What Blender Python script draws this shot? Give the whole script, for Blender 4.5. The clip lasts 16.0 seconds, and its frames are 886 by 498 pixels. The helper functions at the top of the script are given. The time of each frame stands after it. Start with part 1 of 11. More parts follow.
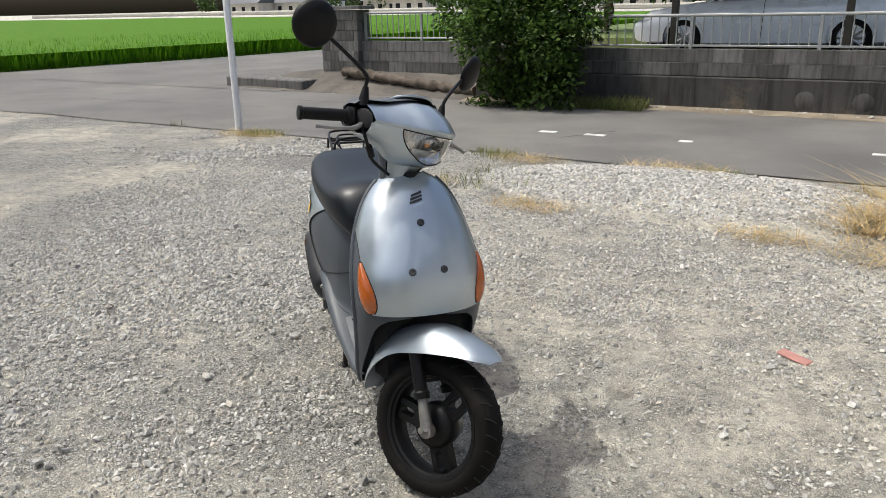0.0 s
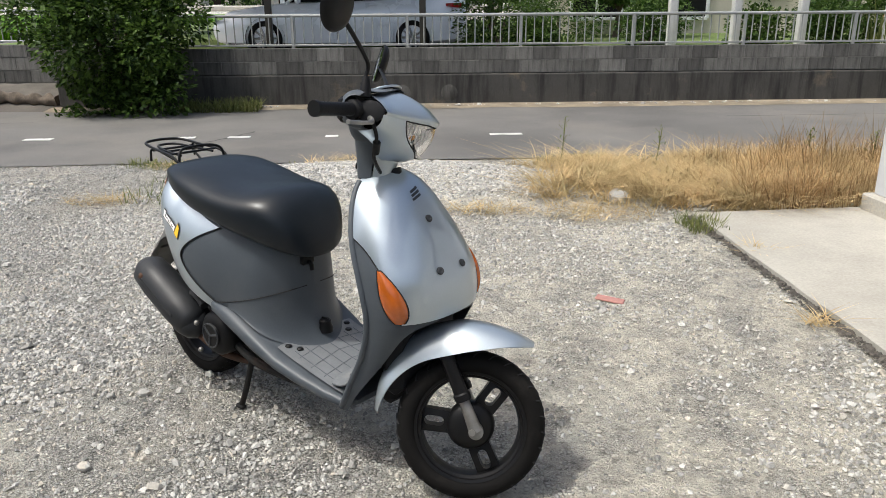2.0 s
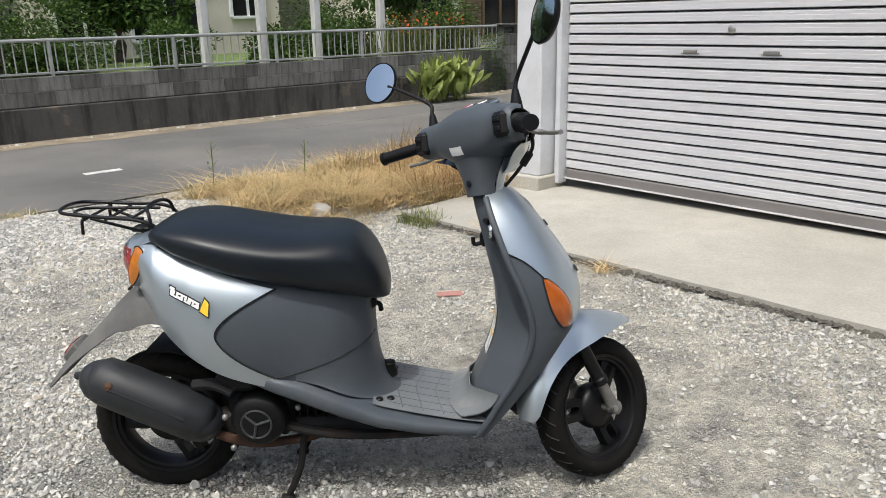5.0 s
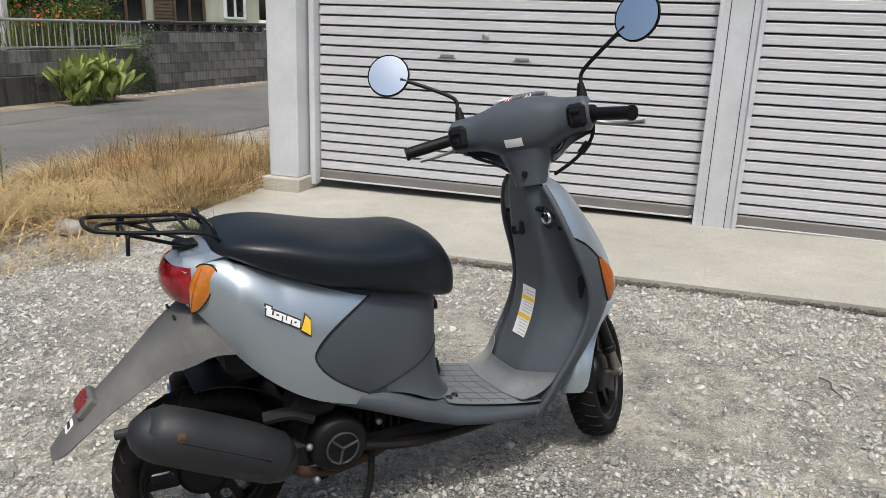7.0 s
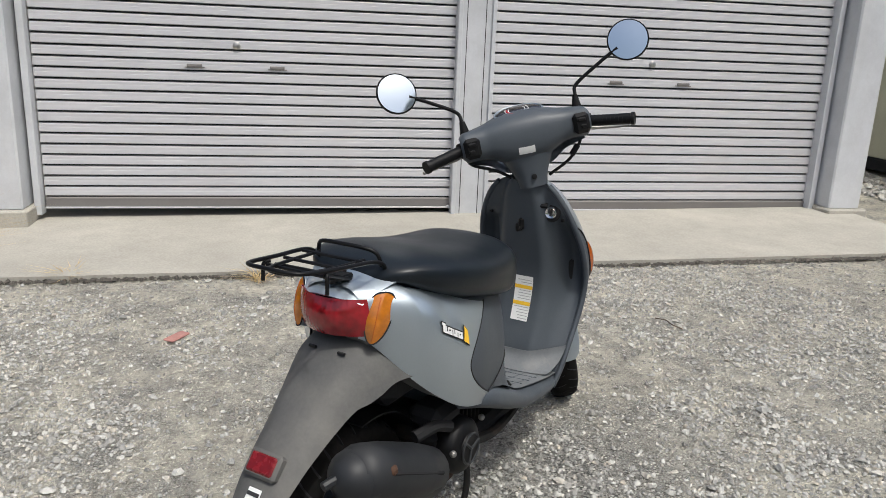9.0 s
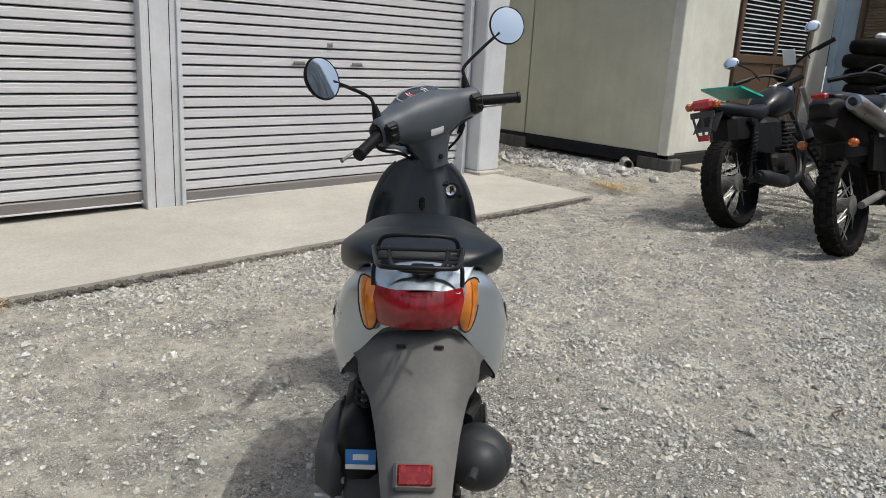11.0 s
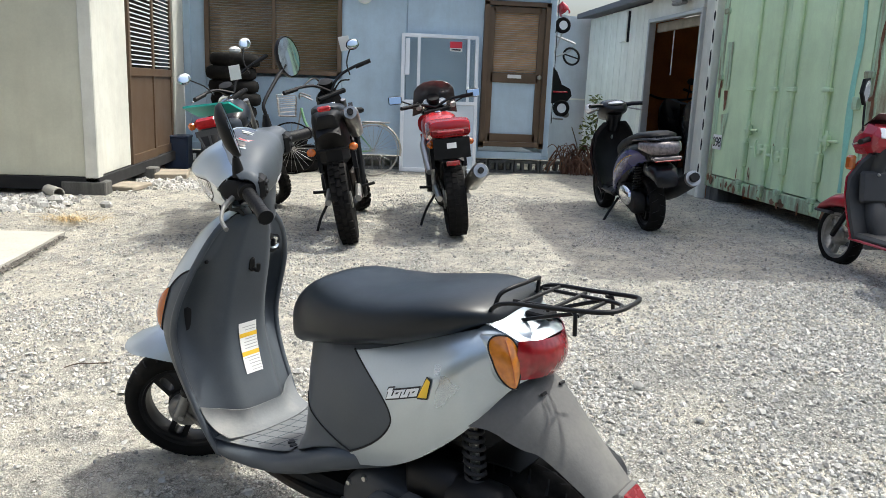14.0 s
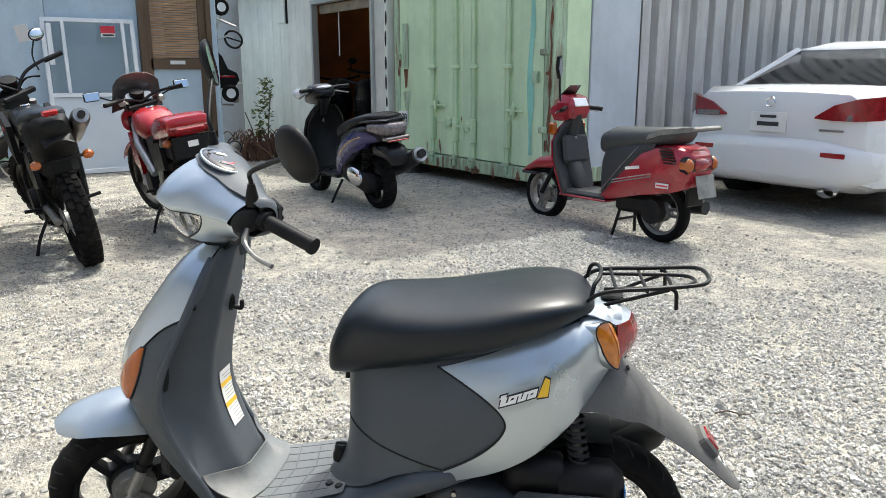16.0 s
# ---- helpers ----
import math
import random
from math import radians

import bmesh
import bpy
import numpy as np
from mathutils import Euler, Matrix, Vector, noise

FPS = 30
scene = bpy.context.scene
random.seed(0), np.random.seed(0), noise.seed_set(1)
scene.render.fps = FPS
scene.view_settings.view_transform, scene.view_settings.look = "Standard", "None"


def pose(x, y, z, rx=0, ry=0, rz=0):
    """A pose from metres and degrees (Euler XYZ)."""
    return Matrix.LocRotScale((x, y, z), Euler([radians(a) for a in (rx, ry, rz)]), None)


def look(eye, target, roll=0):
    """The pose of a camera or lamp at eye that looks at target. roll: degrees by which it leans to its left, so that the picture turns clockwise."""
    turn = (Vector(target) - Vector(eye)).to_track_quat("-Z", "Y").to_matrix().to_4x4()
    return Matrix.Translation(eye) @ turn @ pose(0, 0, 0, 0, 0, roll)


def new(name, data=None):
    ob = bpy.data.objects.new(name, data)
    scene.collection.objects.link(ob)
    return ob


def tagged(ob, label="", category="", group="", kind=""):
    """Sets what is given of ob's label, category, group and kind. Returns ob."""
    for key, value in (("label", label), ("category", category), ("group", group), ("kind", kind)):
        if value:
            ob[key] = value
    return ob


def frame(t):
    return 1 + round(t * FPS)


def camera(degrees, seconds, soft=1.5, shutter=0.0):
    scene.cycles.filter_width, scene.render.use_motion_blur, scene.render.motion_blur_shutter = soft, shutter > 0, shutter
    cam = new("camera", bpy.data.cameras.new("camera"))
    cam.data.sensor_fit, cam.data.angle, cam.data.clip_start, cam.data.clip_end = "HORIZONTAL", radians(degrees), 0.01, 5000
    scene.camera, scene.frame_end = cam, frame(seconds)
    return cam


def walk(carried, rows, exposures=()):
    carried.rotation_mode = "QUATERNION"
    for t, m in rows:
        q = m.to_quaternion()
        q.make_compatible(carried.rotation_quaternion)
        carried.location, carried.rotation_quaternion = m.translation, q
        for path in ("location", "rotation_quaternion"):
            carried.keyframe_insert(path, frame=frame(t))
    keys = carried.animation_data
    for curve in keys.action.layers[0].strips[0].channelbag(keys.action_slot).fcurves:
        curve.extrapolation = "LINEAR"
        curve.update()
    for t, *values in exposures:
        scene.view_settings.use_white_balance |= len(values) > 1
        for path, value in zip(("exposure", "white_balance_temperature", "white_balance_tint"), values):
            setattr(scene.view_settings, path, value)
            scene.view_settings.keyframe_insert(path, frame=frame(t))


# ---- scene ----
cam = camera(60.0, 16.0, 0.5)
LEVEL = pose(0, 0, 0, -1.2, 0, 0)
PATH = [
    (0, (0.077, 0.164, 1.284), (-0.929, 1.795, 0.712), -0.6),
    (0.5, (-0.224, 0.089, 1.249), (-0.971, 1.854, 0.677), -0.2),
    (1, (-0.521, 0.023, 1.258), (-0.983, 1.883, 0.686), 0.4),
    (1.5, (-0.786, -0.083, 1.259), (-0.962, 1.825, 0.686), 0.3),
    (2, (-1.086, -0.059, 1.245), (-1.016, 1.856, 0.672), -0.4),
    (2.5, (-1.415, 0.024, 1.275), (-1.119, 1.918, 0.705), -1.2),
    (3, (-1.737, 0.008, 1.271), (-1.227, 1.855, 0.699), -1.8),
    (3.5, (-1.995, 0.076, 1.277), (-1.277, 1.855, 0.711), -2.4),
    (4, (-2.216, 0.296, 1.287), (-1.301, 1.984, 0.727), -2.6),
    (4.2, (-2.3, 0.336, 1.285), (-1.311, 1.984, 0.731), -2.7),
    (6.3, (-3.053, 1.171, 1.224), (-1.382, 2.119, 0.666), 0.4),
    (6.5, (-3.134, 1.276, 1.238), (-1.415, 2.133, 0.68), 0.6),
    (7, (-3.239, 1.517, 1.238), (-1.419, 2.142, 0.692), 0.9),
    (7.5, (-3.262, 1.837, 1.261), (-1.374, 2.225, 0.729), 0.8),
    (8, (-3.409, 2.111, 1.248), (-1.483, 2.258, 0.728), 0.7),
    (8.2, (-3.471, 2.216, 1.263), (-1.54, 2.267, 0.746), 0.7),
    (10.3, (-3.279, 3.364, 1.254), (-1.66, 2.326, 0.706), 1.9),
    (10.5, (-3.17, 3.436, 1.243), (-1.612, 2.308, 0.697), 1.9),
    (11, (-2.99, 3.645, 1.253), (-1.609, 2.306, 0.708), 2.4),
    (11.5, (-2.849, 3.902, 1.252), (-1.669, 2.38, 0.712), 2.8),
    (12, (-2.605, 4.037, 1.225), (-1.666, 2.353, 0.694), 2.8),
    (12.5, (-2.319, 4.092, 1.247), (-1.651, 2.281, 0.726), 3.0),
    (13, (-2.073, 4.201, 1.244), (-1.7, 2.303, 0.737), 2.8),
    (13.5, (-1.821, 4.235, 1.255), (-1.751, 2.294, 0.777), 2.5),
    (14, (-1.483, 4.117, 1.261), (-1.692, 2.18, 0.807), 2.5),
    (14.5, (-1.209, 4.115, 1.251), (-1.677, 2.22, 0.814), 2.6),
    (15, (-0.963, 4.068, 1.262), (-1.668, 2.247, 0.831), 2.4),
    (15.5, (-0.764, 3.874, 1.253), (-1.679, 2.153, 0.808), 1.7),
    (16, (-0.589, 3.776, 1.296), (-1.683, 2.172, 0.815), 0.6),
]
walk(cam, [(t, LEVEL @ look(eye, target, roll)) for t, eye, target, roll in PATH],
     [(0.0, 0.25, 6250, 7), (2.0, 0.31, 6190, 7), (4.2, 0.26, 6130, 6.5), (6.3, 0.07, 6120, 7), (8.2, -0.03, 6120, 7), (10.3, -0.06, 6150, 6.7), (11.0, -0.01, 6170, 6.5), (12.5, 0.26, 6150, 6), (13.0, 0.42, 6135, 5.5), (13.5, 0.7, 6120, 5), (14.5, 0.88, 6200, 4), (16.0, 0.95, 6200, 4)])

# ---- light ----
world = bpy.data.worlds.new("sky")
scene.world = world
world.use_nodes = True
wn = world.node_tree
wn.nodes.clear()
sky = wn.nodes.new("ShaderNodeTexSky")
sky.sky_type = "NISHITA"
sky.sun_disc = False
sky.sun_elevation = radians(64.5)
sky.sun_rotation = radians(248.4)
sky.air_density, sky.dust_density, sky.ozone_density = 1.0, 7.5, 1.0
bg = wn.nodes.new("ShaderNodeBackground")
bg.inputs["Strength"].default_value = 0.15
out = wn.nodes.new("ShaderNodeOutputWorld")
wn.links.new(sky.outputs[0], bg.inputs[0])
wn.links.new(bg.outputs[0], out.inputs[0])
sun = new("sun", bpy.data.lights.new("sun", "SUN"))
sun.data.energy, sun.data.angle, sun.data.color = 2.0, radians(0.55), (1.0, 0.96, 0.89)
sun.matrix_world = look((-4.41, -1.75, 10), (0, 0, 0))

# ---- mesh helpers ----
rnd = random.Random(7)


def hsh(*k):
    """A repeatable number from 0 to 1."""
    v = math.sin(sum(a * b for a, b in zip(k, (12.9898, 78.233, 37.719, 4.581)))) * 43758.5453
    return v - math.floor(v)


def smooth01(a, b, v):
    u = min(1.0, max(0.0, (v - a) / (b - a)))
    return u * u * (3 - 2 * u)


def lerp(tab, v):
    """Smooth interpolation in a table of (place, value)."""
    if v <= tab[0][0]:
        return tab[0][1]
    for i in range(len(tab) - 1):
        (a, p), (b, q) = tab[i], tab[i + 1]
        if v <= b:
            m0 = (q - p) / (b - a) if i == 0 else (q - tab[i - 1][1]) / (b - tab[i - 1][0])
            m1 = (q - p) / (b - a) if i + 2 >= len(tab) else (tab[i + 2][1] - p) / (tab[i + 2][0] - a)
            h, u = b - a, (v - a) / (b - a)
            return (2 * u**3 - 3 * u**2 + 1) * p + (u**3 - 2 * u**2 + u) * h * m0 + (3 * u**2 - 2 * u**3) * q + (u**3 - u**2) * h * m1
    return tab[-1][1]


def spline(pts, n=6, closed=False):
    """A smooth line through points."""
    pts = [Vector(p) for p in pts]
    m, res = len(pts), []
    for i in range(m if closed else m - 1):
        p0 = pts[(i - 1) % m] if closed or i > 0 else pts[0]
        p1, p2 = pts[i], pts[(i + 1) % m]
        p3 = pts[(i + 2) % m] if closed or i + 2 < m else pts[-1]
        for k in range(n):
            u = k / n
            res.append(0.5 * (2 * p1 + (p2 - p0) * u + (2 * p0 - 5 * p1 + 4 * p2 - p3) * u * u + (3 * p1 - p0 - 3 * p2 + p3) * u**3))
    if not closed:
        res.append(pts[-1])
    return res


class Shape:
    """Points and faces of one mesh."""

    def __init__(self):
        self.v, self.f = [], []

    def add(self, pts, faces, m=None):
        k = len(self.v)
        self.v += [tuple(m @ Vector(p)) for p in pts] if m is not None else [tuple(p) for p in pts]
        self.f += [tuple(i + k for i in f) for f in faces]
        return self

    def box(self, c, s, bevel=0.0, m=None):
        hx, hy, hz = s[0] / 2, s[1] / 2, s[2] / 2
        if bevel <= 0:
            p = [(c[0] + a * hx, c[1] + b * hy, c[2] + d * hz) for a in (-1, 1) for b in (-1, 1) for d in (-1, 1)]
            return self.add(p, [(0, 1, 3, 2), (4, 6, 7, 5), (0, 4, 5, 1), (2, 3, 7, 6), (0, 2, 6, 4), (1, 5, 7, 3)], m)
        bevel = min(bevel, hx * 0.95, hy * 0.95, hz * 0.95)
        h, idx, p, faces = (hx, hy, hz), {}, [], []
        for a in (-1, 1):
            for b in (-1, 1):
                for d in (-1, 1):
                    for ax in range(3):
                        idx[a, b, d, ax] = len(p)
                        p.append(tuple(c[i] + (a, b, d)[i] * (h[i] - (0 if i == ax else bevel)) for i in range(3)))
        for ax in range(3):
            o = [i for i in range(3) if i != ax]
            for s0 in (-1, 1):
                q = []
                for u, w in ((-1, -1), (1, -1), (1, 1), (-1, 1)):
                    g = [0, 0, 0]
                    g[ax], g[o[0]], g[o[1]] = s0, u, w
                    q.append(idx[g[0], g[1], g[2], ax])
                faces.append(tuple(q))
            for u in (-1, 1):
                for w in (-1, 1):
                    q = []
                    for e, face in ((-1, o[0]), (1, o[0]), (1, o[1]), (-1, o[1])):
                        g = [0, 0, 0]
                        g[ax], g[o[0]], g[o[1]] = e, u, w
                        q.append(idx[g[0], g[1], g[2], face])
                    faces.append(tuple(q))
        for a in (-1, 1):
            for b in (-1, 1):
                for d in (-1, 1):
                    faces.append((idx[a, b, d, 0], idx[a, b, d, 1], idx[a, b, d, 2]))
        return self.add(p, faces, m)

    def loft(self, rings, closed=True, caps=True, m=None):
        n = len(rings[0])
        p = [q for r in rings for q in r]
        faces = []
        for i in range(len(rings) - 1):
            for j in range(n if closed else n - 1):
                k = (j + 1) % n
                faces.append((i * n + j, i * n + k, (i + 1) * n + k, (i + 1) * n + j))
        if caps and closed:
            faces.append(tuple(range(n))[::-1])
            faces.append(tuple((len(rings) - 1) * n + j for j in range(n)))
        return self.add(p, faces, m)

    def tube(self, pts, r, seg=8, caps=True, m=None, squash=1.0):
        """A round bar along points; r: one radius or one for each point."""
        pts = [Vector(p) for p in pts]
        rr = [r] * len(pts) if isinstance(r, (int, float)) else list(r)
        rings, up = [], None
        for i, p in enumerate(pts):
            d = (pts[min(i + 1, len(pts) - 1)] - pts[max(i - 1, 0)]).normalized()
            if up is None:
                up = Vector((0, 0, 1)) if abs(d.z) < 0.9 else Vector((1, 0, 0))
            side = d.cross(up)
            side.normalize()
            up = side.cross(d).normalized()
            rings.append([p + rr[i] * (math.cos(a) * side + squash * math.sin(a) * up) for a in [2 * math.pi * k / seg for k in range(seg)]])
        return self.loft(rings, True, caps, m)

    def cyl(self, a, b, r0, r1=None, seg=16, m=None):
        return self.tube([a, b], [r0, r0 if r1 is None else r1], seg, True, m)

    def lathe(self, prof, seg=32, m=None, closed=False):
        """Turns (radius, along y) about the y axis."""
        rings = []
        for k in range(seg):
            a = 2 * math.pi * k / seg
            rings.append([(r * math.cos(a), y, r * math.sin(a)) for r, y in prof])
        n, p, faces = len(prof), [q for r in rings for q in r], []
        for i in range(seg):
            for j in range(n if closed else n - 1):
                k, i2 = (j + 1) % n, (i + 1) % seg
                faces.append((i * n + j, i * n + k, i2 * n + k, i2 * n + j))
        return self.add(p, faces, m)

    def ball(self, c, r, seg=12, rings=8, m=None):
        r = (r, r, r) if isinstance(r, (int, float)) else r
        rows = []
        for i in range(rings + 1):
            t = math.pi * i / rings
            s = max(math.sin(t), 1e-3)
            rows.append([(c[0] + r[0] * s * math.cos(2 * math.pi * k / seg), c[1] + r[1] * s * math.sin(2 * math.pi * k / seg), c[2] + r[2] * math.cos(t)) for k in range(seg)])
        return self.loft(rows, True, True, m)

    def prism(self, outline, a, b, axis="y", m=None):
        """An outline of two coordinates pushed from a to b along an axis."""
        def at(u, w, k):
            return {"x": (k, u, w), "y": (u, k, w), "z": (u, w, k)}[axis]
        return self.loft([[at(u, w, a) for u, w in outline], [at(u, w, b) for u, w in outline]], True, True, m)

    def sheet(self, rows, thick=0.0, m=None):
        """A grid of points, with a thickness along its normals."""
        n, k = len(rows), len(rows[0])
        if not thick:
            return self.loft(rows, False, False, m)
        g = [[Vector(p) for p in r] for r in rows]
        back = []
        for i in range(n):
            row = []
            for j in range(k):
                du = g[min(i + 1, n - 1)][j] - g[max(i - 1, 0)][j]
                dv = g[i][min(j + 1, k - 1)] - g[i][max(j - 1, 0)]
                nn = du.cross(dv)
                nn = nn.normalized() if nn.length > 1e-9 else Vector((0, 0, 1))
                row.append(g[i][j] - nn * thick)
            back.append(row)
        p = [q for r in g for q in r] + [q for r in back for q in r]
        o, faces = n * k, []
        for i in range(n - 1):
            for j in range(k - 1):
                a, b, c, d = i * k + j, i * k + j + 1, (i + 1) * k + j + 1, (i + 1) * k + j
                faces += [(a, b, c, d), (o + d, o + c, o + b, o + a)]
        for i in range(n - 1):
            for j in (0, k - 1):
                a, b = i * k + j, (i + 1) * k + j
                faces.append((a, b, o + b, o + a))
        for j in range(k - 1):
            for i in (0, n - 1):
                a, b = i * k + j, i * k + j + 1
                faces.append((a, b, o + b, o + a))
        return self.add(p, faces, m)

    def mesh(self, name, smooth=35, fix=True):
        me = bpy.data.meshes.new(name)
        me.from_pydata(self.v, [], self.f)
        if fix:
            b = bmesh.new()
            b.from_mesh(me)
            bmesh.ops.remove_doubles(b, verts=b.verts, dist=1e-5)
            bmesh.ops.recalc_face_normals(b, faces=b.faces)
            b.to_mesh(me)
            b.free()
        if smooth:
            me.polygons.foreach_set("use_smooth", [True] * len(me.polygons))
            me.set_sharp_from_angle(angle=radians(smooth))
        me.update()
        return me


def thing(name, label="", category="", m=None, group="", kind=""):
    ob = new(name)
    ob.empty_display_size = 0.1
    if m is not None:
        ob.matrix_world = m
    return tagged(ob, label, category, group, kind)


def part(name, shape, material, parent=None, label="", smooth=35, fix=True, m=None):
    """One mesh object under a thing or a part, in the parent's own coordinates."""
    me = shape if isinstance(shape, bpy.types.Mesh) else shape.mesh(name, smooth, fix)
    if len(me.materials) == 0:
        me.materials.append(material)
    ob = new(name, me)
    if parent is not None:
        ob.parent = parent
    if m is not None:
        ob.matrix_basis = m
    return tagged(ob, label)


def solo(name, shape, material, label, category, m=None, group="", kind="", smooth=35, fix=True):
    ob = part(name, shape, material, None, "", smooth, fix)
    if m is not None:
        ob.matrix_world = m
    return tagged(ob, label, category, group, kind)


# ---- materials ----
def nodes_of(name):
    mt = bpy.data.materials.new(name)
    mt.use_nodes = True
    nt = mt.node_tree
    return mt, nt, nt.nodes["Principled BSDF"]


def link(nt, a, b):
    nt.links.new(a, b)


def texture(nt, kind, scale, coord="Object", detail=4.0, stretch=None, rough=0.55):
    tc = nt.nodes.new("ShaderNodeTexCoord")
    src = tc.outputs[coord]
    if stretch:
        mp = nt.nodes.new("ShaderNodeMapping")
        mp.inputs["Scale"].default_value = stretch
        link(nt, src, mp.inputs["Vector"])
        src = mp.outputs[0]
    if kind == "noise":
        t = nt.nodes.new("ShaderNodeTexNoise")
        t.inputs["Detail"].default_value, t.inputs["Roughness"].default_value = detail, rough
    elif kind == "voronoi":
        t = nt.nodes.new("ShaderNodeTexVoronoi")
    else:
        t = nt.nodes.new("ShaderNodeTexWave")
    t.inputs["Scale"].default_value = scale
    link(nt, src, t.inputs["Vector"])
    return t


def ramp(nt, src, stops):
    r = nt.nodes.new("ShaderNodeValToRGB")
    el = r.color_ramp.elements
    while len(el) < len(stops):
        el.new(0.5)
    for e, (p, c) in zip(el, stops):
        e.position = p
        e.color = (*c, 1) if len(c) == 3 else c
    link(nt, src, r.inputs["Fac"])
    return r


def blend(nt, fac, a, b, mode="MIX"):
    mx = nt.nodes.new("ShaderNodeMix")
    mx.data_type, mx.blend_type = "RGBA", mode
    for sock, val in ((mx.inputs["Factor"], fac), (mx.inputs["A"], a), (mx.inputs["B"], b)):
        if isinstance(val, (int, float)):
            sock.default_value = val
        elif isinstance(val, tuple):
            sock.default_value = (*val, 1)
        else:
            link(nt, val, sock)
    return mx.outputs["Result"]


def bump(nt, bs, height, strength=0.3, dist=0.01):
    b = nt.nodes.new("ShaderNodeBump")
    b.inputs["Strength"].default_value, b.inputs["Distance"].default_value = strength, dist
    link(nt, height, b.inputs["Height"])
    link(nt, b.outputs[0], bs.inputs["Normal"])


def plain(name, col, rough=0.5, metal=0.0, vary=0.12, scale=6.0, fine=60.0, bumpy=0.05, dirt=None, dirt_amt=0.35, coat=0.0, spec=0.5, island=False, per_object=0.0):
    """A surface with blotches and grain of one colour, and optional dirt of another."""
    mt, nt, bs = nodes_of(name)
    big, small = texture(nt, "noise", scale), texture(nt, "noise", fine, detail=6)
    dark, light = tuple(c * (1 - vary) for c in col), tuple(min(1, c * (1 + vary)) for c in col)
    c = ramp(nt, big.outputs["Fac"], [(0.3, dark), (0.7, light)]).outputs[0]
    g = ramp(nt, small.outputs["Fac"], [(0.3, (1 - vary * 0.7,) * 3), (0.7, (1, 1, 1))]).outputs[0]
    c = blend(nt, 1.0, c, g, "MULTIPLY")
    if dirt:
        d = texture(nt, "noise", scale * 0.45, detail=8, rough=0.65)
        f = ramp(nt, d.outputs["Fac"], [(0.5, (0, 0, 0)), (0.72, (dirt_amt,) * 3)])
        c = blend(nt, f.outputs[0], c, dirt)
    if per_object:
        oi = nt.nodes.new("ShaderNodeObjectInfo")
        v = ramp(nt, oi.outputs["Random"], [(0, (1 - per_object,) * 3), (1, (1 + per_object,) * 3)])
        c = blend(nt, 1.0, c, v.outputs[0], "MULTIPLY")
    if island:
        ge = nt.nodes.new("ShaderNodeNewGeometry")
        v = ramp(nt, ge.outputs["Random Per Island"], [(0, (1 - vary * 2,) * 3), (1, (1 + vary * 2,) * 3)])
        c = blend(nt, 1.0, c, v.outputs[0], "MULTIPLY")
    link(nt, c, bs.inputs["Base Color"])
    rr = ramp(nt, big.outputs["Fac"], [(0.3, (max(0.02, rough - 0.08),) * 3), (0.7, (min(1, rough + 0.08),) * 3)])
    link(nt, rr.outputs[0], bs.inputs["Roughness"])
    bs.inputs["Metallic"].default_value = metal
    bs.inputs["Specular IOR Level"].default_value = spec
    bs.inputs["Coat Weight"].default_value = coat
    bs.inputs["Coat Roughness"].default_value = 0.08
    if bumpy:
        bump(nt, bs, small.outputs["Fac"], bumpy, 0.004)
    return mt


def glassy(name, col, rough=0.05, alpha_mix=0.5, trans=1.0):
    mt, nt, bs = nodes_of(name)
    bs.inputs["Base Color"].default_value = (*col, 1)
    bs.inputs["Roughness"].default_value = rough
    bs.inputs["Transmission Weight"].default_value = trans
    bs.inputs["IOR"].default_value = 1.45
    return mt

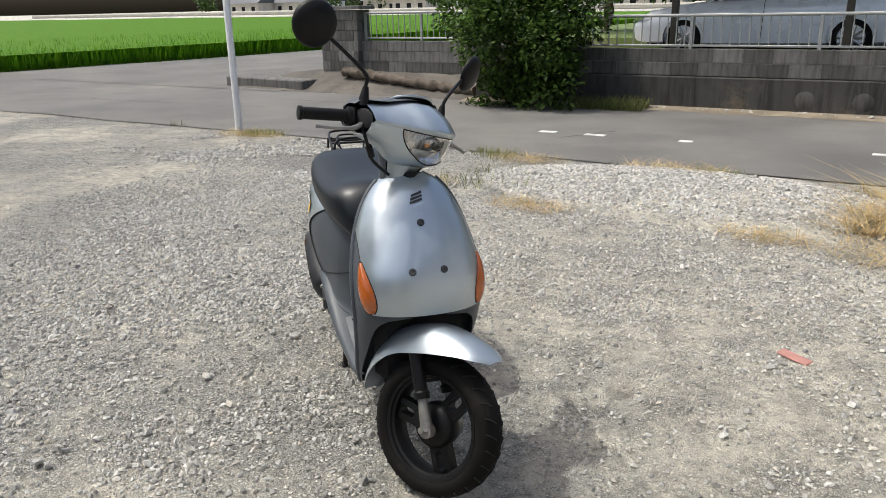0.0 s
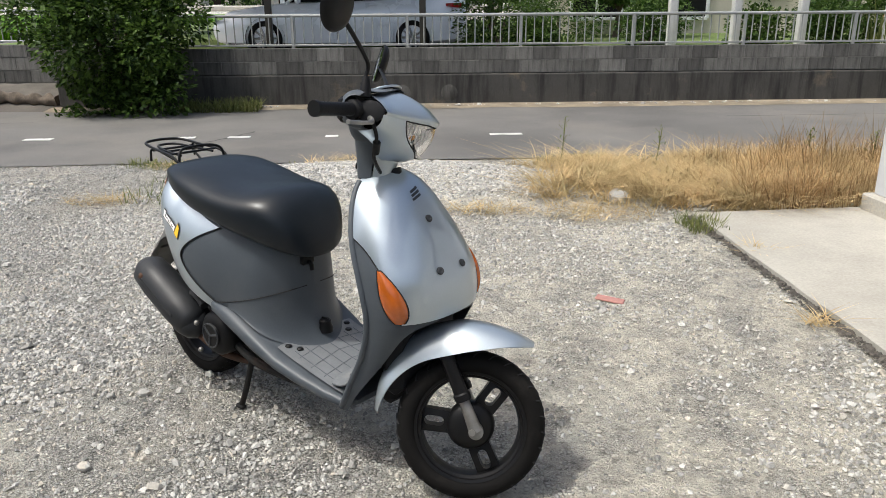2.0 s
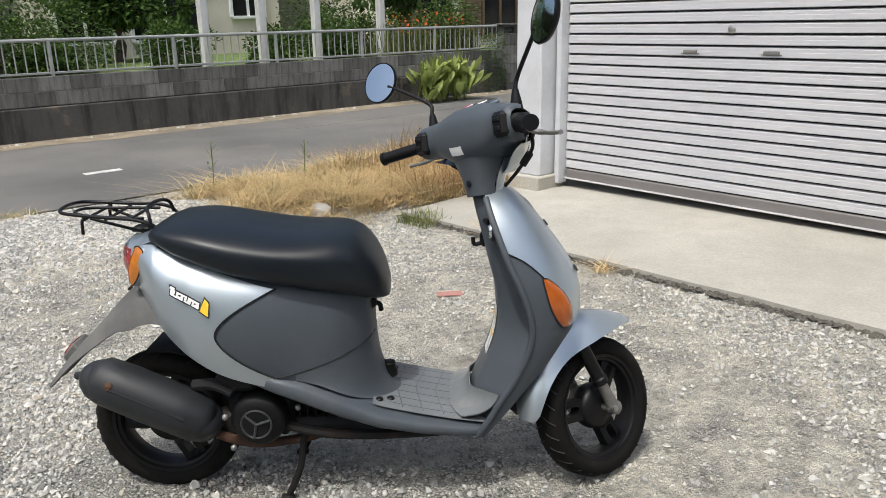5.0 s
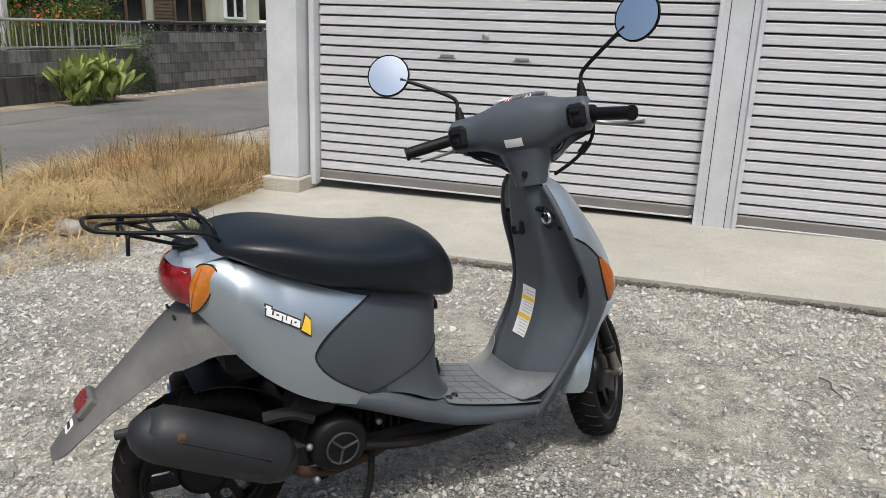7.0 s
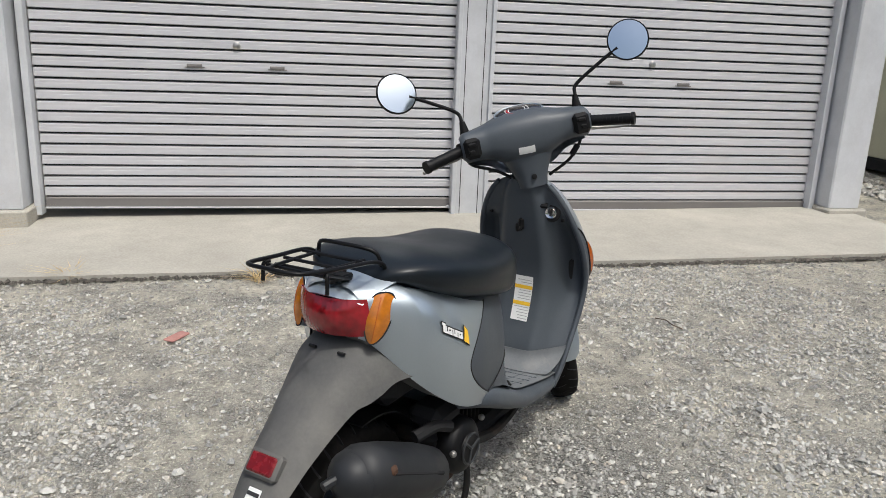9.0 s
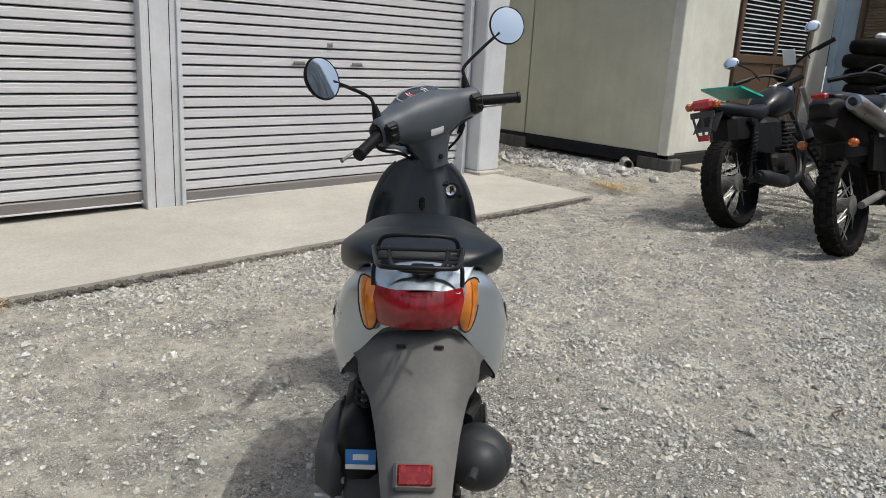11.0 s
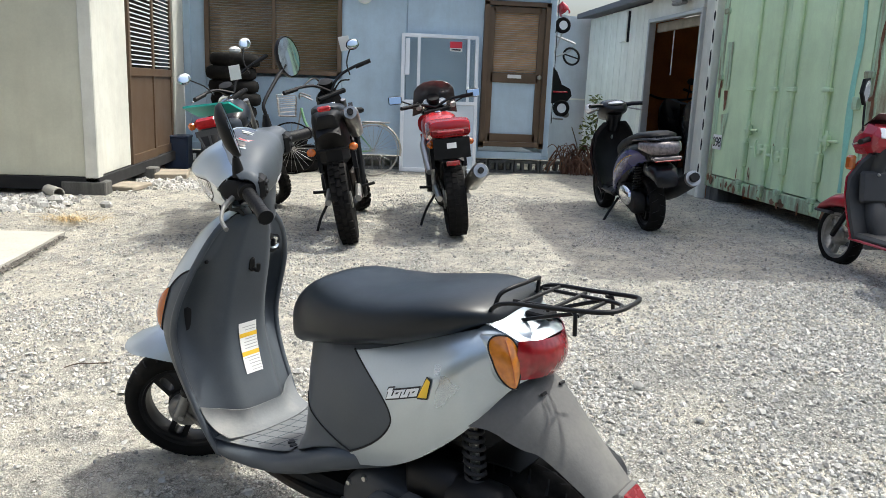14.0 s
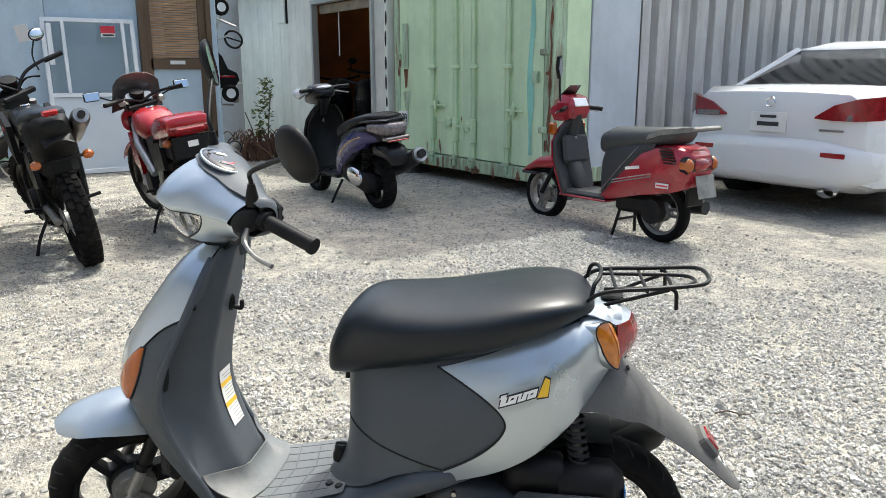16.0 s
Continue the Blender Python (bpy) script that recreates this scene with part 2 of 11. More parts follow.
# ---- the place's materials ----
def gravel_ground():
    mt, nt, bs = nodes_of("gravel_ground")
    vo = texture(nt, "voronoi", 115.0)
    vo2 = texture(nt, "voronoi", 240.0)
    patch = texture(nt, "noise", 0.75, detail=7, rough=0.62)
    mid = texture(nt, "noise", 5.0, detail=8, rough=0.7)
    fine = texture(nt, "noise", 330.0, detail=3)
    fines = ramp(nt, fine.outputs["Fac"], [(0.3, (0.5, 0.482, 0.432)), (0.7, (0.72, 0.7, 0.635))]).outputs[0]
    grit = ramp(nt, vo2.outputs["Color"], [(0.25, (0.38, 0.368, 0.337)), (0.55, (0.55, 0.535, 0.487)), (0.85, (0.72, 0.705, 0.655))]).outputs[0]
    # Cells darken to their rims in all three layers, painting shade between stones.
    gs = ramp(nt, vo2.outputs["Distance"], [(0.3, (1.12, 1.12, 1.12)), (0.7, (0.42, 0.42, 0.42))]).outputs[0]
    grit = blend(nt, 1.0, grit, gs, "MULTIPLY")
    peb = ramp(nt, vo.outputs["Color"], [(0.5, (0.35, 0.342, 0.316)), (0.68, (0.5, 0.488, 0.45)), (0.85, (0.64, 0.628, 0.58))]).outputs[0]
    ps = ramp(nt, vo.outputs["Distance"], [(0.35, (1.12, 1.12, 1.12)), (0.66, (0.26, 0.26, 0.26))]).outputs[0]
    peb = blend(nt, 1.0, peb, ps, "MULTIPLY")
    pm = ramp(nt, vo.outputs["Color"], [(0.58, (0, 0, 0)), (0.66, (1, 1, 1))]).outputs[0]
    vo3 = texture(nt, "voronoi", 70.0)
    big = ramp(nt, vo3.outputs["Color"], [(0.45, (0.32, 0.313, 0.29)), (0.65, (0.5, 0.488, 0.452)), (0.85, (0.66, 0.645, 0.6))]).outputs[0]
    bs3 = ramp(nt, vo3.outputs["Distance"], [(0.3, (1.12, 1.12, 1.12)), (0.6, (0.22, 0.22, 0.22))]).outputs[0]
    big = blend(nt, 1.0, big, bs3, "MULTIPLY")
    bm3 = ramp(nt, vo3.outputs["Color"], [(0.7, (0, 0, 0)), (0.72, (1, 1, 1))]).outputs[0]
    c = blend(nt, 0.7, fines, grit)
    c = blend(nt, pm, c, peb)
    c = blend(nt, bm3, c, big)
    tan = ramp(nt, mid.outputs["Fac"], [(0.35, (0.45, 0.415, 0.335)), (0.65, (0.565, 0.525, 0.43))]).outputs[0]
    tan = blend(nt, 0.3, tan, fines)
    tc = nt.nodes.new("ShaderNodeTexCoord")
    sx = nt.nodes.new("ShaderNodeSeparateXYZ")
    link(nt, tc.outputs["Object"], sx.inputs[0])
    mr = nt.nodes.new("ShaderNodeMapRange")
    mr.inputs["From Min"].default_value, mr.inputs["From Max"].default_value, mr.inputs["To Max"].default_value = -2.2, -0.2, 0.13
    link(nt, sx.outputs["X"], mr.inputs["Value"])
    ad = nt.nodes.new("ShaderNodeMath")
    ad.operation = "ADD"
    link(nt, patch.outputs["Fac"], ad.inputs[0])
    my = nt.nodes.new("ShaderNodeMapRange")
    my.inputs["From Min"].default_value, my.inputs["From Max"].default_value = 0.8, -1.6
    my.inputs["To Min"].default_value, my.inputs["To Max"].default_value = 0.0, 0.13
    link(nt, sx.outputs["Y"], my.inputs["Value"])
    ad2 = nt.nodes.new("ShaderNodeMath")
    ad2.operation = "ADD"
    link(nt, mr.outputs[0], ad2.inputs[0])
    link(nt, my.outputs[0], ad2.inputs[1])
    link(nt, ad2.outputs[0], ad.inputs[1])
    f = ramp(nt, ad.outputs[0], [(0.43, (0, 0, 0)), (0.57, (0.92, 0.92, 0.92))]).outputs[0]
    f2 = ramp(nt, mid.outputs["Fac"], [(0.36, (0.2, 0.2, 0.2)), (0.54, (1, 1, 1))]).outputs[0]
    f = blend(nt, 1.0, f, f2, "MULTIPLY")
    c = blend(nt, f, c, tan)
    tone = ramp(nt, mid.outputs["Fac"], [(0.3, (0.86, 0.86, 0.86)), (0.7, (1.1, 1.1, 1.1))]).outputs[0]
    c = blend(nt, 1.0, c, tone, "MULTIPLY")
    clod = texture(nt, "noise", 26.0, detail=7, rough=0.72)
    # Clod noise darkens and lightens the colour, imitating shading on rough earth.
    clod_shade = ramp(nt, clod.outputs["Fac"], [(0.36, (0.76, 0.755, 0.74)), (0.5, (1.14, 1.14, 1.135)), (0.66, (1.3, 1.3, 1.29))]).outputs[0]
    c = blend(nt, 1.0, c, clod_shade, "MULTIPLY")
    link(nt, c, bs.inputs["Base Color"])
    bs.inputs["Roughness"].default_value = 0.95
    bs.inputs["Specular IOR Level"].default_value = 0.2
    h = blend(nt, pm, gs, ps)
    h = blend(nt, bm3, h, bs3)
    h = blend(nt, f, h, blend(nt, 0.5, h, (0.75, 0.75, 0.75)))
    h = blend(nt, 0.45, h, ramp(nt, clod.outputs["Fac"], [(0.3, (0, 0, 0)), (0.7, (1, 1, 1))]).outputs[0])
    bump(nt, bs, h, 1.0, 0.03)
    return mt


def stone_mat(name, lo, hi, tan):
    mt, nt, bs = nodes_of(name)
    ge = nt.nodes.new("ShaderNodeNewGeometry")
    n = texture(nt, "noise", 90.0, detail=5)
    c = ramp(nt, ge.outputs["Random Per Island"], [(0.0, lo), (0.45, tuple((a + b) / 2 for a, b in zip(lo, hi))), (0.8, hi), (1.0, tan)]).outputs[0]
    g = ramp(nt, n.outputs["Fac"], [(0.3, (0.75,) * 3), (0.7, (1.0,) * 3)]).outputs[0]
    link(nt, blend(nt, 1.0, c, g, "MULTIPLY"), bs.inputs["Base Color"])
    bs.inputs["Roughness"].default_value = 0.9
    bump(nt, bs, n.outputs["Fac"], 0.4, 0.004)
    return mt


def leaf_mat(name, lo, hi, rough=0.5):
    mt, nt, bs = nodes_of(name)
    ge = nt.nodes.new("ShaderNodeNewGeometry")
    n = texture(nt, "noise", 3.0, detail=3)
    c = ramp(nt, ge.outputs["Random Per Island"], [(0.0, lo), (1.0, hi)]).outputs[0]
    g = ramp(nt, n.outputs["Fac"], [(0.3, (0.6, 0.65, 0.6)), (0.7, (1.15, 1.1, 1.0))]).outputs[0]
    link(nt, blend(nt, 1.0, c, g, "MULTIPLY"), bs.inputs["Base Color"])
    bs.inputs["Roughness"].default_value = rough
    bs.inputs["Specular IOR Level"].default_value = 0.2
    bs.inputs["Subsurface Weight"].default_value = 0.0
    tr = nt.nodes.new("ShaderNodeBsdfTranslucent")
    link(nt, c, tr.inputs["Color"])
    mx = nt.nodes.new("ShaderNodeMixShader")
    mx.inputs[0].default_value = 0.3
    link(nt, bs.outputs[0], mx.inputs[1])
    link(nt, tr.outputs[0], mx.inputs[2])
    link(nt, mx.outputs[0], nt.nodes["Material Output"].inputs[0])
    return mt


def streaked(name, col, streak, rough=0.8, scale=1.0, amount=0.8, bumpy=0.25, per_object=0.0, lichen=None, grain=0.78):
    """Weathered concrete or paint: dark runs down the face, blotches and grain."""
    mt, nt, bs = nodes_of(name)
    run = texture(nt, "noise", 2.2 * scale, detail=6, stretch=(3.0, 3.0, 0.35), rough=0.65)
    blot = texture(nt, "noise", 1.3 * scale, detail=8, rough=0.7)
    fine = texture(nt, "noise", 70.0, detail=5)
    base = ramp(nt, blot.outputs["Fac"], [(0.3, tuple(c * 0.78 for c in col)), (0.7, tuple(min(1, c * 1.12) for c in col))]).outputs[0]
    f = ramp(nt, run.outputs["Fac"], [(0.45, (0, 0, 0)), (0.68, (amount,) * 3)]).outputs[0]
    c = blend(nt, f, base, streak)
    if lichen:
        lf = ramp(nt, blot.outputs["Fac"], [(0.56, (0, 0, 0)), (0.7, (0.6,) * 3)]).outputs[0]
        c = blend(nt, lf, c, lichen)
    g = ramp(nt, fine.outputs["Fac"], [(0.25, (grain,) * 3), (0.7, (1.0,) * 3)]).outputs[0]
    c = blend(nt, 1.0, c, g, "MULTIPLY")
    if per_object:
        oi = nt.nodes.new("ShaderNodeObjectInfo")
        v = ramp(nt, oi.outputs["Random"], [(0, (1 - per_object,) * 3), (1, (1 + per_object,) * 3)])
        c = blend(nt, 1.0, c, v.outputs[0], "MULTIPLY")
    link(nt, c, bs.inputs["Base Color"])
    bs.inputs["Roughness"].default_value = rough
    bump(nt, bs, fine.outputs["Fac"], bumpy, 0.006)
    return mt


M_GROUND = gravel_ground()
M_STONE = stone_mat("grey_gravel", (0.24, 0.234, 0.215), (0.66, 0.647, 0.6), (0.52, 0.47, 0.385))
M_CRUSHED = stone_mat("white_crushed_stone", (0.27, 0.262, 0.24), (0.62, 0.61, 0.57), (0.5, 0.455, 0.37))
M_ROAD = plain("asphalt", (0.14, 0.135, 0.125), 0.9, vary=0.26, scale=0.7, fine=160, bumpy=0.5, dirt=(0.23, 0.212, 0.18), dirt_amt=0.6)
M_LINE = plain("road_paint", (0.62, 0.61, 0.58), 0.8, vary=0.15, scale=9, bumpy=0.2, dirt=(0.2, 0.19, 0.18), dirt_amt=0.7)
M_CONC = streaked("concrete_apron", (0.455, 0.435, 0.38), (0.35, 0.33, 0.285), 0.85, 0.6, 0.5, 0.2)
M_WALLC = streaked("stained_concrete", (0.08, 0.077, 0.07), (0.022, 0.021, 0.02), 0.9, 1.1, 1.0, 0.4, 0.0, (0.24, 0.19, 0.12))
M_BLOCK = streaked("concrete_block", (0.165, 0.16, 0.147), (0.04, 0.039, 0.035), 0.92, 1.6, 0.85, 0.45, 0.42)
M_MORTAR = streaked("mortar", (0.21, 0.203, 0.187), (0.05, 0.048, 0.045), 0.95, 1.0, 0.6, 0.3)
M_SHUT = plain("shutter_steel", (0.5, 0.5, 0.515), 0.45, 0.0, vary=0.05, scale=1.2, fine=40, bumpy=0.03, dirt=(0.42, 0.4, 0.38), dirt_amt=0.25, per_object=0.03)
M_SHUTD = plain("shutter_bottom_rail", (0.2, 0.188, 0.18), 0.55, 0.2, vary=0.1, scale=2, bumpy=0.04)
M_POST = streaked("painted_steel_post", (0.6, 0.615, 0.64), (0.53, 0.53, 0.52), 0.45, 1.0, 0.3, 0.02, grain=0.95)
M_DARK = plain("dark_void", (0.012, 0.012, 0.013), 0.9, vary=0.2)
# Cream of the hut's front, with its shaded look put into the colour.
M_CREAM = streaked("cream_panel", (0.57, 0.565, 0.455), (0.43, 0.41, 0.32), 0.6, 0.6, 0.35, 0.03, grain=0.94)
# White trim colour, also a lit copy of the cream for the sunlit side.
M_CREAML = streaked("white_trim_and_lit_cream", (0.68, 0.68, 0.61), (0.58, 0.55, 0.46), 0.55, 1.2, 0.35, 0.03, grain=0.94)
M_BLUE = streaked("blue_panel", (0.52, 0.65, 0.76), (0.38, 0.47, 0.55), 0.65, 0.8, 0.35, 0.03, grain=0.94)
M_BROWN = plain("brown_aluminium", (0.15, 0.1, 0.065), 0.4, 0.3, vary=0.12, scale=3)
M_BLIND = plain("bamboo_blind", (0.45, 0.31, 0.19), 0.8, vary=0.2, scale=5, bumpy=0.1, per_object=0.12)
M_SASH = plain("white_aluminium", (0.8, 0.82, 0.84), 0.4, 0.1, vary=0.05)
M_SASHP = plain("sash_panel", (0.6, 0.66, 0.72), 0.5, 0.0, vary=0.06, scale=1.5)
M_GREEN = streaked("green_container_paint", (0.7, 0.87, 0.56), (0.52, 0.66, 0.4), 0.55, 0.8, 0.45, 0.04, grain=0.93)
M_GREEND = streaked("worn_green_paint", (0.52, 0.7, 0.47), (0.2, 0.13, 0.08), 0.6, 2.2, 0.9, 0.15, 0.0, (0.22, 0.09, 0.04))
M_RUST = plain("rust", (0.2, 0.085, 0.04), 0.9, 0.0, vary=0.4, scale=12, bumpy=0.3, dirt=(0.35, 0.38, 0.28), dirt_amt=0.5)
M_GREYC = streaked("grey_container_paint", (0.6, 0.6, 0.58), (0.3, 0.285, 0.255), 0.6, 0.9, 0.8, 0.05, grain=0.92)
M_BLUEG = streaked("pale_blue_paint", (0.62, 0.67, 0.71), (0.42, 0.45, 0.47), 0.6, 0.6, 0.35, 0.03, grain=0.94)
M_SHED = streaked("shed_panel", (0.86, 0.86, 0.78), (0.66, 0.65, 0.56), 0.65, 0.8, 0.45, 0.04, grain=0.94)
M_PLY = plain("orange_plywood", (0.42, 0.16, 0.04), 0.7, vary=0.25, scale=2, fine=30)
M_ALU = plain("aluminium_rail", (0.52, 0.53, 0.52), 0.4, 0.6, vary=0.1, scale=4)
M_RAIL = plain("weathered_aluminium", (0.36, 0.37, 0.355), 0.5, 0.3, vary=0.15, scale=4)
M_DPOST = plain("dark_brown_post", (0.035, 0.03, 0.026), 0.45, 0.2, vary=0.15)
M_WPOLE = plain("white_painted_pole", (0.78, 0.79, 0.8), 0.35, vary=0.06, scale=3, coat=0.3)
M_BARK = plain("bark", (0.13, 0.1, 0.075), 0.95, vary=0.4, scale=9, fine=60, bumpy=0.6)
M_LOG = plain("rotten_log", (0.13, 0.105, 0.08), 0.95, vary=0.45, scale=7, fine=50, bumpy=0.7)
M_SOIL = plain("bare_soil", (0.105, 0.094, 0.08), 0.95, vary=0.3, scale=2, fine=70, bumpy=0.6, dirt=(0.24, 0.22, 0.185), dirt_amt=0.5)
M_LAWN = plain("garden_grass", (0.13, 0.19, 0.05), 0.9, vary=0.35, scale=3, fine=50, bumpy=0.5, dirt=(0.3, 0.27, 0.16), dirt_amt=0.5)
M_BUSH = leaf_mat("bush_leaf", (0.012, 0.032, 0.007), (0.11, 0.185, 0.035))
M_TREE = leaf_mat("tree_leaf", (0.03, 0.07, 0.015), (0.12, 0.19, 0.05))
M_CANNA = leaf_mat("canna_leaf", (0.16, 0.25, 0.05), (0.46, 0.5, 0.18))
M_STRAW = leaf_mat("dry_grass", (0.4, 0.29, 0.15), (0.76, 0.61, 0.37), 0.8)
M_WEED = leaf_mat("weed", (0.1, 0.13, 0.04), (0.25, 0.26, 0.1), 0.7)
M_STRAWB = leaf_mat("brown_straw", (0.33, 0.21, 0.1), (0.66, 0.47, 0.26), 0.8)
M_BROWNW = leaf_mat("withered_weed", (0.2, 0.13, 0.065), (0.42, 0.3, 0.17), 0.8)
M_RICE = leaf_mat("rice_leaf", (0.06, 0.19, 0.004), (0.14, 0.29, 0.01), 0.75)
M_FLOWER = leaf_mat("orange_flower", (0.6, 0.1, 0.02), (0.75, 0.28, 0.04), 0.6)
M_WHITEW = streaked("house_plaster", (0.66, 0.62, 0.54), (0.5, 0.46, 0.38), 0.85, 0.5, 0.4, 0.1)
M_ROOF = plain("roof_tile", (0.1, 0.105, 0.12), 0.6, vary=0.2, scale=3)
M_HGLASS = plain("dark_window_glass", (0.015, 0.016, 0.017), 0.1, vary=0.1, spec=0.22)
M_BLACKP = plain("black_plastic", (0.006, 0.006, 0.0066), 0.5, spec=0.22, vary=0.2, scale=9, dirt=(0.035, 0.034, 0.031), dirt_amt=0.3)
M_TYRE = plain("tyre_rubber", (0.0085, 0.008, 0.0076), 0.85, spec=0.14, vary=0.25, scale=12, bumpy=0.25, dirt=(0.06, 0.053, 0.046), dirt_amt=0.4)
M_BLACKM = plain("black_metal", (0.007, 0.007, 0.0076), 0.45, 0.2, spec=0.3, vary=0.2, scale=9)
M_STEEL = plain("bare_steel", (0.45, 0.44, 0.42), 0.35, 0.9, vary=0.15, scale=14, dirt=(0.2, 0.15, 0.1), dirt_amt=0.4)
M_CHROME = plain("chrome", (0.75, 0.75, 0.75), 0.12, 1.0, vary=0.05)
M_CASTG = plain("cast_aluminium", (0.3, 0.295, 0.28), 0.5, 0.7, vary=0.25, scale=16, dirt=(0.1, 0.08, 0.06), dirt_amt=0.6)
M_MIRROR = plain("mirror_glass", (0.56, 0.63, 0.69), 0.02, 1.0, vary=0.01, bumpy=0)
M_ORANGE = plain("amber_lens", (0.42, 0.095, 0.007), 0.12, vary=0.12, scale=30, coat=0.8, bumpy=0)
M_AMBERR = plain("rear_amber_lens", (0.5, 0.16, 0.01), 0.1, vary=0.15, scale=60, coat=0.8, bumpy=0.02)
M_REDL = plain("red_lens", (0.36, 0.008, 0.011), 0.1, vary=0.2, scale=25, coat=0.8, bumpy=0)
M_CLEAR = glassy("clear_lens", (0.97, 0.97, 0.97), 0.02)
M_SMOKE = plain("smoked_screen", (0.03, 0.025, 0.022), 0.08, vary=0.1, coat=0.6)
M_SEAT = plain("black_vinyl", (0.008, 0.0115, 0.0155), 0.38, spec=0.34, vary=0.15, scale=4, fine=160, bumpy=0.05, dirt=(0.026, 0.031, 0.036), dirt_amt=0.35)
M_WHITES = plain("white_sticker", (0.8, 0.8, 0.78), 0.5, vary=0.04)
M_YELLOWS = plain("yellow_sticker", (0.8, 0.5, 0.03), 0.45, vary=0.06)
M_REDS = plain("red_sticker", (0.62, 0.03, 0.05), 0.45, vary=0.06)
M_BLUES = plain("blue_sticker", (0.03, 0.2, 0.52), 0.4, vary=0.06)
M_INK = plain("dark_print", (0.02, 0.02, 0.022), 0.6, vary=0.1)
M_TEAL = plain("teal_plastic", (0.03, 0.42, 0.34), 0.4, vary=0.12, scale=9)
M_CARW = plain("white_car_paint", (0.78, 0.79, 0.8), 0.25, vary=0.02, scale=1.5, bumpy=0, coat=0.7)
M_CARS = plain("silver_car_paint", (0.86, 0.88, 0.91), 0.3, 0.1, vary=0.03, scale=1.5, bumpy=0, coat=0.7)
M_REDP = plain("red_scooter_paint", (0.36, 0.012, 0.026), 0.28, vary=0.12, scale=3, coat=0.6, bumpy=0.01, dirt=(0.3, 0.05, 0.05), dirt_amt=0.3)
M_NAVY = plain("navy_scooter_paint", (0.022, 0.02, 0.13), 0.3, vary=0.12, scale=3, coat=0.3, bumpy=0.01)
M_CHAR = plain("charcoal_plastic", (0.035, 0.037, 0.04), 0.6, vary=0.15, scale=5, dirt=(0.09, 0.087, 0.08), dirt_amt=0.4)
M_GRN = plain("green_bicycle_paint", (0.2, 0.38, 0.2), 0.35, vary=0.1)

# ---- ground, road, apron ----
def lot(x, y):
    z = lerp([(-60, -0.03), (-12, -0.03), (-7, -0.03), (-3, 0.055), (0, 0.0), (4, -0.084), (8, -0.168), (12, -0.25), (20, -0.26), (500, -0.26)], y)
    k = smooth01(-0.1, 0.7, x) * smooth01(5.6, 4.6, y) * smooth01(-2.6, -1.7, y)
    return z * (1 - k) + (apron(y) - 0.035) * k


def apron(y):
    return -0.012 * y - 0.005


def rough_at(x, y):
    return 0.012 * noise.noise((x * 0.9, y * 0.9, 0.3)) + 0.006 * noise.noise((x * 4.1, y * 4.1, 2.3))


def axis_steps(a, b, step, far):
    mid = [a + (b - a) * k / round((b - a) / step) for k in range(round((b - a) / step) + 1)]
    grow, d = [], step
    while sum(grow) < far:
        d *= 1.45
        grow.append(d)
    lo, hi = [], []
    s = 0
    for g in grow:
        s += g
        lo.append(a - s)
        hi.append(b + s)
    return lo[::-1] + mid + hi


gx, gy = axis_steps(-7.5, 3.5, 0.11, 700), axis_steps(-8.0, 7.2, 0.11, 700)
near = lambda x, y: smooth01(-9, -7, x) * smooth01(6, 3, x) * smooth01(-10, -7.5, y) * smooth01(6.95, 6.6, y)
verts = [(x, y, lot(x, y) + rough_at(x, y) * near(x, y)) for y in gy for x in gx]
nx = len(gx)
faces = [(j * nx + i, j * nx + i + 1, (j + 1) * nx + i + 1, (j + 1) * nx + i) for j in range(len(gy) - 1) for i in range(nx - 1)]
sh = Shape()
sh.v, sh.f = verts, faces
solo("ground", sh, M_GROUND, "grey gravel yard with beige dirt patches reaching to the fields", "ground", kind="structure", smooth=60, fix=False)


def wavy_strip(xs, near_y, far_y, dz, rows):
    out = []
    for k in range(rows + 1):
        out.append([(x, near_y(x) + (far_y(x) - near_y(x)) * k / rows, 0) for x in xs])
    return [[(x, y, lot(-9, y) + dz) for x, y, _ in r] for r in out]


road_x = [-70 + 0.5 * k for k in range(281)]
near_edge = lambda x: 6.95 + 0.10 * noise.noise((x * 0.7, 0.1, 5)) + 0.05 * noise.noise((x * 2.7, 0.1, 9)) + 0.012 * x
far_edge = lambda x: 11.33 + 0.05 * noise.noise((x * 0.9, 7.1, 5))
sh = Shape().sheet(wavy_strip(road_x, near_edge, far_edge, 0.012, 10))
road = solo("road", sh, M_ROAD, "worn grey asphalt lane with faded white dashes", "road", kind="structure", smooth=60, fix=False)
rows = []
for k in range(25):
    y = 11.2 + 1.2 * k
    a = -19.9 + 0.18 * (y - 20) * (y > 20) - (2.6 - 0.3 * (y - 12.8)) * smooth01(21, 12.8, y)
    b = -10.4 - 0.9 * smooth01(11.2, 16, y)
    rows.append([(a + (b - a) * i / 12, y, lot(-9, y) + 0.02) for i in range(13)])
side_road = solo("road_side", Shape().sheet(rows), M_ROAD, "grey asphalt side lane leading off along the rice field", "road", kind="structure", smooth=60, fix=False)
for x, w in ((-3.6, 0.2), (-3.02, 0.24), (-2.0, 0.14), (-0.06, 0.36), (-5.2, 0.3)):
    y = 8.5 - 0.03 * x if x > -1 else 8.5
    pts = [(x - w / 2 + w * k / 8, y + s * (0.05 + 0.012 * hsh(x, k, s))) for s, ks in ((-1, range(9)), (1, range(8, -1, -1))) for k in ks]
    sh = Shape().prism(pts, lot(-9, y) + 0.012, lot(-9, y) + 0.018, "z")
    part("dash", sh, M_LINE, road)
crack = Shape()
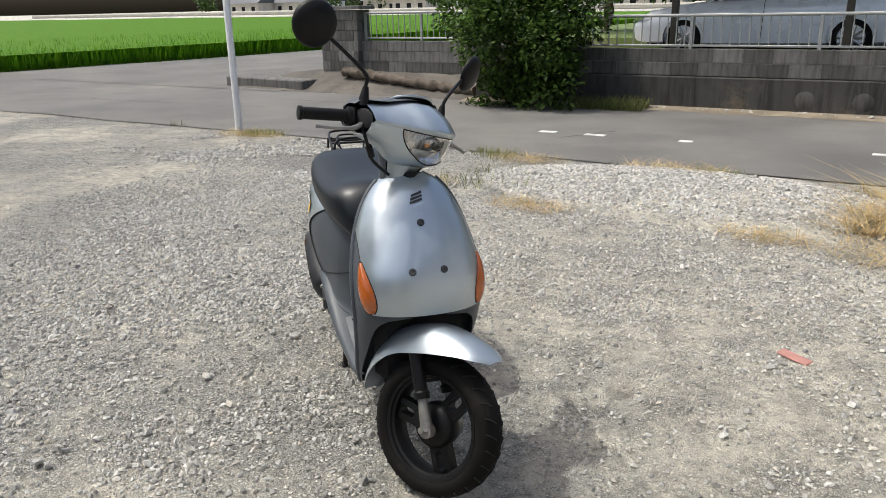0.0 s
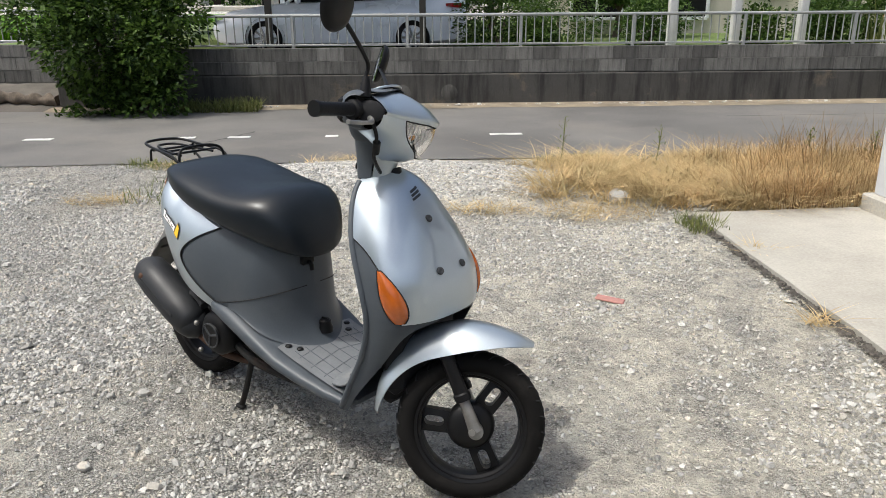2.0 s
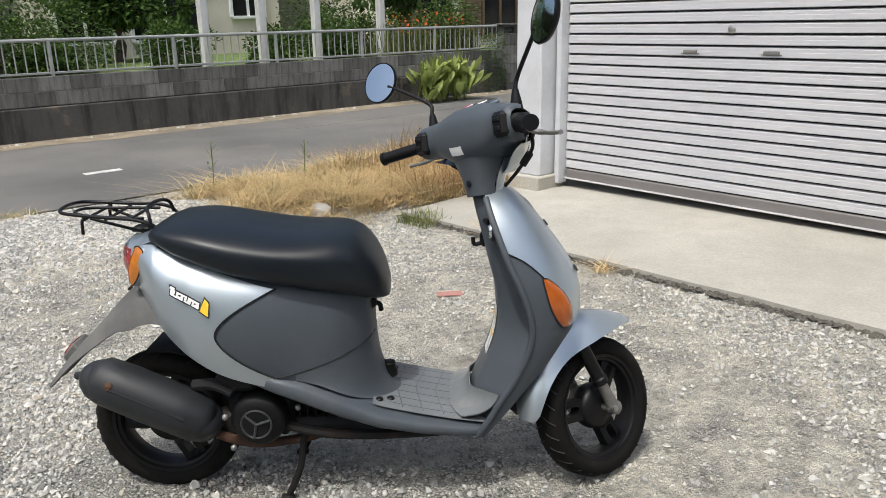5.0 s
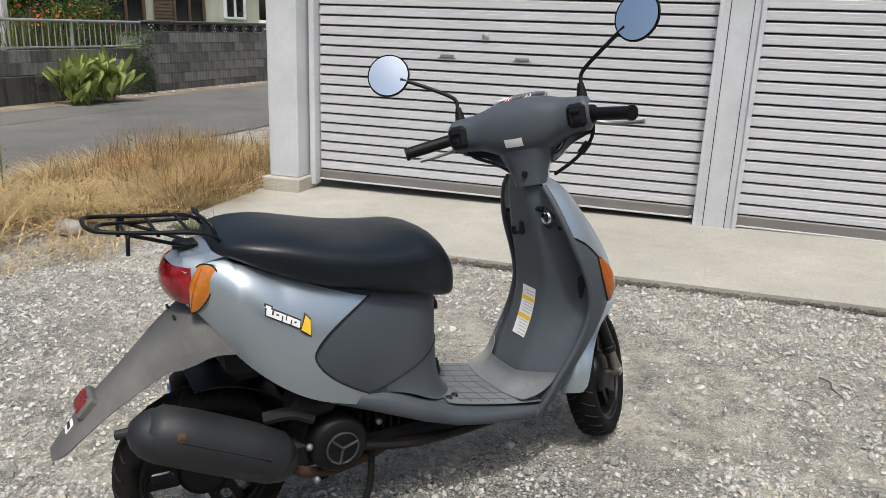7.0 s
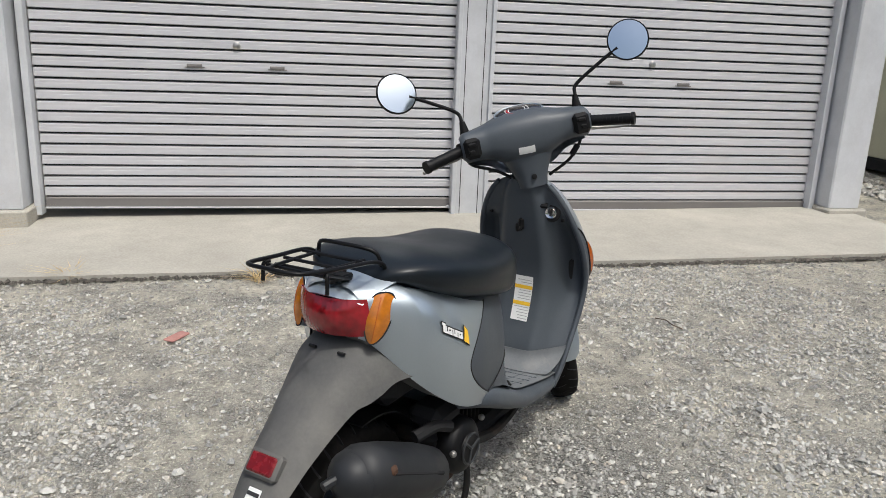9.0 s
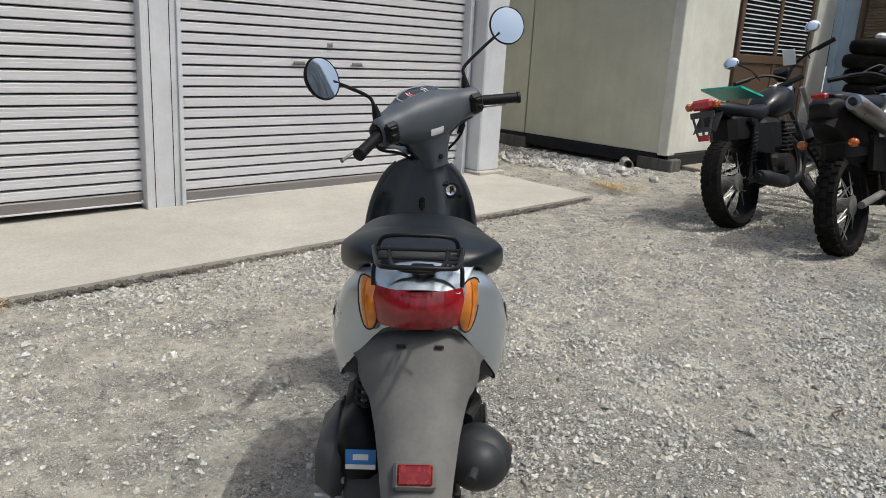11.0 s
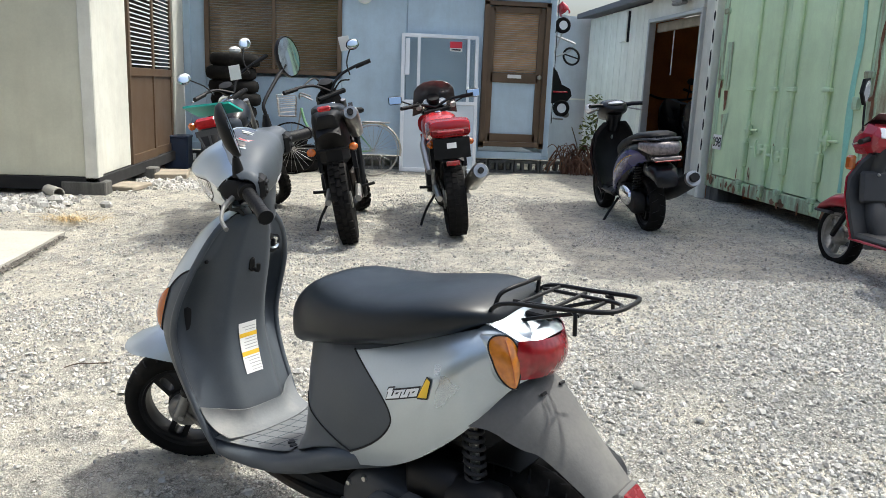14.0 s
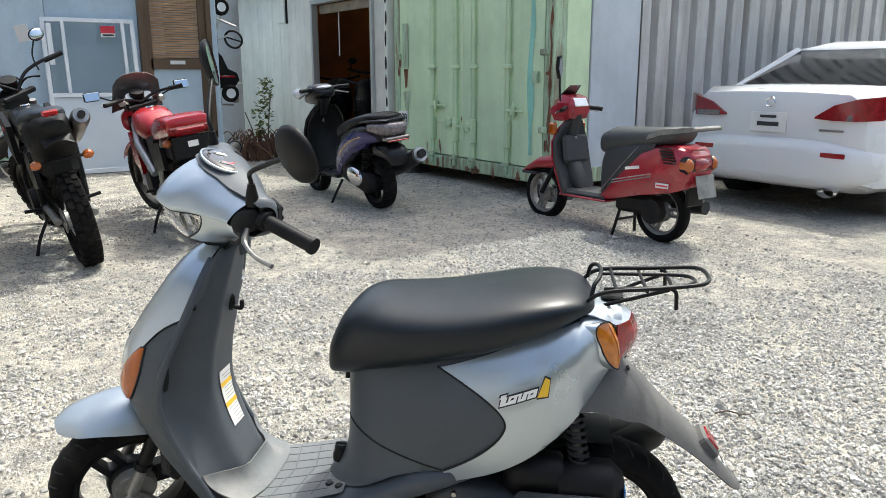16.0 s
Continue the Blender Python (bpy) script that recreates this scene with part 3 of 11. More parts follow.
for x0, y0, dx, dy in ((-3.3, 8.1, 0.35, 0.8), (-12.5, 8.6, 2.2, 0.2), (-9, 10.1, 3, -0.1), (3, 9.9, 4, 0.1)):
    pts = [(x0 + dx * k / 12 + 0.05 * hsh(k, x0), y0 + dy * k / 12 + 0.05 * hsh(x0, k), 0) for k in range(13)]
    for k in range(12):
        (ax, ay, _), (bx, by, _) = pts[k], pts[k + 1]
        d = Vector((bx - ax, by - ay, 0)).normalized().cross(Vector((0, 0, 1))) * 0.008
        z = lambda yy: lot(-9, yy) + 0.0165
        crack.add([(ax - d.x, ay - d.y, z(ay)), (ax + d.x, ay + d.y, z(ay)), (bx + d.x, by + d.y, z(by)), (bx - d.x, by - d.y, z(by))], [(0, 1, 2, 3)])
part("crack", crack, M_DARK, road, smooth=0)

# concrete apron before the shutters, in two pours
outline = [(0.74, 4.68), (0.715, 3.0), (0.70, 1.6), (0.695, 0.0), (0.72, -1.62), (1.3, -1.72), (2.6, -1.75), (2.6, 4.9), (1.6, 4.82)]
pav = thing("pavement_apron", "pale concrete apron with a chipped edge before the roller shutters", "pavement", kind="structure")
for a, b in ((4.9, 1.4605), (1.46, -1.8)):
    xs = [0.705 + 0.012 * noise.noise((0, y * 3, 1)) for y in [a + (b - a) * k / 40 for k in range(41)]]
    ys = [max(-1.66, min(4.7, a + (b - a) * k / 40)) for k in range(41)]
    top = [(x, y, apron(y)) for x, y in zip(xs, ys)] + [(2.7, max(-1.72, b), apron(b)), (2.7, min(4.85, a), apron(a))]
    bot = [(x, y, z - 0.2) for x, y, z in top]
    n = len(top)
    sh = Shape().add(top + bot, [tuple(range(n)), tuple(range(2 * n - 1, n - 1, -1))] + [(i, (i + 1) % n, n + (i + 1) % n, n + i) for i in range(n)])
    part("slab", sh, M_CONC, pav, smooth=0)


# ---- loose stones ----
def stone_cloud(spots, sizes, squash=0.62, seed=3):
    """Many small angular stones as one mesh."""
    rng = np.random.default_rng(seed)
    low = [(math.cos(a), math.sin(a), 0.0) for a in [2 * math.pi * k / 6 for k in range(6)]]
    high = [(0.62 * math.cos(a), 0.62 * math.sin(a), 0.82) for a in [2 * math.pi * k / 3 + 0.5 for k in range(3)]]
    base = np.array(low + high)
    tri = np.array([(0, 1, 6), (1, 2, 6), (2, 7, 6), (2, 3, 7), (3, 4, 7), (4, 8, 7), (4, 5, 8), (5, 0, 8), (0, 6, 8), (6, 7, 8)])
    n = len(spots)
    v = np.repeat(base[None], n, 0) * (1 + 0.16 * rng.standard_normal((n, 9, 1))) * (1 + 0.22 * rng.standard_normal((n, 1, 3)))
    v[:, :, 2] *= squash * 1.15
    ang = rng.random(n) * 6.283
    c, s = np.cos(ang)[:, None], np.sin(ang)[:, None]
    tilt = rng.standard_normal(n)[:, None] * 0.3
    x, y, z = v[:, :, 0], v[:, :, 1], v[:, :, 2]
    x, z = x * np.cos(tilt) - z * np.sin(tilt), x * np.sin(tilt) + z * np.cos(tilt)
    pts = np.stack([x * c - y * s, x * s + y * c, z], -1) * np.asarray(sizes)[:, None, None]
    pts += np.asarray(spots)[:, None, :]
    idx = (tri[None] + (np.arange(n) * 9)[:, None, None]).reshape(-1, 3)
    me = bpy.data.meshes.new("stones")
    me.from_pydata(pts.reshape(-1, 3).tolist(), [], idx.tolist())
    me.update()
    return me


def scatter(n, x0, x1, y0, y1, keep, seed):
    rng = random.Random(seed)
    res = []
    while len(res) < n:
        x, y = x0 + (x1 - x0) * rng.random(), y0 + (y1 - y0) * rng.random()
        if rng.random() < keep(x, y):
            res.append((x, y))
    return res


def bare(x, y):
    """Where the gravel lies thick (1) or is worn off (0)."""
    if x > 0.66 and -1.75 < y < 4.85:
        return 0.0
    return (0.16 + 0.84 * smooth01(-0.25, 0.25, noise.noise((x * 0.6, y * 0.6, 4)) + 0.5 * noise.noise((x * 2.2, y * 2.2, 7)) + 0.25 * noise.noise((x * 7, y * 7, 2)))) * (1 - 0.55 * smooth01(-1.9, -0.3, x) * smooth01(-1.0, 0.5, y)) * (1 - 0.5 * smooth01(0.6, -1.2, y))


spots = scatter(165000, -5.5, 1.6, -4.0, 6.9, lambda x, y: bare(x, y) * (1.0 if -4.6 < x < 0.8 and -0.5 < y < 5 else 0.4), 11)
rng = random.Random(5)
sizes = [0.003 + 0.0072 * rng.random() ** 2.1 + (0.011 * rng.random() ** 1.6 if rng.random() < 0.03 else 0) for _ in spots]
me = stone_cloud([(x, y, lot(x, y) + rough_at(x, y) * near(x, y) + s * 0.3) for (x, y), s in zip(spots, sizes)], sizes, 0.78)
tagged(part("gravel", me, M_STONE, smooth=0), "loose grey gravel stones strewn over the yard", "gravel", kind="stuff")
spots = scatter(12000, -8, 5, -9, 6.9, lambda x, y: 0.0 if (x > 0.66 and -1.75 < y < 4.85) else 1.0, 12)
sizes = [0.005 + 0.012 * rng.random() ** 4 for _ in spots]
me = stone_cloud([(x, y, lot(x, y) + s * 0.2) for (x, y), s in zip(spots, sizes)], sizes, seed=9)
tagged(part("coarse_gravel", me, M_STONE, smooth=0), "coarser stones lying loose on the gravel yard", "gravel", kind="stuff")


spots = [(0.70 - 0.05 * rng.random() ** 2, -1.6 + 6.3 * rng.random()) for _ in range(2600)]
sizes = [0.004 + 0.012 * rng.random() ** 3 for _ in spots]
me = stone_cloud([(x, y, lot(x, y) + 0.012) for x, y in spots], sizes, seed=10)
tagged(part("edge_debris", me, M_SOIL, smooth=0), "dark soil crumbs along the edge of the concrete apron", "debris", kind="stuff")


def heap(x, y):
    u = (x + 1.45) / 1.65
    v = (y - 5.95) / 0.95
    return max(0.0, 1 - u * u - v * v)


spots = scatter(16000, -3.3, 0.4, 4.9, 6.95, lambda x, y: min(1, heap(x, y) * 2.2) * (0.5 + 0.5 * smooth01(-0.3, 0.2, noise.noise((x * 2, y * 2, 3)))), 21)
spots += scatter(2600, -7.0, -3.0, 5.0, 6.8, lambda x, y: 0.5 * smooth01(-0.1, 0.3, noise.noise((x, y, 13))), 22)
sizes = [0.009 + 0.012 * rng.random() ** 1.6 for _ in spots]
me = stone_cloud([(x, y, lot(x, y) + 0.10 * heap(x, y) + 0.005) for x, y in spots], sizes, 0.75, 31)
tagged(part("crushed_stone", me, M_CRUSHED, smooth=0), "low spread heap of pale crushed stone beside the lane", "gravel", kind="stuff")
mound = Shape().sheet([[(x, y, lot(x, y) + 0.012 + 0.10 * heap(x, y) - (0.03 if heap(x, y) <= 0 else 0)) for x in [-3.2 + 0.1 * i for i in range(37)]] for y in [4.9 + 0.08 * j for j in range(27)]])
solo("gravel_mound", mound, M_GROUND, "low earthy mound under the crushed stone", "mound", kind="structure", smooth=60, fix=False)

# single stones that can be picked out
def rock(r, seed, flat=0.6):
    rr = random.Random(seed)
    s = Shape().ball((0, 0, 0), (r, r * 0.8, r * flat), 7, 5)
    s.v = [tuple(c * (1 + 0.22 * (rr.random() - 0.5)) for c in v) for v in s.v]
    return s


for k, (x, y, r) in enumerate(((-2.04, 2.39, 0.035), (-2.0, 2.52, 0.03), (-2.15, 2.38, 0.024), (-0.13, 2.25, 0.028), (-2.06, 1.93, 0.034), (-0.77, 1.37, 0.022), (0.22, 0.97, 0.028), (-0.23, 3.25, 0.022), (-2.64, 1.23, 0.045), (-2.77, 1.54, 0.03), (-3.45, 0.53, 0.03), (-3.58, 1.19, 0.028), (-0.74, -0.53, 0.035), (-1.77, -0.64, 0.03), (-4.0, 1.04, 0.025), (-1.1, 3.3, 0.03), (-3.1, 1.9, 0.032), (0.35, 5.2, 0.1), (1.15, -2.7, 0.09), (0.7, -2.6, 0.06))):
    solo("stone", rock(r * (0.65 if r < 0.05 else 1), k), M_CRUSHED if k % 3 == 0 or r > 0.05 else M_STONE, "pale broken stone lying on the gravel", "stone", Matrix.Translation((x, y, lot(x, y) + r * 0.3)) @ pose(0, 0, 0, 0, 0, 37 * k), "loose stones")
sh = Shape().box((0, 0, 0), (0.13, 0.05, 0.01), 0.004)
solo("tile_shard", sh, plain("red_tile", (0.4, 0.2, 0.17), 0.8, vary=0.15), "flat pinkish red tile shard in the gravel", "tile", Matrix.Translation((-0.2, 3.22, lot(-0.2, 3.22) + 0.008)) @ pose(0, 0, 0, 3, 4, -25))
for k, (x, y, ln, a) in enumerate(((-0.35, 1.0, 0.16, 20), (-1.9, 0.2, 0.1, 70), (-3.0, 2.2, 0.14, 140), (-2.2, 0.9, 0.12, 100))):
    pts = spline([(-ln / 2, 0, 0), (-ln / 6, 0.012, 0.006), (ln / 5, -0.01, 0.004), (ln / 2, 0.008, 0)], 4)
    solo("twig", Shape().tube(pts, 0.003, 5), M_BARK, "thin dark twig lying on the gravel", "twig", Matrix.Translation((x, y, lot(x, y) + 0.008)) @ pose(0, 0, 0, 0, 0, a), "twigs")


# ---- leaves and grass ----
def leaf_cloud(spots, size, seed=1, droop=0.3, long=1.6, flat=0.5):
    """Folded leaves as one mesh; spots: place and outward direction."""
    rr = random.Random(seed)
    v, f = [], []
    for p, d in spots:
        s = size * (0.6 + 0.8 * rr.random())
        d = (Vector(d) + Vector((rr.gauss(0, 0.6), rr.gauss(0, 0.6), rr.gauss(0, 0.4) - droop))).normalized()
        side = d.cross(Vector((rr.gauss(0, flat), rr.gauss(0, flat), 1))).normalized()
        nrm = side.cross(d)
        k = len(v)
        p = Vector(p)
        for q in (p, p + d * s * long * 0.45 + side * s * 0.5 + nrm * s * 0.12, p + d * s * long, p + d * s * long * 0.45 - side * s * 0.5 + nrm * s * 0.12):
            v.append(tuple(q))
        f += [(k, k + 1, k + 2), (k, k + 2, k + 3)]
    s = Shape()
    s.v, s.f = v, f
    return s


def clump_spots(n, balls, seed, shell=0.55):
    """Places in the outer shells of a set of balls (centre, radii)."""
    rr = random.Random(seed)
    wts = [r[0] * r[1] * r[2] for _, r in balls]
    res = []
    for c, r in rr.choices(balls, wts, k=n):
        d = Vector((rr.gauss(0, 1), rr.gauss(0, 1), rr.gauss(0, 1))).normalized()
        k = shell + (1.08 - shell) * rr.random() ** 0.6
        k *= 1 + 0.25 * noise.noise(Vector(c) + d * 2.3)
        res.append((Vector((c[0] + r[0] * k * d.x, c[1] + r[1] * k * d.y, c[2] + r[2] * k * d.z)), d))
    return res


def blades(spots, height, width, seed, lean=0.5, bend=0.5):
    """Grass blades as one mesh: three-segment strips."""
    rr = random.Random(seed)
    s = Shape()
    for x, y, z in spots:
        a, h = rr.random() * 6.283, height * (0.45 + 0.75 * rr.random())
        l1 = lean * rr.random() * h
        dx, dy = math.cos(a), math.sin(a)
        w = width * (0.6 + 0.7 * rr.random())
        k = len(s.v)
        for t, ww in ((0, 1), (0.5, 0.8), (1, 0.08)):
            o = l1 * t + bend * h * t * t * 0.5
            zz = z + h * t * (1 - 0.25 * bend * t)
            for sg in (-1, 1):
                s.v.append((x + dx * o - dy * w * ww * sg / 2, y + dy * o + dx * w * ww * sg / 2, zz))
        s.f += [(k, k + 1, k + 3, k + 2), (k + 2, k + 3, k + 5, k + 4)]
    return s


def tuft(name, n, x0, x1, y0, y1, h, w, mat, label, seed, keep=lambda x, y: 1.0, lean=0.6, bend=0.6, zf=lot):
    pts = [(x, y, zf(x, y)) for x, y in scatter(n, x0, x1, y0, y1, keep, seed)]
    return solo(name, blades(pts, h, w, seed, lean, bend), mat, label, "grass", kind="stuff", smooth=0, fix=False)


def dry_keep(x, y):
    e = smooth01(-0.5, 0.5, x) * smooth01(6.75, 6.45, y) * smooth01(4.75 + 0.35 * max(0, 0.9 - x), 5.1 + 0.35 * max(0, 0.9 - x), y)
    return e * (0.2 + 0.8 * smooth01(-0.2, 0.25, noise.noise((x * 1.7, y * 1.7, 2)))) * (0.15 + 0.85 * smooth01(-0.25, 0.15, noise.noise((x * 5.3, y * 5.3, 7))))


tuft("dry_grass", 12000, -0.5, 3.6, 4.7, 6.85, 0.13, 0.007, M_STRAW, "tangled straw-coloured dry grass beside the garage post", 41, dry_keep, 1.9, 1.4)
tuft("standing_straw", 4200, -0.3, 3.6, 4.8, 6.7, 0.22, 0.0055, M_STRAW, "taller stalks of straw standing in the dry grass", 40, lambda x, y: dry_keep(x, y) * smooth01(0.0, 0.35, noise.noise((x * 3.1, y * 3.1, 8))), 1.0, 0.9)
tuft("fallen_straw", 7000, -0.2, 3.2, 4.75, 6.7, 0.22, 0.008, M_STRAW, "flattened straw lying under the dry grass", 42, dry_keep, 2.8, 1.4)
tuft("matted_straw", 2200, 1.2, 3.5, 4.9, 6.4, 0.34, 0.0055, M_STRAWB, "tangled orange-brown dead stalks beside the garage post", 39, lambda x, y: dry_keep(x, y) * smooth01(-0.1, 0.3, noise.noise((x * 2.3, y * 2.3, 5))), 1.0, 1.0)
tuft("withered_weeds", 1300, 1.4, 3.6, 4.85, 6.6, 0.3, 0.005, M_BROWNW, "brown withered weeds among the dry grass", 43, dry_keep, 0.35, 0.25)
tuft("seed_weeds", 260, 2.0, 3.0, 5.9, 6.45, 0.5, 0.005, M_BROWNW, "tall withered weeds with dry heads behind the straw", 38, lambda x, y: 1.0, 0.4, 0.5)
tuft("withered_grass", 1300, 1.3, 3.6, 4.75, 5.5, 0.22, 0.006, M_BROWNW, "dark withered grass at the foot of the garage post", 48, lambda x, y: 1.0, 0.6, 0.4)
for k, (x, y) in enumerate(((2.3, 6.4), (1.0, 6.45), (2.75, 6.2), (0.2, 6.6))):
    st = thing("tall_weed", "thin upright green weed with seed heads in dry grass", "weed", Matrix.Translation((x, y, lot(x, y))), "tall weeds")
    h = 0.28 + 0.16 * hsh(k, 3)
    part("stem", Shape().tube(spline([(0, 0, 0), (0.02, 0.01, h * 0.5), (0.01 + 0.05 * hsh(k, 1), 0.03, h)], 4), [0.004] * 8 + [0.0015], 5), M_WEED, st)
    for j in range(5):
        z, a = h * (0.45 + 0.1 * j), j * 2.2 + k
        part("branch", Shape().tube([(0.02, 0.01, z), (0.02 + 0.05 * math.cos(a), 0.01 + 0.05 * math.sin(a), z + 0.05)], 0.0016, 4), M_WEED, st)
    leaves = leaf_cloud([((0.02 + 0.045 * math.cos(j * 2.2 + k) * (j % 2), 0.01 + 0.045 * math.sin(j * 2.2 + k) * (j % 2), h * (0.25 + 0.75 * j / 26)), (math.cos(j * 2.4), math.sin(j * 2.4), 0.8)) for j in range(27)], 0.013, k, 0.0, 2.6)
    tagged(part("leaf", leaves, M_WEED, st, smooth=0, fix=False), kind="stuff")
straw_spots = ((-2.2, 5.0, 0.35), (-1.6, 6.6, 0.5), (0.1, 4.85, 0.5), (-3.3, 5.4, 0.3), (0.78, 3.9, 0.06), (-6.6, 6.7, 0.5), (-3.0, 6.7, 0.4), (-0.6, 4.95, 0.3), (0.62, 2.9, 0.07), (0.8, -2.1, 0.25))
pts = []
for x, y, r in straw_spots:
    rr = random.Random(int(100 * (x + 9)))
    for _ in range(int(700 * r)):
        a, d = rr.random() * 6.28, r * rr.random() ** 0.7
        pts.append((x + d * math.cos(a), y + 0.5 * d * math.sin(a), lot(x, y) + 0.012 + 0.09 * heap(x + d * math.cos(a), y)))
solo("scattered_straw", blades(pts, 0.07, 0.005, 44, 3.0, 1.5), M_STRAW, "wisps of straw lying on the gravel", "straw", kind="stuff", smooth=0, fix=False)
tuft("grass_clump", 260, 0.55, 0.8, 4.3, 4.6, 0.1, 0.006, M_WEED, "small green grass clump at the apron's corner", 45, lambda x, y: 1.0, 0.9, 0.5)
tuft("verge_grass", 900, -4.4, -3.3, 10.95, 11.5, 0.22, 0.012, M_WEED, "long green grass at the foot of the block wall", 46, lambda x, y: 1.0, 0.7, 0.7)
tuft("road_edge_weeds", 1500, -9, 3.4, 6.6, 6.95, 0.09, 0.006, M_WEED, "short weeds along the asphalt edge", 47, lambda x, y: smooth01(0.05, 0.4, noise.noise((x * 1.3, y, 3))), 0.9, 0.5)
tuft("heap_weeds", 160, -3.2, -2.4, 5.3, 6.2, 0.12, 0.007, M_WEED, "sparse green weeds beside the crushed stone", 49, lambda x, y: 1.0, 0.7, 0.5)

# ---- garage with roller shutters ----
garage = thing("garage", "white steel garage with closed ribbed roller shutters", "garage", kind="structure")


def shutter_slat(w):
    """One flat slat, 72.7 mm high, with a deep joint below and a sloping lip above, along y."""
    prof = [(0.018, 0.0), (0.016, 0.0085), (-0.010, 0.010), (-0.0115, 0.0125), (-0.0095, 0.040), (-0.0078, 0.0415), (-0.007, 0.0615), (-0.004, 0.0662), (0.016, 0.0727), (0.028, 0.0727), (0.028, 0.0)]
    return Shape().prism(prof, -w / 2, w / 2, "y")


def add_shutter(ya, yb, zb):
    w, mid = abs(yb - ya), (ya + yb) / 2
    s = thing("shutter", "closed pale grey ribbed steel roller shutter", "", Matrix.Translation((2.13, mid, zb)))
    s.parent = garage
    me = shutter_slat(w).mesh("slat", 0)
    me.materials.append(M_SHUT)
    for k in range(34):
        part("slat", me, M_SHUT, s, m=Matrix.Translation((0, 0, 0.075 + 0.0727 * k)))
    # Dark strips fill the joints in place of the deep shade there.
    gaps = Shape()
    for k in range(34):
        gaps.box((0.0115, 0, 0.0785 + 0.0727 * k), (0.01, w - 0.004, 0.0048))
    tagged(part("slat_joint_shade", gaps, M_DARK, s, "dark strips standing for shade in the joints between slats", smooth=0), kind="stuff")
    part("bottom_rail", Shape().box((0, 0, 0.037), (0.04, w, 0.075), 0.006), M_SHUTD, s, "brown-grey bottom rail")
    part("rail_lip", Shape().box((-0.012, 0, 0.004), (0.05, w, 0.01), 0.002), M_SHUT, s, "pale lip under the bottom rail")
    part("end_stop", Shape().ball((-0.034, -w / 2 + 0.03, 0.012), 0.012), M_POST, s, "white end stop")
    lk = Shape()
    lk.lathe([(0.0, 0.0), (0.026, 0.0), (0.026, 0.006), (0.014, 0.012), (0.0, 0.012)], 16, pose(-0.012, 0.12, 1.125, 0, 0, 90))
    part("lock", lk, M_STEEL, s, "round steel lock")
    for dy in (0.40, -0.15):
        part("handle", Shape().box((-0.016, dy, 0.985), (0.014, 0.1, 0.022), 0.004).box((-0.012, dy, 0.973), (0.01, 0.13, 0.006)), M_SHUTD, s, "dark recessed pull handle")


add_shutter(4.39, 1.55, 0.012)
add_shutter(1.30, -1.46, -0.012)
for y0, y1, foot in ((4.74, 4.44, True), (1.548, 1.31, False), (-1.47, -1.80, True)):
    c, w = (y0 + y1) / 2, abs(y1 - y0)
    if foot:
        part("post", Shape().box((2.02, c, 1.52), (0.26, w - 0.05, 2.96), 0.012), M_POST, garage, "white steel corner post")
        part("footing", Shape().box((2.0, c, -0.02), (0.33, w + 0.02, 0.13), 0.01), M_CONC, garage, "concrete footing")
        k = 1 if y0 > 0 else -1
        part("guide", Shape().box((2.09, c - k * (w / 2 + 0.02), 1.5), (0.1, 0.045, 3.05), 0.004), M_POST, garage)
    else:
        part("post", Shape().box((2.10, c, 1.5), (0.08, w, 3.06), 0.004), M_POST, garage, "white steel centre post")
        for f in (0.2, 0.77):
            part("seam", Shape().box((2.0595, y0 - f * w, 1.5), (0.003, 0.005, 3.06)), M_DARK, garage, "narrow joint in the post")
        for yy in (y0 + 0.004, y1 - 0.004):
            part("guide", Shape().box((2.09, yy, 1.5), (0.1, 0.03, 3.05), 0.003), M_POST, garage)
part("lintel", Shape().box((2.15, 1.46, 2.8), (0.3, 6.6, 0.55), 0.01), M_POST, garage)
part("back_wall", Shape().box((2.6, 1.46, 1.4), (0.1, 6.5, 2.9)), M_SHED, garage)
part("side_wall", Shape().box((5.1, 4.72, 1.4), (5.6, 0.08, 2.9)), M_SHED, garage)
part("side_wall", Shape().box((5.1, -1.76, 1.4), (5.6, 0.08, 2.9)), M_SHED, garage)
part("roof", Shape().prism([(1.7, 3.05), (8.2, 3.5), (8.2, 3.56), (1.7, 3.13)], -2.1, 5.0, "y"), M_ROOF, garage)


# ---- cream site hut ----
hut = thing("site_hut", "cream prefabricated site hut with brown sliding doors", "hut", kind="structure")
part("wall_panel", Shape().box((1.95, -3.29, 1.45), (1.78, 0.08, 2.45), 0.005), M_CREAM, hut, "cream steel panel, coloured duller on the shaded side")
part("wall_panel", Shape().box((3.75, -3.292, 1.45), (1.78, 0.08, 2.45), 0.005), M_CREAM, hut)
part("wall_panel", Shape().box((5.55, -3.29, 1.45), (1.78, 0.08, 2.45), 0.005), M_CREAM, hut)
part("corner_post", Shape().box((1.02, -3.30, 1.45), (0.12, 0.14, 2.56), 0.008), M_CREAML, hut, "off-white corner post")
# Panels on this side take the paler cream, standing in for sunlight.
part("wall_panel", Shape().box((1.03, -3.87, 1.45), (0.07, 1.0, 2.45), 0.005), M_CREAML, hut, "cream panel, coloured paler as the sunlit side")
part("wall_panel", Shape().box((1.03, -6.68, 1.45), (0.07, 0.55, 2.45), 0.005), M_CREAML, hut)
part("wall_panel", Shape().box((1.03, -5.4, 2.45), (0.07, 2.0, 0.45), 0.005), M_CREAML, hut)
part("base_beam", Shape().box((3.7, -3.3, 0.16), (5.5, 0.14, 0.12), 0.005).box((1.03, -5.1, 0.16), (0.13, 3.7, 0.12), 0.005), M_DARK, hut, "dark base beam")
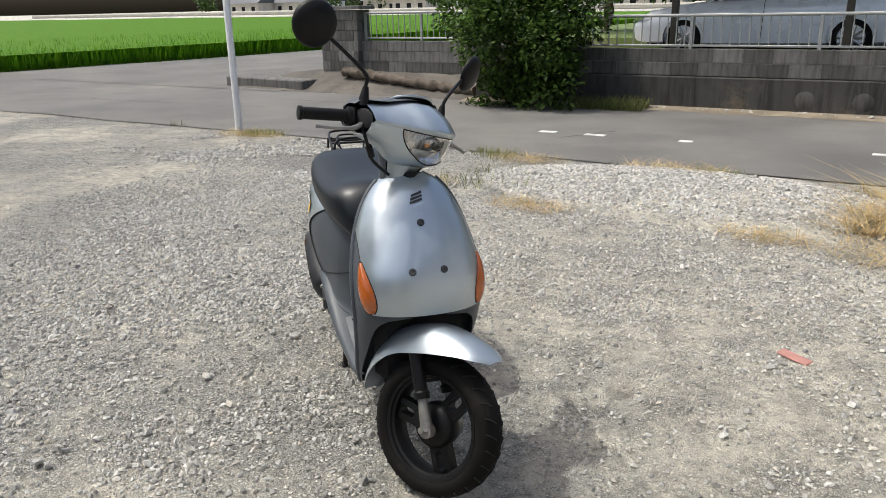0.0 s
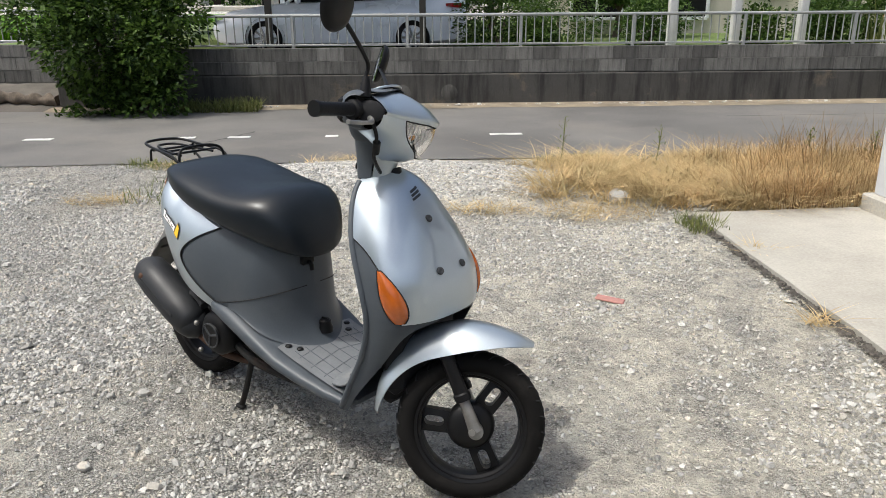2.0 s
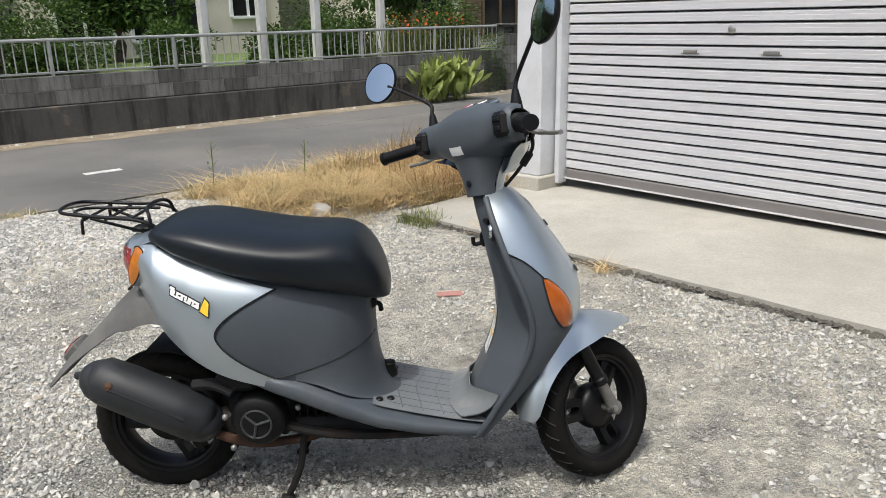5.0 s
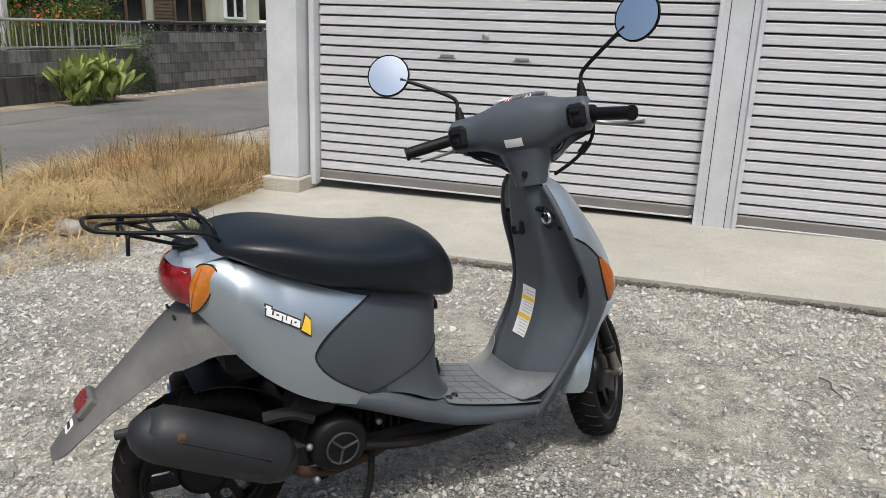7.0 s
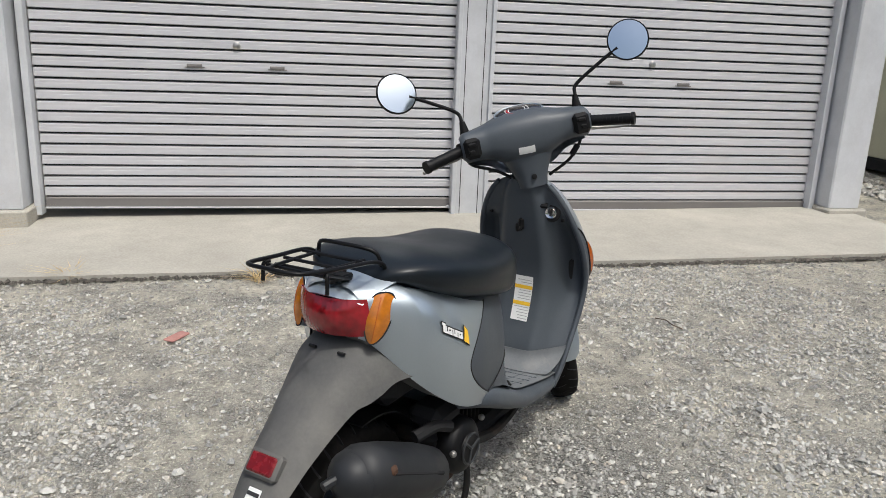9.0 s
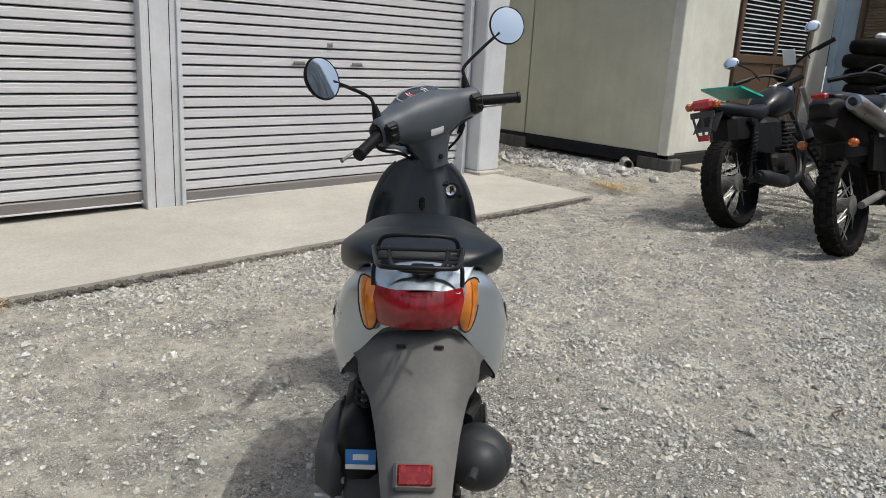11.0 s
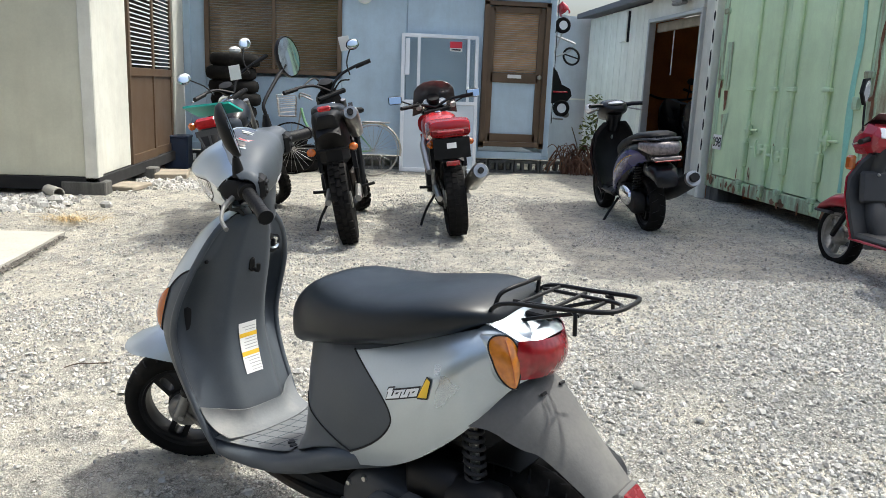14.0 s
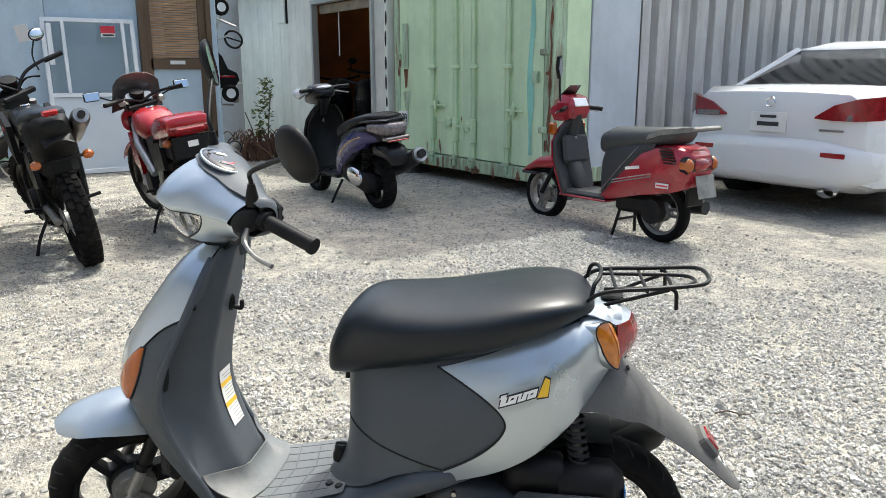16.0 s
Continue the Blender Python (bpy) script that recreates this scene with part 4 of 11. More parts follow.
part("back_wall", Shape().box((6.5, -5.1, 1.45), (0.1, 3.7, 2.5)).box((3.8, -6.98, 1.45), (5.4, 0.08, 2.5)), M_CREAM, hut)
part("roof", Shape().box((3.7, -5.1, 2.75), (5.9, 4.0, 0.1), 0.01), M_CREAML, hut)
part("floor", Shape().box((3.7, -5.1, 0.2), (5.3, 3.5, 0.04)), M_PLY, hut)
for k, yc in enumerate((-4.92, -5.88)):
    d = thing("sliding_door", "", "", Matrix.Translation((1.0 + 0.03 * k, yc, 0.22)))
    d.parent = hut
    tagged(d, "brown aluminium sliding door with a glazed upper half")
    part("frame", Shape().box((0, 0.46, 1.0), (0.035, 0.07, 2.0), 0.004).box((0, -0.46, 1.0), (0.035, 0.07, 2.0), 0.004).box((0, 0, 0.05), (0.035, 0.9, 0.1), 0.004).box((0, 0, 1.96), (0.035, 0.9, 0.08), 0.004).box((0, 0, 0.98), (0.035, 0.9, 0.09), 0.004), M_BROWN, d)
    part("lower_panel", Shape().box((0.005, 0, 0.52), (0.012, 0.86, 0.86)), M_BROWN, d)
    part("pane", Shape().box((0.005, 0, 1.47), (0.008, 0.86, 0.9)), M_HGLASS, d)
    for j in range(18):
        part("blind_slat", Shape().box((-0.004, 0, 1.06 + 0.048 * j), (0.006, 0.8, 0.012)), M_SASH, d)
for x, y in ((1.1, -3.32), (1.06, -4.9), (1.06, -6.6), (3.0, -3.3), (5.0, -3.3)):
    solo("foundation_block", Shape().box((0, 0, 0), (0.4, 0.2, 0.15), 0.012), M_BLOCK, "grey concrete block carrying the cream hut", "block", Matrix.Translation((x, y, lot(x, y) + 0.055)), "foundation blocks")
solo("plank_step", Shape().box((0, 0, 0), (0.35, 0.55, 0.07), 0.01), plain("old_plank", (0.3, 0.26, 0.2), 0.9, vary=0.25), "weathered plank step before the brown doors", "step", Matrix.Translation((0.72, -5.0, lot(0.7, -5) + 0.04)) @ pose(0, 0, 0, 0, 0, 8))
solo("plank_step", Shape().box((0, 0, 0), (0.3, 0.4, 0.05), 0.01), bpy.data.materials["old_plank"], "grey plank lying at the hut corner", "step", Matrix.Translation((0.85, -3.75, lot(0.7, -3.7) + 0.03)) @ pose(0, 0, 0, 0, 0, -12))

# ---- blue site hut ----
bh = thing("blue_hut", "pale blue prefabricated hut raised on concrete blocks", "hut", kind="structure")
yb = -7.05


def blue_panel(x0, x1, z0, z1, label=""):
    part("wall_panel", Shape().box(((x0 + x1) / 2, yb - 0.04, (z0 + z1) / 2), (abs(x1 - x0) - 0.006, 0.08, z1 - z0), 0.004), M_BLUE, bh, label)


blue_panel(0.95, 0.72, 0.27, 2.75)
blue_panel(0.72, -1.14, 0.27, 1.22, "dull blue steel panel")
blue_panel(0.72, -1.14, 2.32, 2.75)
blue_panel(-1.14, -2.05, 0.27, 2.75)
blue_panel(-2.05, -3.14, 0.27, 2.75)
blue_panel(-3.14, -4.08, 2.4, 2.75)
part("corner_post", Shape().box((-4.12, yb - 0.02, 1.5), (0.09, 0.14, 2.55), 0.006), M_BLUE, bh)
part("corner_post", Shape().box((0.96, yb - 0.02, 1.5), (0.09, 0.14, 2.55), 0.006), M_BLUE, bh)
part("base_beam", Shape().box((-1.58, yb - 0.02, 0.23), (5.2, 0.13, 0.1), 0.005), M_BLUE, bh)
part("side_wall", Shape().box((-4.1, yb - 1.2, 1.5), (0.07, 2.2, 2.5)).box((0.94, yb - 1.2, 1.5), (0.07, 2.2, 2.5)).box((-1.6, yb - 2.3, 1.5), (5.1, 0.07, 2.5)), M_BLUE, bh)
part("roof", Shape().box((-1.58, yb - 1.1, 2.82), (5.5, 2.7, 0.1), 0.01), M_BLUE, bh)
win = thing("window", "brown aluminium sliding window with bamboo blinds behind", "", Matrix.Translation((-0.21, yb, 1.26)))
win.parent = bh
part("window_frame", Shape().box((0, 0.012, 0.03), (1.86, 0.1, 0.06), 0.004).box((0, 0.012, 1.06), (1.86, 0.1, 0.06), 0.004).box((-0.9, 0.012, 0.54), (0.06, 0.1, 1.08), 0.004).box((0.9, 0.012, 0.54), (0.06, 0.1, 1.08), 0.004).box((0, 0.012, 0.54), (0.05, 0.08, 1.08), 0.004), M_BROWN, win)
glass_pane = glassy("window_glass", (0.8, 0.82, 0.8), 0.03)
for s in (-1, 1):
    for k in range(30):
        part("blind_slat", Shape().box((s * 0.45, -0.045, 0.075 + 0.0325 * k), (0.86, 0.01, 0.026), 0.003), M_BLIND, win)
    p = part("pane", Shape().box((s * 0.45, 0.0, 0.54), (0.86, 0.006, 0.98)), glass_pane, win)
    p.visible_shadow = False
dr = thing("door_hut", "brown aluminium door, blinds above and a blue panel below", "", Matrix.Translation((-3.61, yb, 0.36)))
dr.parent = bh
part("door_frame", Shape().box((0.44, 0.02, 1.0), (0.07, 0.1, 2.05), 0.004).box((-0.44, 0.02, 1.0), (0.07, 0.1, 2.05), 0.004).box((0, 0.02, 2.0), (0.95, 0.1, 0.06), 0.004).box((0, 0.02, 0.03), (0.95, 0.1, 0.07), 0.004), M_BROWN, dr)
part("door_leaf", Shape().box((0.36, 0.0, 1.0), (0.09, 0.05, 1.9), 0.004).box((-0.36, 0.0, 1.0), (0.09, 0.05, 1.9), 0.004).box((0, 0.0, 0.12), (0.7, 0.05, 0.12), 0.004).box((0, 0.0, 0.98), (0.7, 0.05, 0.14), 0.004).box((0, 0, 1.92), (0.7, 0.05, 0.08), 0.004), M_BROWN, dr)
part("lower_panel", Shape().box((0, -0.012, 0.55), (0.64, 0.02, 0.76)), M_BLUE, dr)
for k in range(27):
    part("blind_slat", Shape().box((0, -0.025, 1.07 + 0.031 * k), (0.64, 0.01, 0.025), 0.003), M_BLIND, dr)
part("letter_plate", Shape().box((0.0, 0.03, 1.0), (0.2, 0.008, 0.05), 0.002), M_WHITES, dr, "white letter plate")
part("door_knob", Shape().lathe([(0, 0.08), (0.028, 0.075), (0.032, 0.06), (0.014, 0.045), (0.03, 0.03), (0.03, 0.025)], 14, pose(-0.36, 0, 1.0)), M_STEEL, dr, "round steel knob")
part("meter", Shape().lathe([(0, 0.1), (0.09, 0.095), (0.11, 0.06), (0.1, 0.0)], 18, pose(-1.45 + 3.61, 0, 2.0)), M_WHITES, dr, "round white electric meter")
for k in range(14):
    x = 0.8 - 0.39 * k
    b = thing("foundation_block", "grey hollow concrete block carrying the blue hut", "block", Matrix.Translation((x, yb - 0.05, lot(x, yb) + 0.095)), "foundation blocks")
    s = Shape().box((0, 0, 0.07), (0.37, 0.15, 0.04), 0.004).box((0, 0, -0.075), (0.37, 0.15, 0.04), 0.004)
    for u in (-0.17, -0.06, 0.06, 0.17):
        s.box((u, 0, 0), (0.03, 0.15, 0.13))
    part("shell", s, M_BLOCK, b, smooth=0)

# white sash leaning on the hut
sash = thing("sash_door", "white aluminium sash door leaning on the blue hut", "door", Matrix.Translation((-2.52, -6.72, -0.02)) @ pose(0, 0, 0, 7.5, 0, 0))
part("frame", Shape().box((-0.52, 0, 0.96), (0.05, 0.04, 1.92), 0.004).box((0.52, 0, 0.96), (0.05, 0.04, 1.92), 0.004).box((0, 0, 1.9), (1.06, 0.04, 0.05), 0.004).box((0, 0, 0.03), (1.06, 0.04, 0.06), 0.004).box((0, 0, 0.98), (1.06, 0.035, 0.05), 0.004), M_SASH, sash)
part("inner_frame", Shape().box((-0.40, 0.005, 1.45), (0.04, 0.035, 0.9), 0.003).box((0.30, 0.005, 1.45), (0.04, 0.035, 0.9), 0.003).box((0.46, 0.02, 1.6), (0.06, 0.03, 0.5), 0.003), M_SASH, sash)
part("lower_panel", Shape().box((0, -0.004, 0.5), (1.0, 0.014, 0.9)), M_SASHP, sash, "pale blue-grey lower panel")
p = part("pane", Shape().box((0, -0.004, 1.45), (1.0, 0.005, 0.9)), glass_pane, sash)
p.visible_shadow = False
part("sticker", Shape().box((-0.22, 0.02, 1.79), (0.17, 0.003, 0.09)), M_REDS, sash, "red sticker")
part("sticker_band", Shape().box((-0.22, 0.02, 1.722), (0.17, 0.003, 0.045)), M_WHITES, sash, "white sticker band")
part("print", Shape().box((-0.22, 0.0222, 1.722), (0.13, 0.002, 0.02)), M_INK, sash)

# ---- white shed with an open doorway ----
shed = thing("shed", "off-white steel shed with an open doorway", "shed", kind="structure")
for k in range(10):
    y = -6.66 - 0.3 * k
    part("wall_panel", Shape().box((-5.42, y, 1.2), (0.07, 0.292, 2.46), 0.008), M_SHED, shed)
part("wall_panel", Shape().box((-5.42, -5.7, 2.32), (0.07, 1.7, 0.26), 0.006), M_SHED, shed)
part("wall_panel", Shape().box((-5.42, -4.62, 1.2), (0.07, 0.3, 2.46), 0.006), M_CREAML, shed, "white painted door jamb")
part("door_frame", Shape().box((-5.39, -6.5, 1.1), (0.1, 0.05, 2.2), 0.006).box((-5.39, -4.79, 1.1), (0.1, 0.05, 2.2), 0.006).box((-5.39, -5.65, 2.17), (0.1, 1.7, 0.05), 0.006), M_ALU, shed, "aluminium door frame")
part("edge_strip", Shape().box((-5.38, -4.4, 1.2), (0.1, 0.07, 2.4), 0.006), M_SHED, shed, "pale edge strip with dark peeled spots")
for k in range(9):
    part("peeled_spot", Shape().ball((-5.328, -4.405 + 0.02 * hsh(k, 4), 0.35 + 0.24 * k + 0.08 * hsh(k, 1)), (0.006, 0.016 + 0.008 * hsh(k, 2), 0.05 + 0.05 * hsh(k, 3)), 10, 6), M_DARK, shed)
part("roof", Shape().prism([(-5.2, 2.45), (-9.0, 2.75), (-9.0, 2.83), (-5.2, 2.53)], -9.75, -4.4, "y"), M_ROOF, shed)
part("inner_wall", Shape().box((-7.6, -7.0, 1.2), (0.06, 5.0, 2.4)), M_PLY, shed, "orange plywood inner wall")
part("inner_wall", Shape().box((-6.5, -8.1, 1.2), (2.2, 0.06, 2.4)).box((-6.5, -4.4, 1.2), (2.2, 0.06, 2.4)), M_PLY, shed)
part("floor", Shape().box((-6.5, -7.0, 0.0), (2.2, 5.2, 0.06)), M_CONC, shed)
part("curtain_rail", Shape().box((-5.47, -5.66, 2.08), (0.05, 1.55, 0.12), 0.01), bpy.data.materials["old_plank"], shed, "rolled wooden blind")
part("lamp", Shape().box((-5.3, -5.3, 2.36), (0.16, 0.34, 0.1), 0.02).box((-5.27, -5.3, 2.29), (0.1, 0.3, 0.05), 0.02), M_STEEL, shed, "grey outdoor lamp")
part("pull_cord", Shape().tube([(-5.5, -5.95, 2.1), (-5.5, -5.95, 1.45)], 0.008, 6), M_WHITES, shed)
vent = thing("wall_panel_box", "narrow pale service panel on the shed wall", "panel")
part("lid", Shape().box((-5.362, -7.57, 2.165), (0.05, 0.3, 0.43), 0.006), M_SHED, vent)
# Shade along the panel's edge, made as a near-black strip.
part("edge", Shape().box((-5.368, -7.405, 2.165), (0.034, 0.014, 0.45), 0.004), M_DARK, vent, "dark strip standing for the panel's shaded edge")
solo("wall_back", Shape().box((-4.9, -9.9, 1.2), (3.0, 0.12, 2.6)), M_BLUEG, "pale grey-blue panel wall between the huts", "wall", kind="structure")
solo("wall_back_rail", Shape().box((-4.9, -9.83, 1.05), (3.0, 0.02, 0.03)), M_SHED, "thin rail along the pale panel wall", "trim", kind="structure")

# ---- stacked shipping containers ----
def container(name, label, z0, paint, worn, side, doors=True):
    c = thing(name, label, "container", Matrix.Translation((-5.39, -2.9, z0)))
    W, H, Ln = 2.80, 2.72, 12.2
    hw = W / 2
    part("corner_post", Shape().box((-0.07, -hw + 0.06, H / 2), (0.15, 0.12, H), 0.008), worn, c, "green corner post")
    part("corner_post", Shape().box((-0.07, hw - 0.06, H / 2), (0.15, 0.12, H), 0.008), worn, c, "rusty corner post")
    part("rust_patch", Shape().add([(0.008, hw - 0.055 + 0.03 * math.sin(k * 1.9) * (k % 3) / 2, 0.3 + 0.12 * k) for k in range(18)] + [(0.008, hw - 0.02 + 0.012 * math.sin(k * 2.7), 0.3 + 0.12 * k) for k in range(18)], [(k, k + 1, k + 19, k + 18) for k in range(17)]), M_RUST, c, "flaking rust streak", smooth=0)
    part("sill", Shape().box((-0.06, 0, 0.06), (0.16, W - 0.02, 0.13), 0.008), worn, c, "rust-stained door sill")
    part("header", Shape().box((-0.06, 0, H - 0.06), (0.16, W - 0.02, 0.12), 0.008), paint, c)
    for s in (-1, 1):
        leaf = thing("door_leaf", "", "")
        leaf.parent = c
        leaf.location = (0, s * (hw - 0.13) / 2, 0)
        lw = hw - 0.135
        # raised sheet with a narrow channel behind each locking rod
        rods = [y - s * (hw - 0.13) / 2 for y in ((-0.56, -0.12) if s < 0 else (0.2, 0.76))]
        prof = [(-lw / 2, 0.0)]
        for y in rods:
            prof += [(y - 0.06, 0.0), (y - 0.035, -0.034), (y + 0.035, -0.034), (y + 0.06, 0.0)]
        prof += [(lw / 2, 0.0), (lw / 2, -0.05), (-lw / 2, -0.05)]
        part("door_sheet", Shape().prism([(v, u) for u, v in prof], 0.14, H - 0.13, "z"), paint, leaf)
        for k, yy in enumerate(rods):
            part("lock_rod", Shape().tube([(0.008, yy, 0.02), (0.008, yy, H - 0.04)], 0.019, 8), paint, leaf, "vertical locking rod")
            part("rod_guide", Shape().box((0.01, yy, 0.42), (0.06, 0.06, 0.26), 0.012), paint, leaf, "sleeve round the rod's foot")
            part("rod_cam", Shape().box((0.03, yy, 0.13), (0.05, 0.09, 0.05), 0.01).box((0.04, yy + 0.02, 0.07), (0.04, 0.05, 0.07), 0.01), worn, leaf, "rusty rod cam")
            for z in (1.08, 2.3):
                part("rod_bracket", Shape().box((0.016, yy, z), (0.045, 0.13, 0.04), 0.008), paint, leaf)
            hy = yy + (0.08 if k == 0 else -0.1) * (1 if s < 0 else -1)
            zz = (0.675 if k == 0 else 0.5) if s < 0 else (0.46 if k == 0 else 0.66)
            hd = -1 if hy < yy else 1
            part("lock_handle", Shape().box((0.035, hy + hd * 0.05, zz), (0.018, 0.26, 0.026), 0.006).box((0.025, hy, zz), (0.04, 0.07, 0.1), 0.012).tube(spline([(0.05, hy + hd * 0.04, zz + 0.09), (0.06, hy + hd * 0.05, zz + 0.02), (0.05, hy + hd * 0.03, zz - 0.08)], 4), 0.011, 6), paint, leaf, "door latch handle")
        for z in (0.5, 1.2, 1.9, 2.45):
            part("hinge", Shape().box((0.012, s * (lw / 2 + 0.02), z), (0.04, 0.11, 0.06), 0.01), worn, leaf)
    # long side along the yard
    n, prof = int((Ln - 1.3) / 0.29), []
    x = -1.12
    for k in range(n):
        prof += [(x, 0.0), (x - 0.12, 0.0), (x - 0.145, -0.085), (x - 0.215, -0.085), (x - 0.24, 0.0)]
        x -= 0.29
    prof = [(u, hw - 0.004 + v) for u, v in prof]
    sh2 = Shape().sheet([[(u, v, 0.12) for u, v in prof], [(u, v, H - 0.1) for u, v in prof]], 0.004)
    part("side_sheet", sh2, side, c, "grey corrugated side sheet", smooth=20)
    part("side_panel", Shape().box((-0.30, hw - 0.03, H / 2), (0.3, 0.05, H - 0.2), 0.006), paint, c)
    part("side_panel", Shape().box((-0.78, hw - 0.012, H / 2), (0.64, 0.03, H - 0.2), 0.006), M_BLUEG, c, "smooth pale blue panel")
    part("bottom_rail", Shape().box((-Ln / 2, hw - 0.03, 0.06), (Ln - 0.1, 0.08, 0.14), 0.006).box((-Ln / 2, -hw + 0.03, 0.06), (Ln - 0.1, 0.08, 0.14), 0.006), worn, c)
    part("top_rail", Shape().box((-Ln / 2, hw - 0.03, H - 0.05), (Ln - 0.1, 0.08, 0.1), 0.006).box((-Ln / 2, -hw + 0.03, H - 0.05), (Ln - 0.1, 0.08, 0.1), 0.006), side, c)
    part("shell", Shape().box((-Ln / 2 - 0.1, -0.02, H / 2 + 0.03), (Ln - 0.3, W - 0.12, H - 0.12)), side, c)
    return c


steps_z = [0.25 + 0.12 * k for k in range(20)]
low = container("shipping_container", "pale green shipping container with shut doors and rust", 0.2, M_GREEN, M_GREEND, M_GREYC)
rr = random.Random(31)
for k in range(34):
    y, z = rr.uniform(-1.33, 1.33), 0.02 + 0.5 * rr.random() ** 3 if k % 4 else rr.uniform(0.1, 2.4)
    if k % 4 == 0:
        y = 1.25 + 0.1 * rr.random() if rr.random() < 0.6 else -1.3 + 0.08 * rr.random()
    w, h = 0.012 + 0.04 * rr.random() ** 2, 0.02 + 0.07 * rr.random() ** 2
    rim = [(0.0105 + 0.02 * (z < 0.13), y + w * rr.uniform(0.5, 1.2) * math.cos(a), z + h * rr.uniform(0.5, 1.2) * math.sin(a)) for a in [2 * math.pi * i / 9 for i in range(9)]]
    part("rust_spot", Shape().add(rim, [tuple(range(9))]), M_RUST, low, "flaking rust spot" if k == 0 else "", smooth=0)
part("data_plate", Shape().box((0.008, -1.14, 1.32), (0.004, 0.13, 0.5)), M_GREEND, low, "faded data plate")
part("rust_run", Shape().add([(0.006, -1.18, 1.06), (0.006, -1.09, 1.06), (0.006, -1.11, 0.86), (0.006, -1.15, 0.84)], [(0, 1, 2, 3)]), M_RUST, low, "rust run below the plate", smooth=0)
part("scar", Shape().add([(0.006, -1.2, 0.8), (0.006, -1.02, 0.82), (0.006, -1.1, 0.55), (0.006, -1.13, 0.52)], [(0, 1, 2, 3)]), M_GREEND, low, smooth=0)
part("paint_streak", Shape().sheet([[(0.004, 1.06 + 0.02 * math.sin(z * 5), z), (0.004, 1.13 + 0.015 * math.sin(z * 9 + 1), z)] for z in steps_z], 0.001), plain("teal_streak", (0.3, 0.62, 0.5), 0.6, vary=0.2, scale=4), low, "bluish run of older paint", smooth=0)
part("hasp", Shape().box((0.02, 1.18, 0.98), (0.03, 0.08, 0.1), 0.004).box((0.035, 1.2, 0.98), (0.02, 0.04, 0.06)), M_GREEND, low, "dark door hasp")
part("number_plate", Shape().box((0.012, -1.2, 0.50), (0.006, 0.2, 0.16)), M_WHITES, low, "white panel with stencilled figures")
for k, ch in enumerate("098"):
    cu = bpy.data.curves.new("figure", "FONT")
    cu.body, cu.size, cu.extrude, cu.align_x = ch, 0.15, 0.001, "CENTER"
    tmp = bpy.data.objects.new("figure", cu)
    me = tmp.to_mesh().copy()
    bpy.data.objects.remove(tmp)
    me.materials.append(M_INK)
    part("figure", me, M_INK, low, m=Matrix.Translation((0.0165, -1.265 + 0.065 * k, 0.45)) @ pose(0, 0, 0, 90, 0, 90), smooth=0)
# Upper container stays out of view; its height casts the yard's wide shade.
container("shipping_container", "grey-green upper container, unseen, added to cast the yard's wide shade", 2.93, M_GREYC, M_GREYC, M_GREYC)
for x, y in ((-5.55, -1.65), (-5.55, -4.15), (-11, -1.65), (-11, -4.15), (-17, -1.65)):
    solo("support_block", Shape().box((0, 0, 0), (0.3, 0.3, 0.2), 0.012), M_BLOCK, "concrete block under the container corner", "block", Matrix.Translation((x, y, 0.105)), "support blocks")


# ---- retaining wall across the lane ----
def block_course(parent, x0, x1, y, z, h, ln, depth=0.15, shift=0.0, mat=None):
    """A course of concrete blocks along x, each its own piece."""
    x, k = x0 - shift, 0
    while x < x1 - 0.03:
        a, b = max(x, x0), min(x + ln, x1)
        if b - a > 0.05:
            w = round(b - a - 0.006, 3)
            key = ("block", w, h, depth)
            if key not in block_meshes:
                block_meshes[key] = Shape().box((0, 0, 0), (w, depth, h - 0.006), 0.004).mesh("block", 0)
                block_meshes[key].materials.append(mat or M_BLOCK)
            part("block", block_meshes[key], M_BLOCK, parent, m=Matrix.Translation(((a + b) / 2, y + 0.004 * (hsh(x, z) - 0.5), z + h / 2)))
        x += ln
        k += 1


block_meshes = {}
wall = thing("wall_retaining", "dark stained concrete retaining wall topped with grey blocks", "wall", kind="structure")
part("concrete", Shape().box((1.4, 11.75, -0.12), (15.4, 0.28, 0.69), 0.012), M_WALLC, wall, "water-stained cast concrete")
part("mortar", Shape().box((1.4, 11.735, 0.42), (15.38, 0.142, 0.37)), M_MORTAR, wall)
for j in range(2):
    block_course(wall, -6.3, 9.05, 11.735, 0.232 + 0.19 * j, 0.19, 0.4, 0.15, 0.2 * j)
for x in (-1.25, -0.55):
    part("patch", Shape().lathe([(0, -0.006), (0.12, -0.004), (0.13, 0.0)], 18, pose(x, 11.612, -0.05)), M_BLOCK, wall, "round cement patch")
part("drain_hole", Shape().lathe([(0.0, 0.02), (0.035, 0.02), (0.045, -0.01), (0.05, 0.0)], 14, pose(6.4, 11.61, 0.06)), M_DARK, wall, "pipe end of a drain")
wl = thing("wall_corner", "grey concrete block wall with a square end pillar", "wall", kind="structure")
part("mortar", Shape().box((-7.9, 12.42, 0.25), (4.1, 0.13, 0.78)).box((-9.65, 12.42, 0.6), (0.86, 0.36, 1.1)), M_MORTAR, wl)
for j in range(4):
    block_course(wl, -9.2, -6.1, 12.42, -0.1 + 0.19 * j, 0.19, 0.4, 0.15, 0.2 * (j % 2))
for j in range(7):
    block_course(wl, -10.1, -9.2, 12.42, -0.1 + 0.19 * j, 0.19, 0.4, 0.40, 0.2 * (j % 2))
part("coping", Shape().box((-9.65, 12.42, 1.27), (1.1, 0.5, 0.07), 0.01), M_BLOCK, wl)
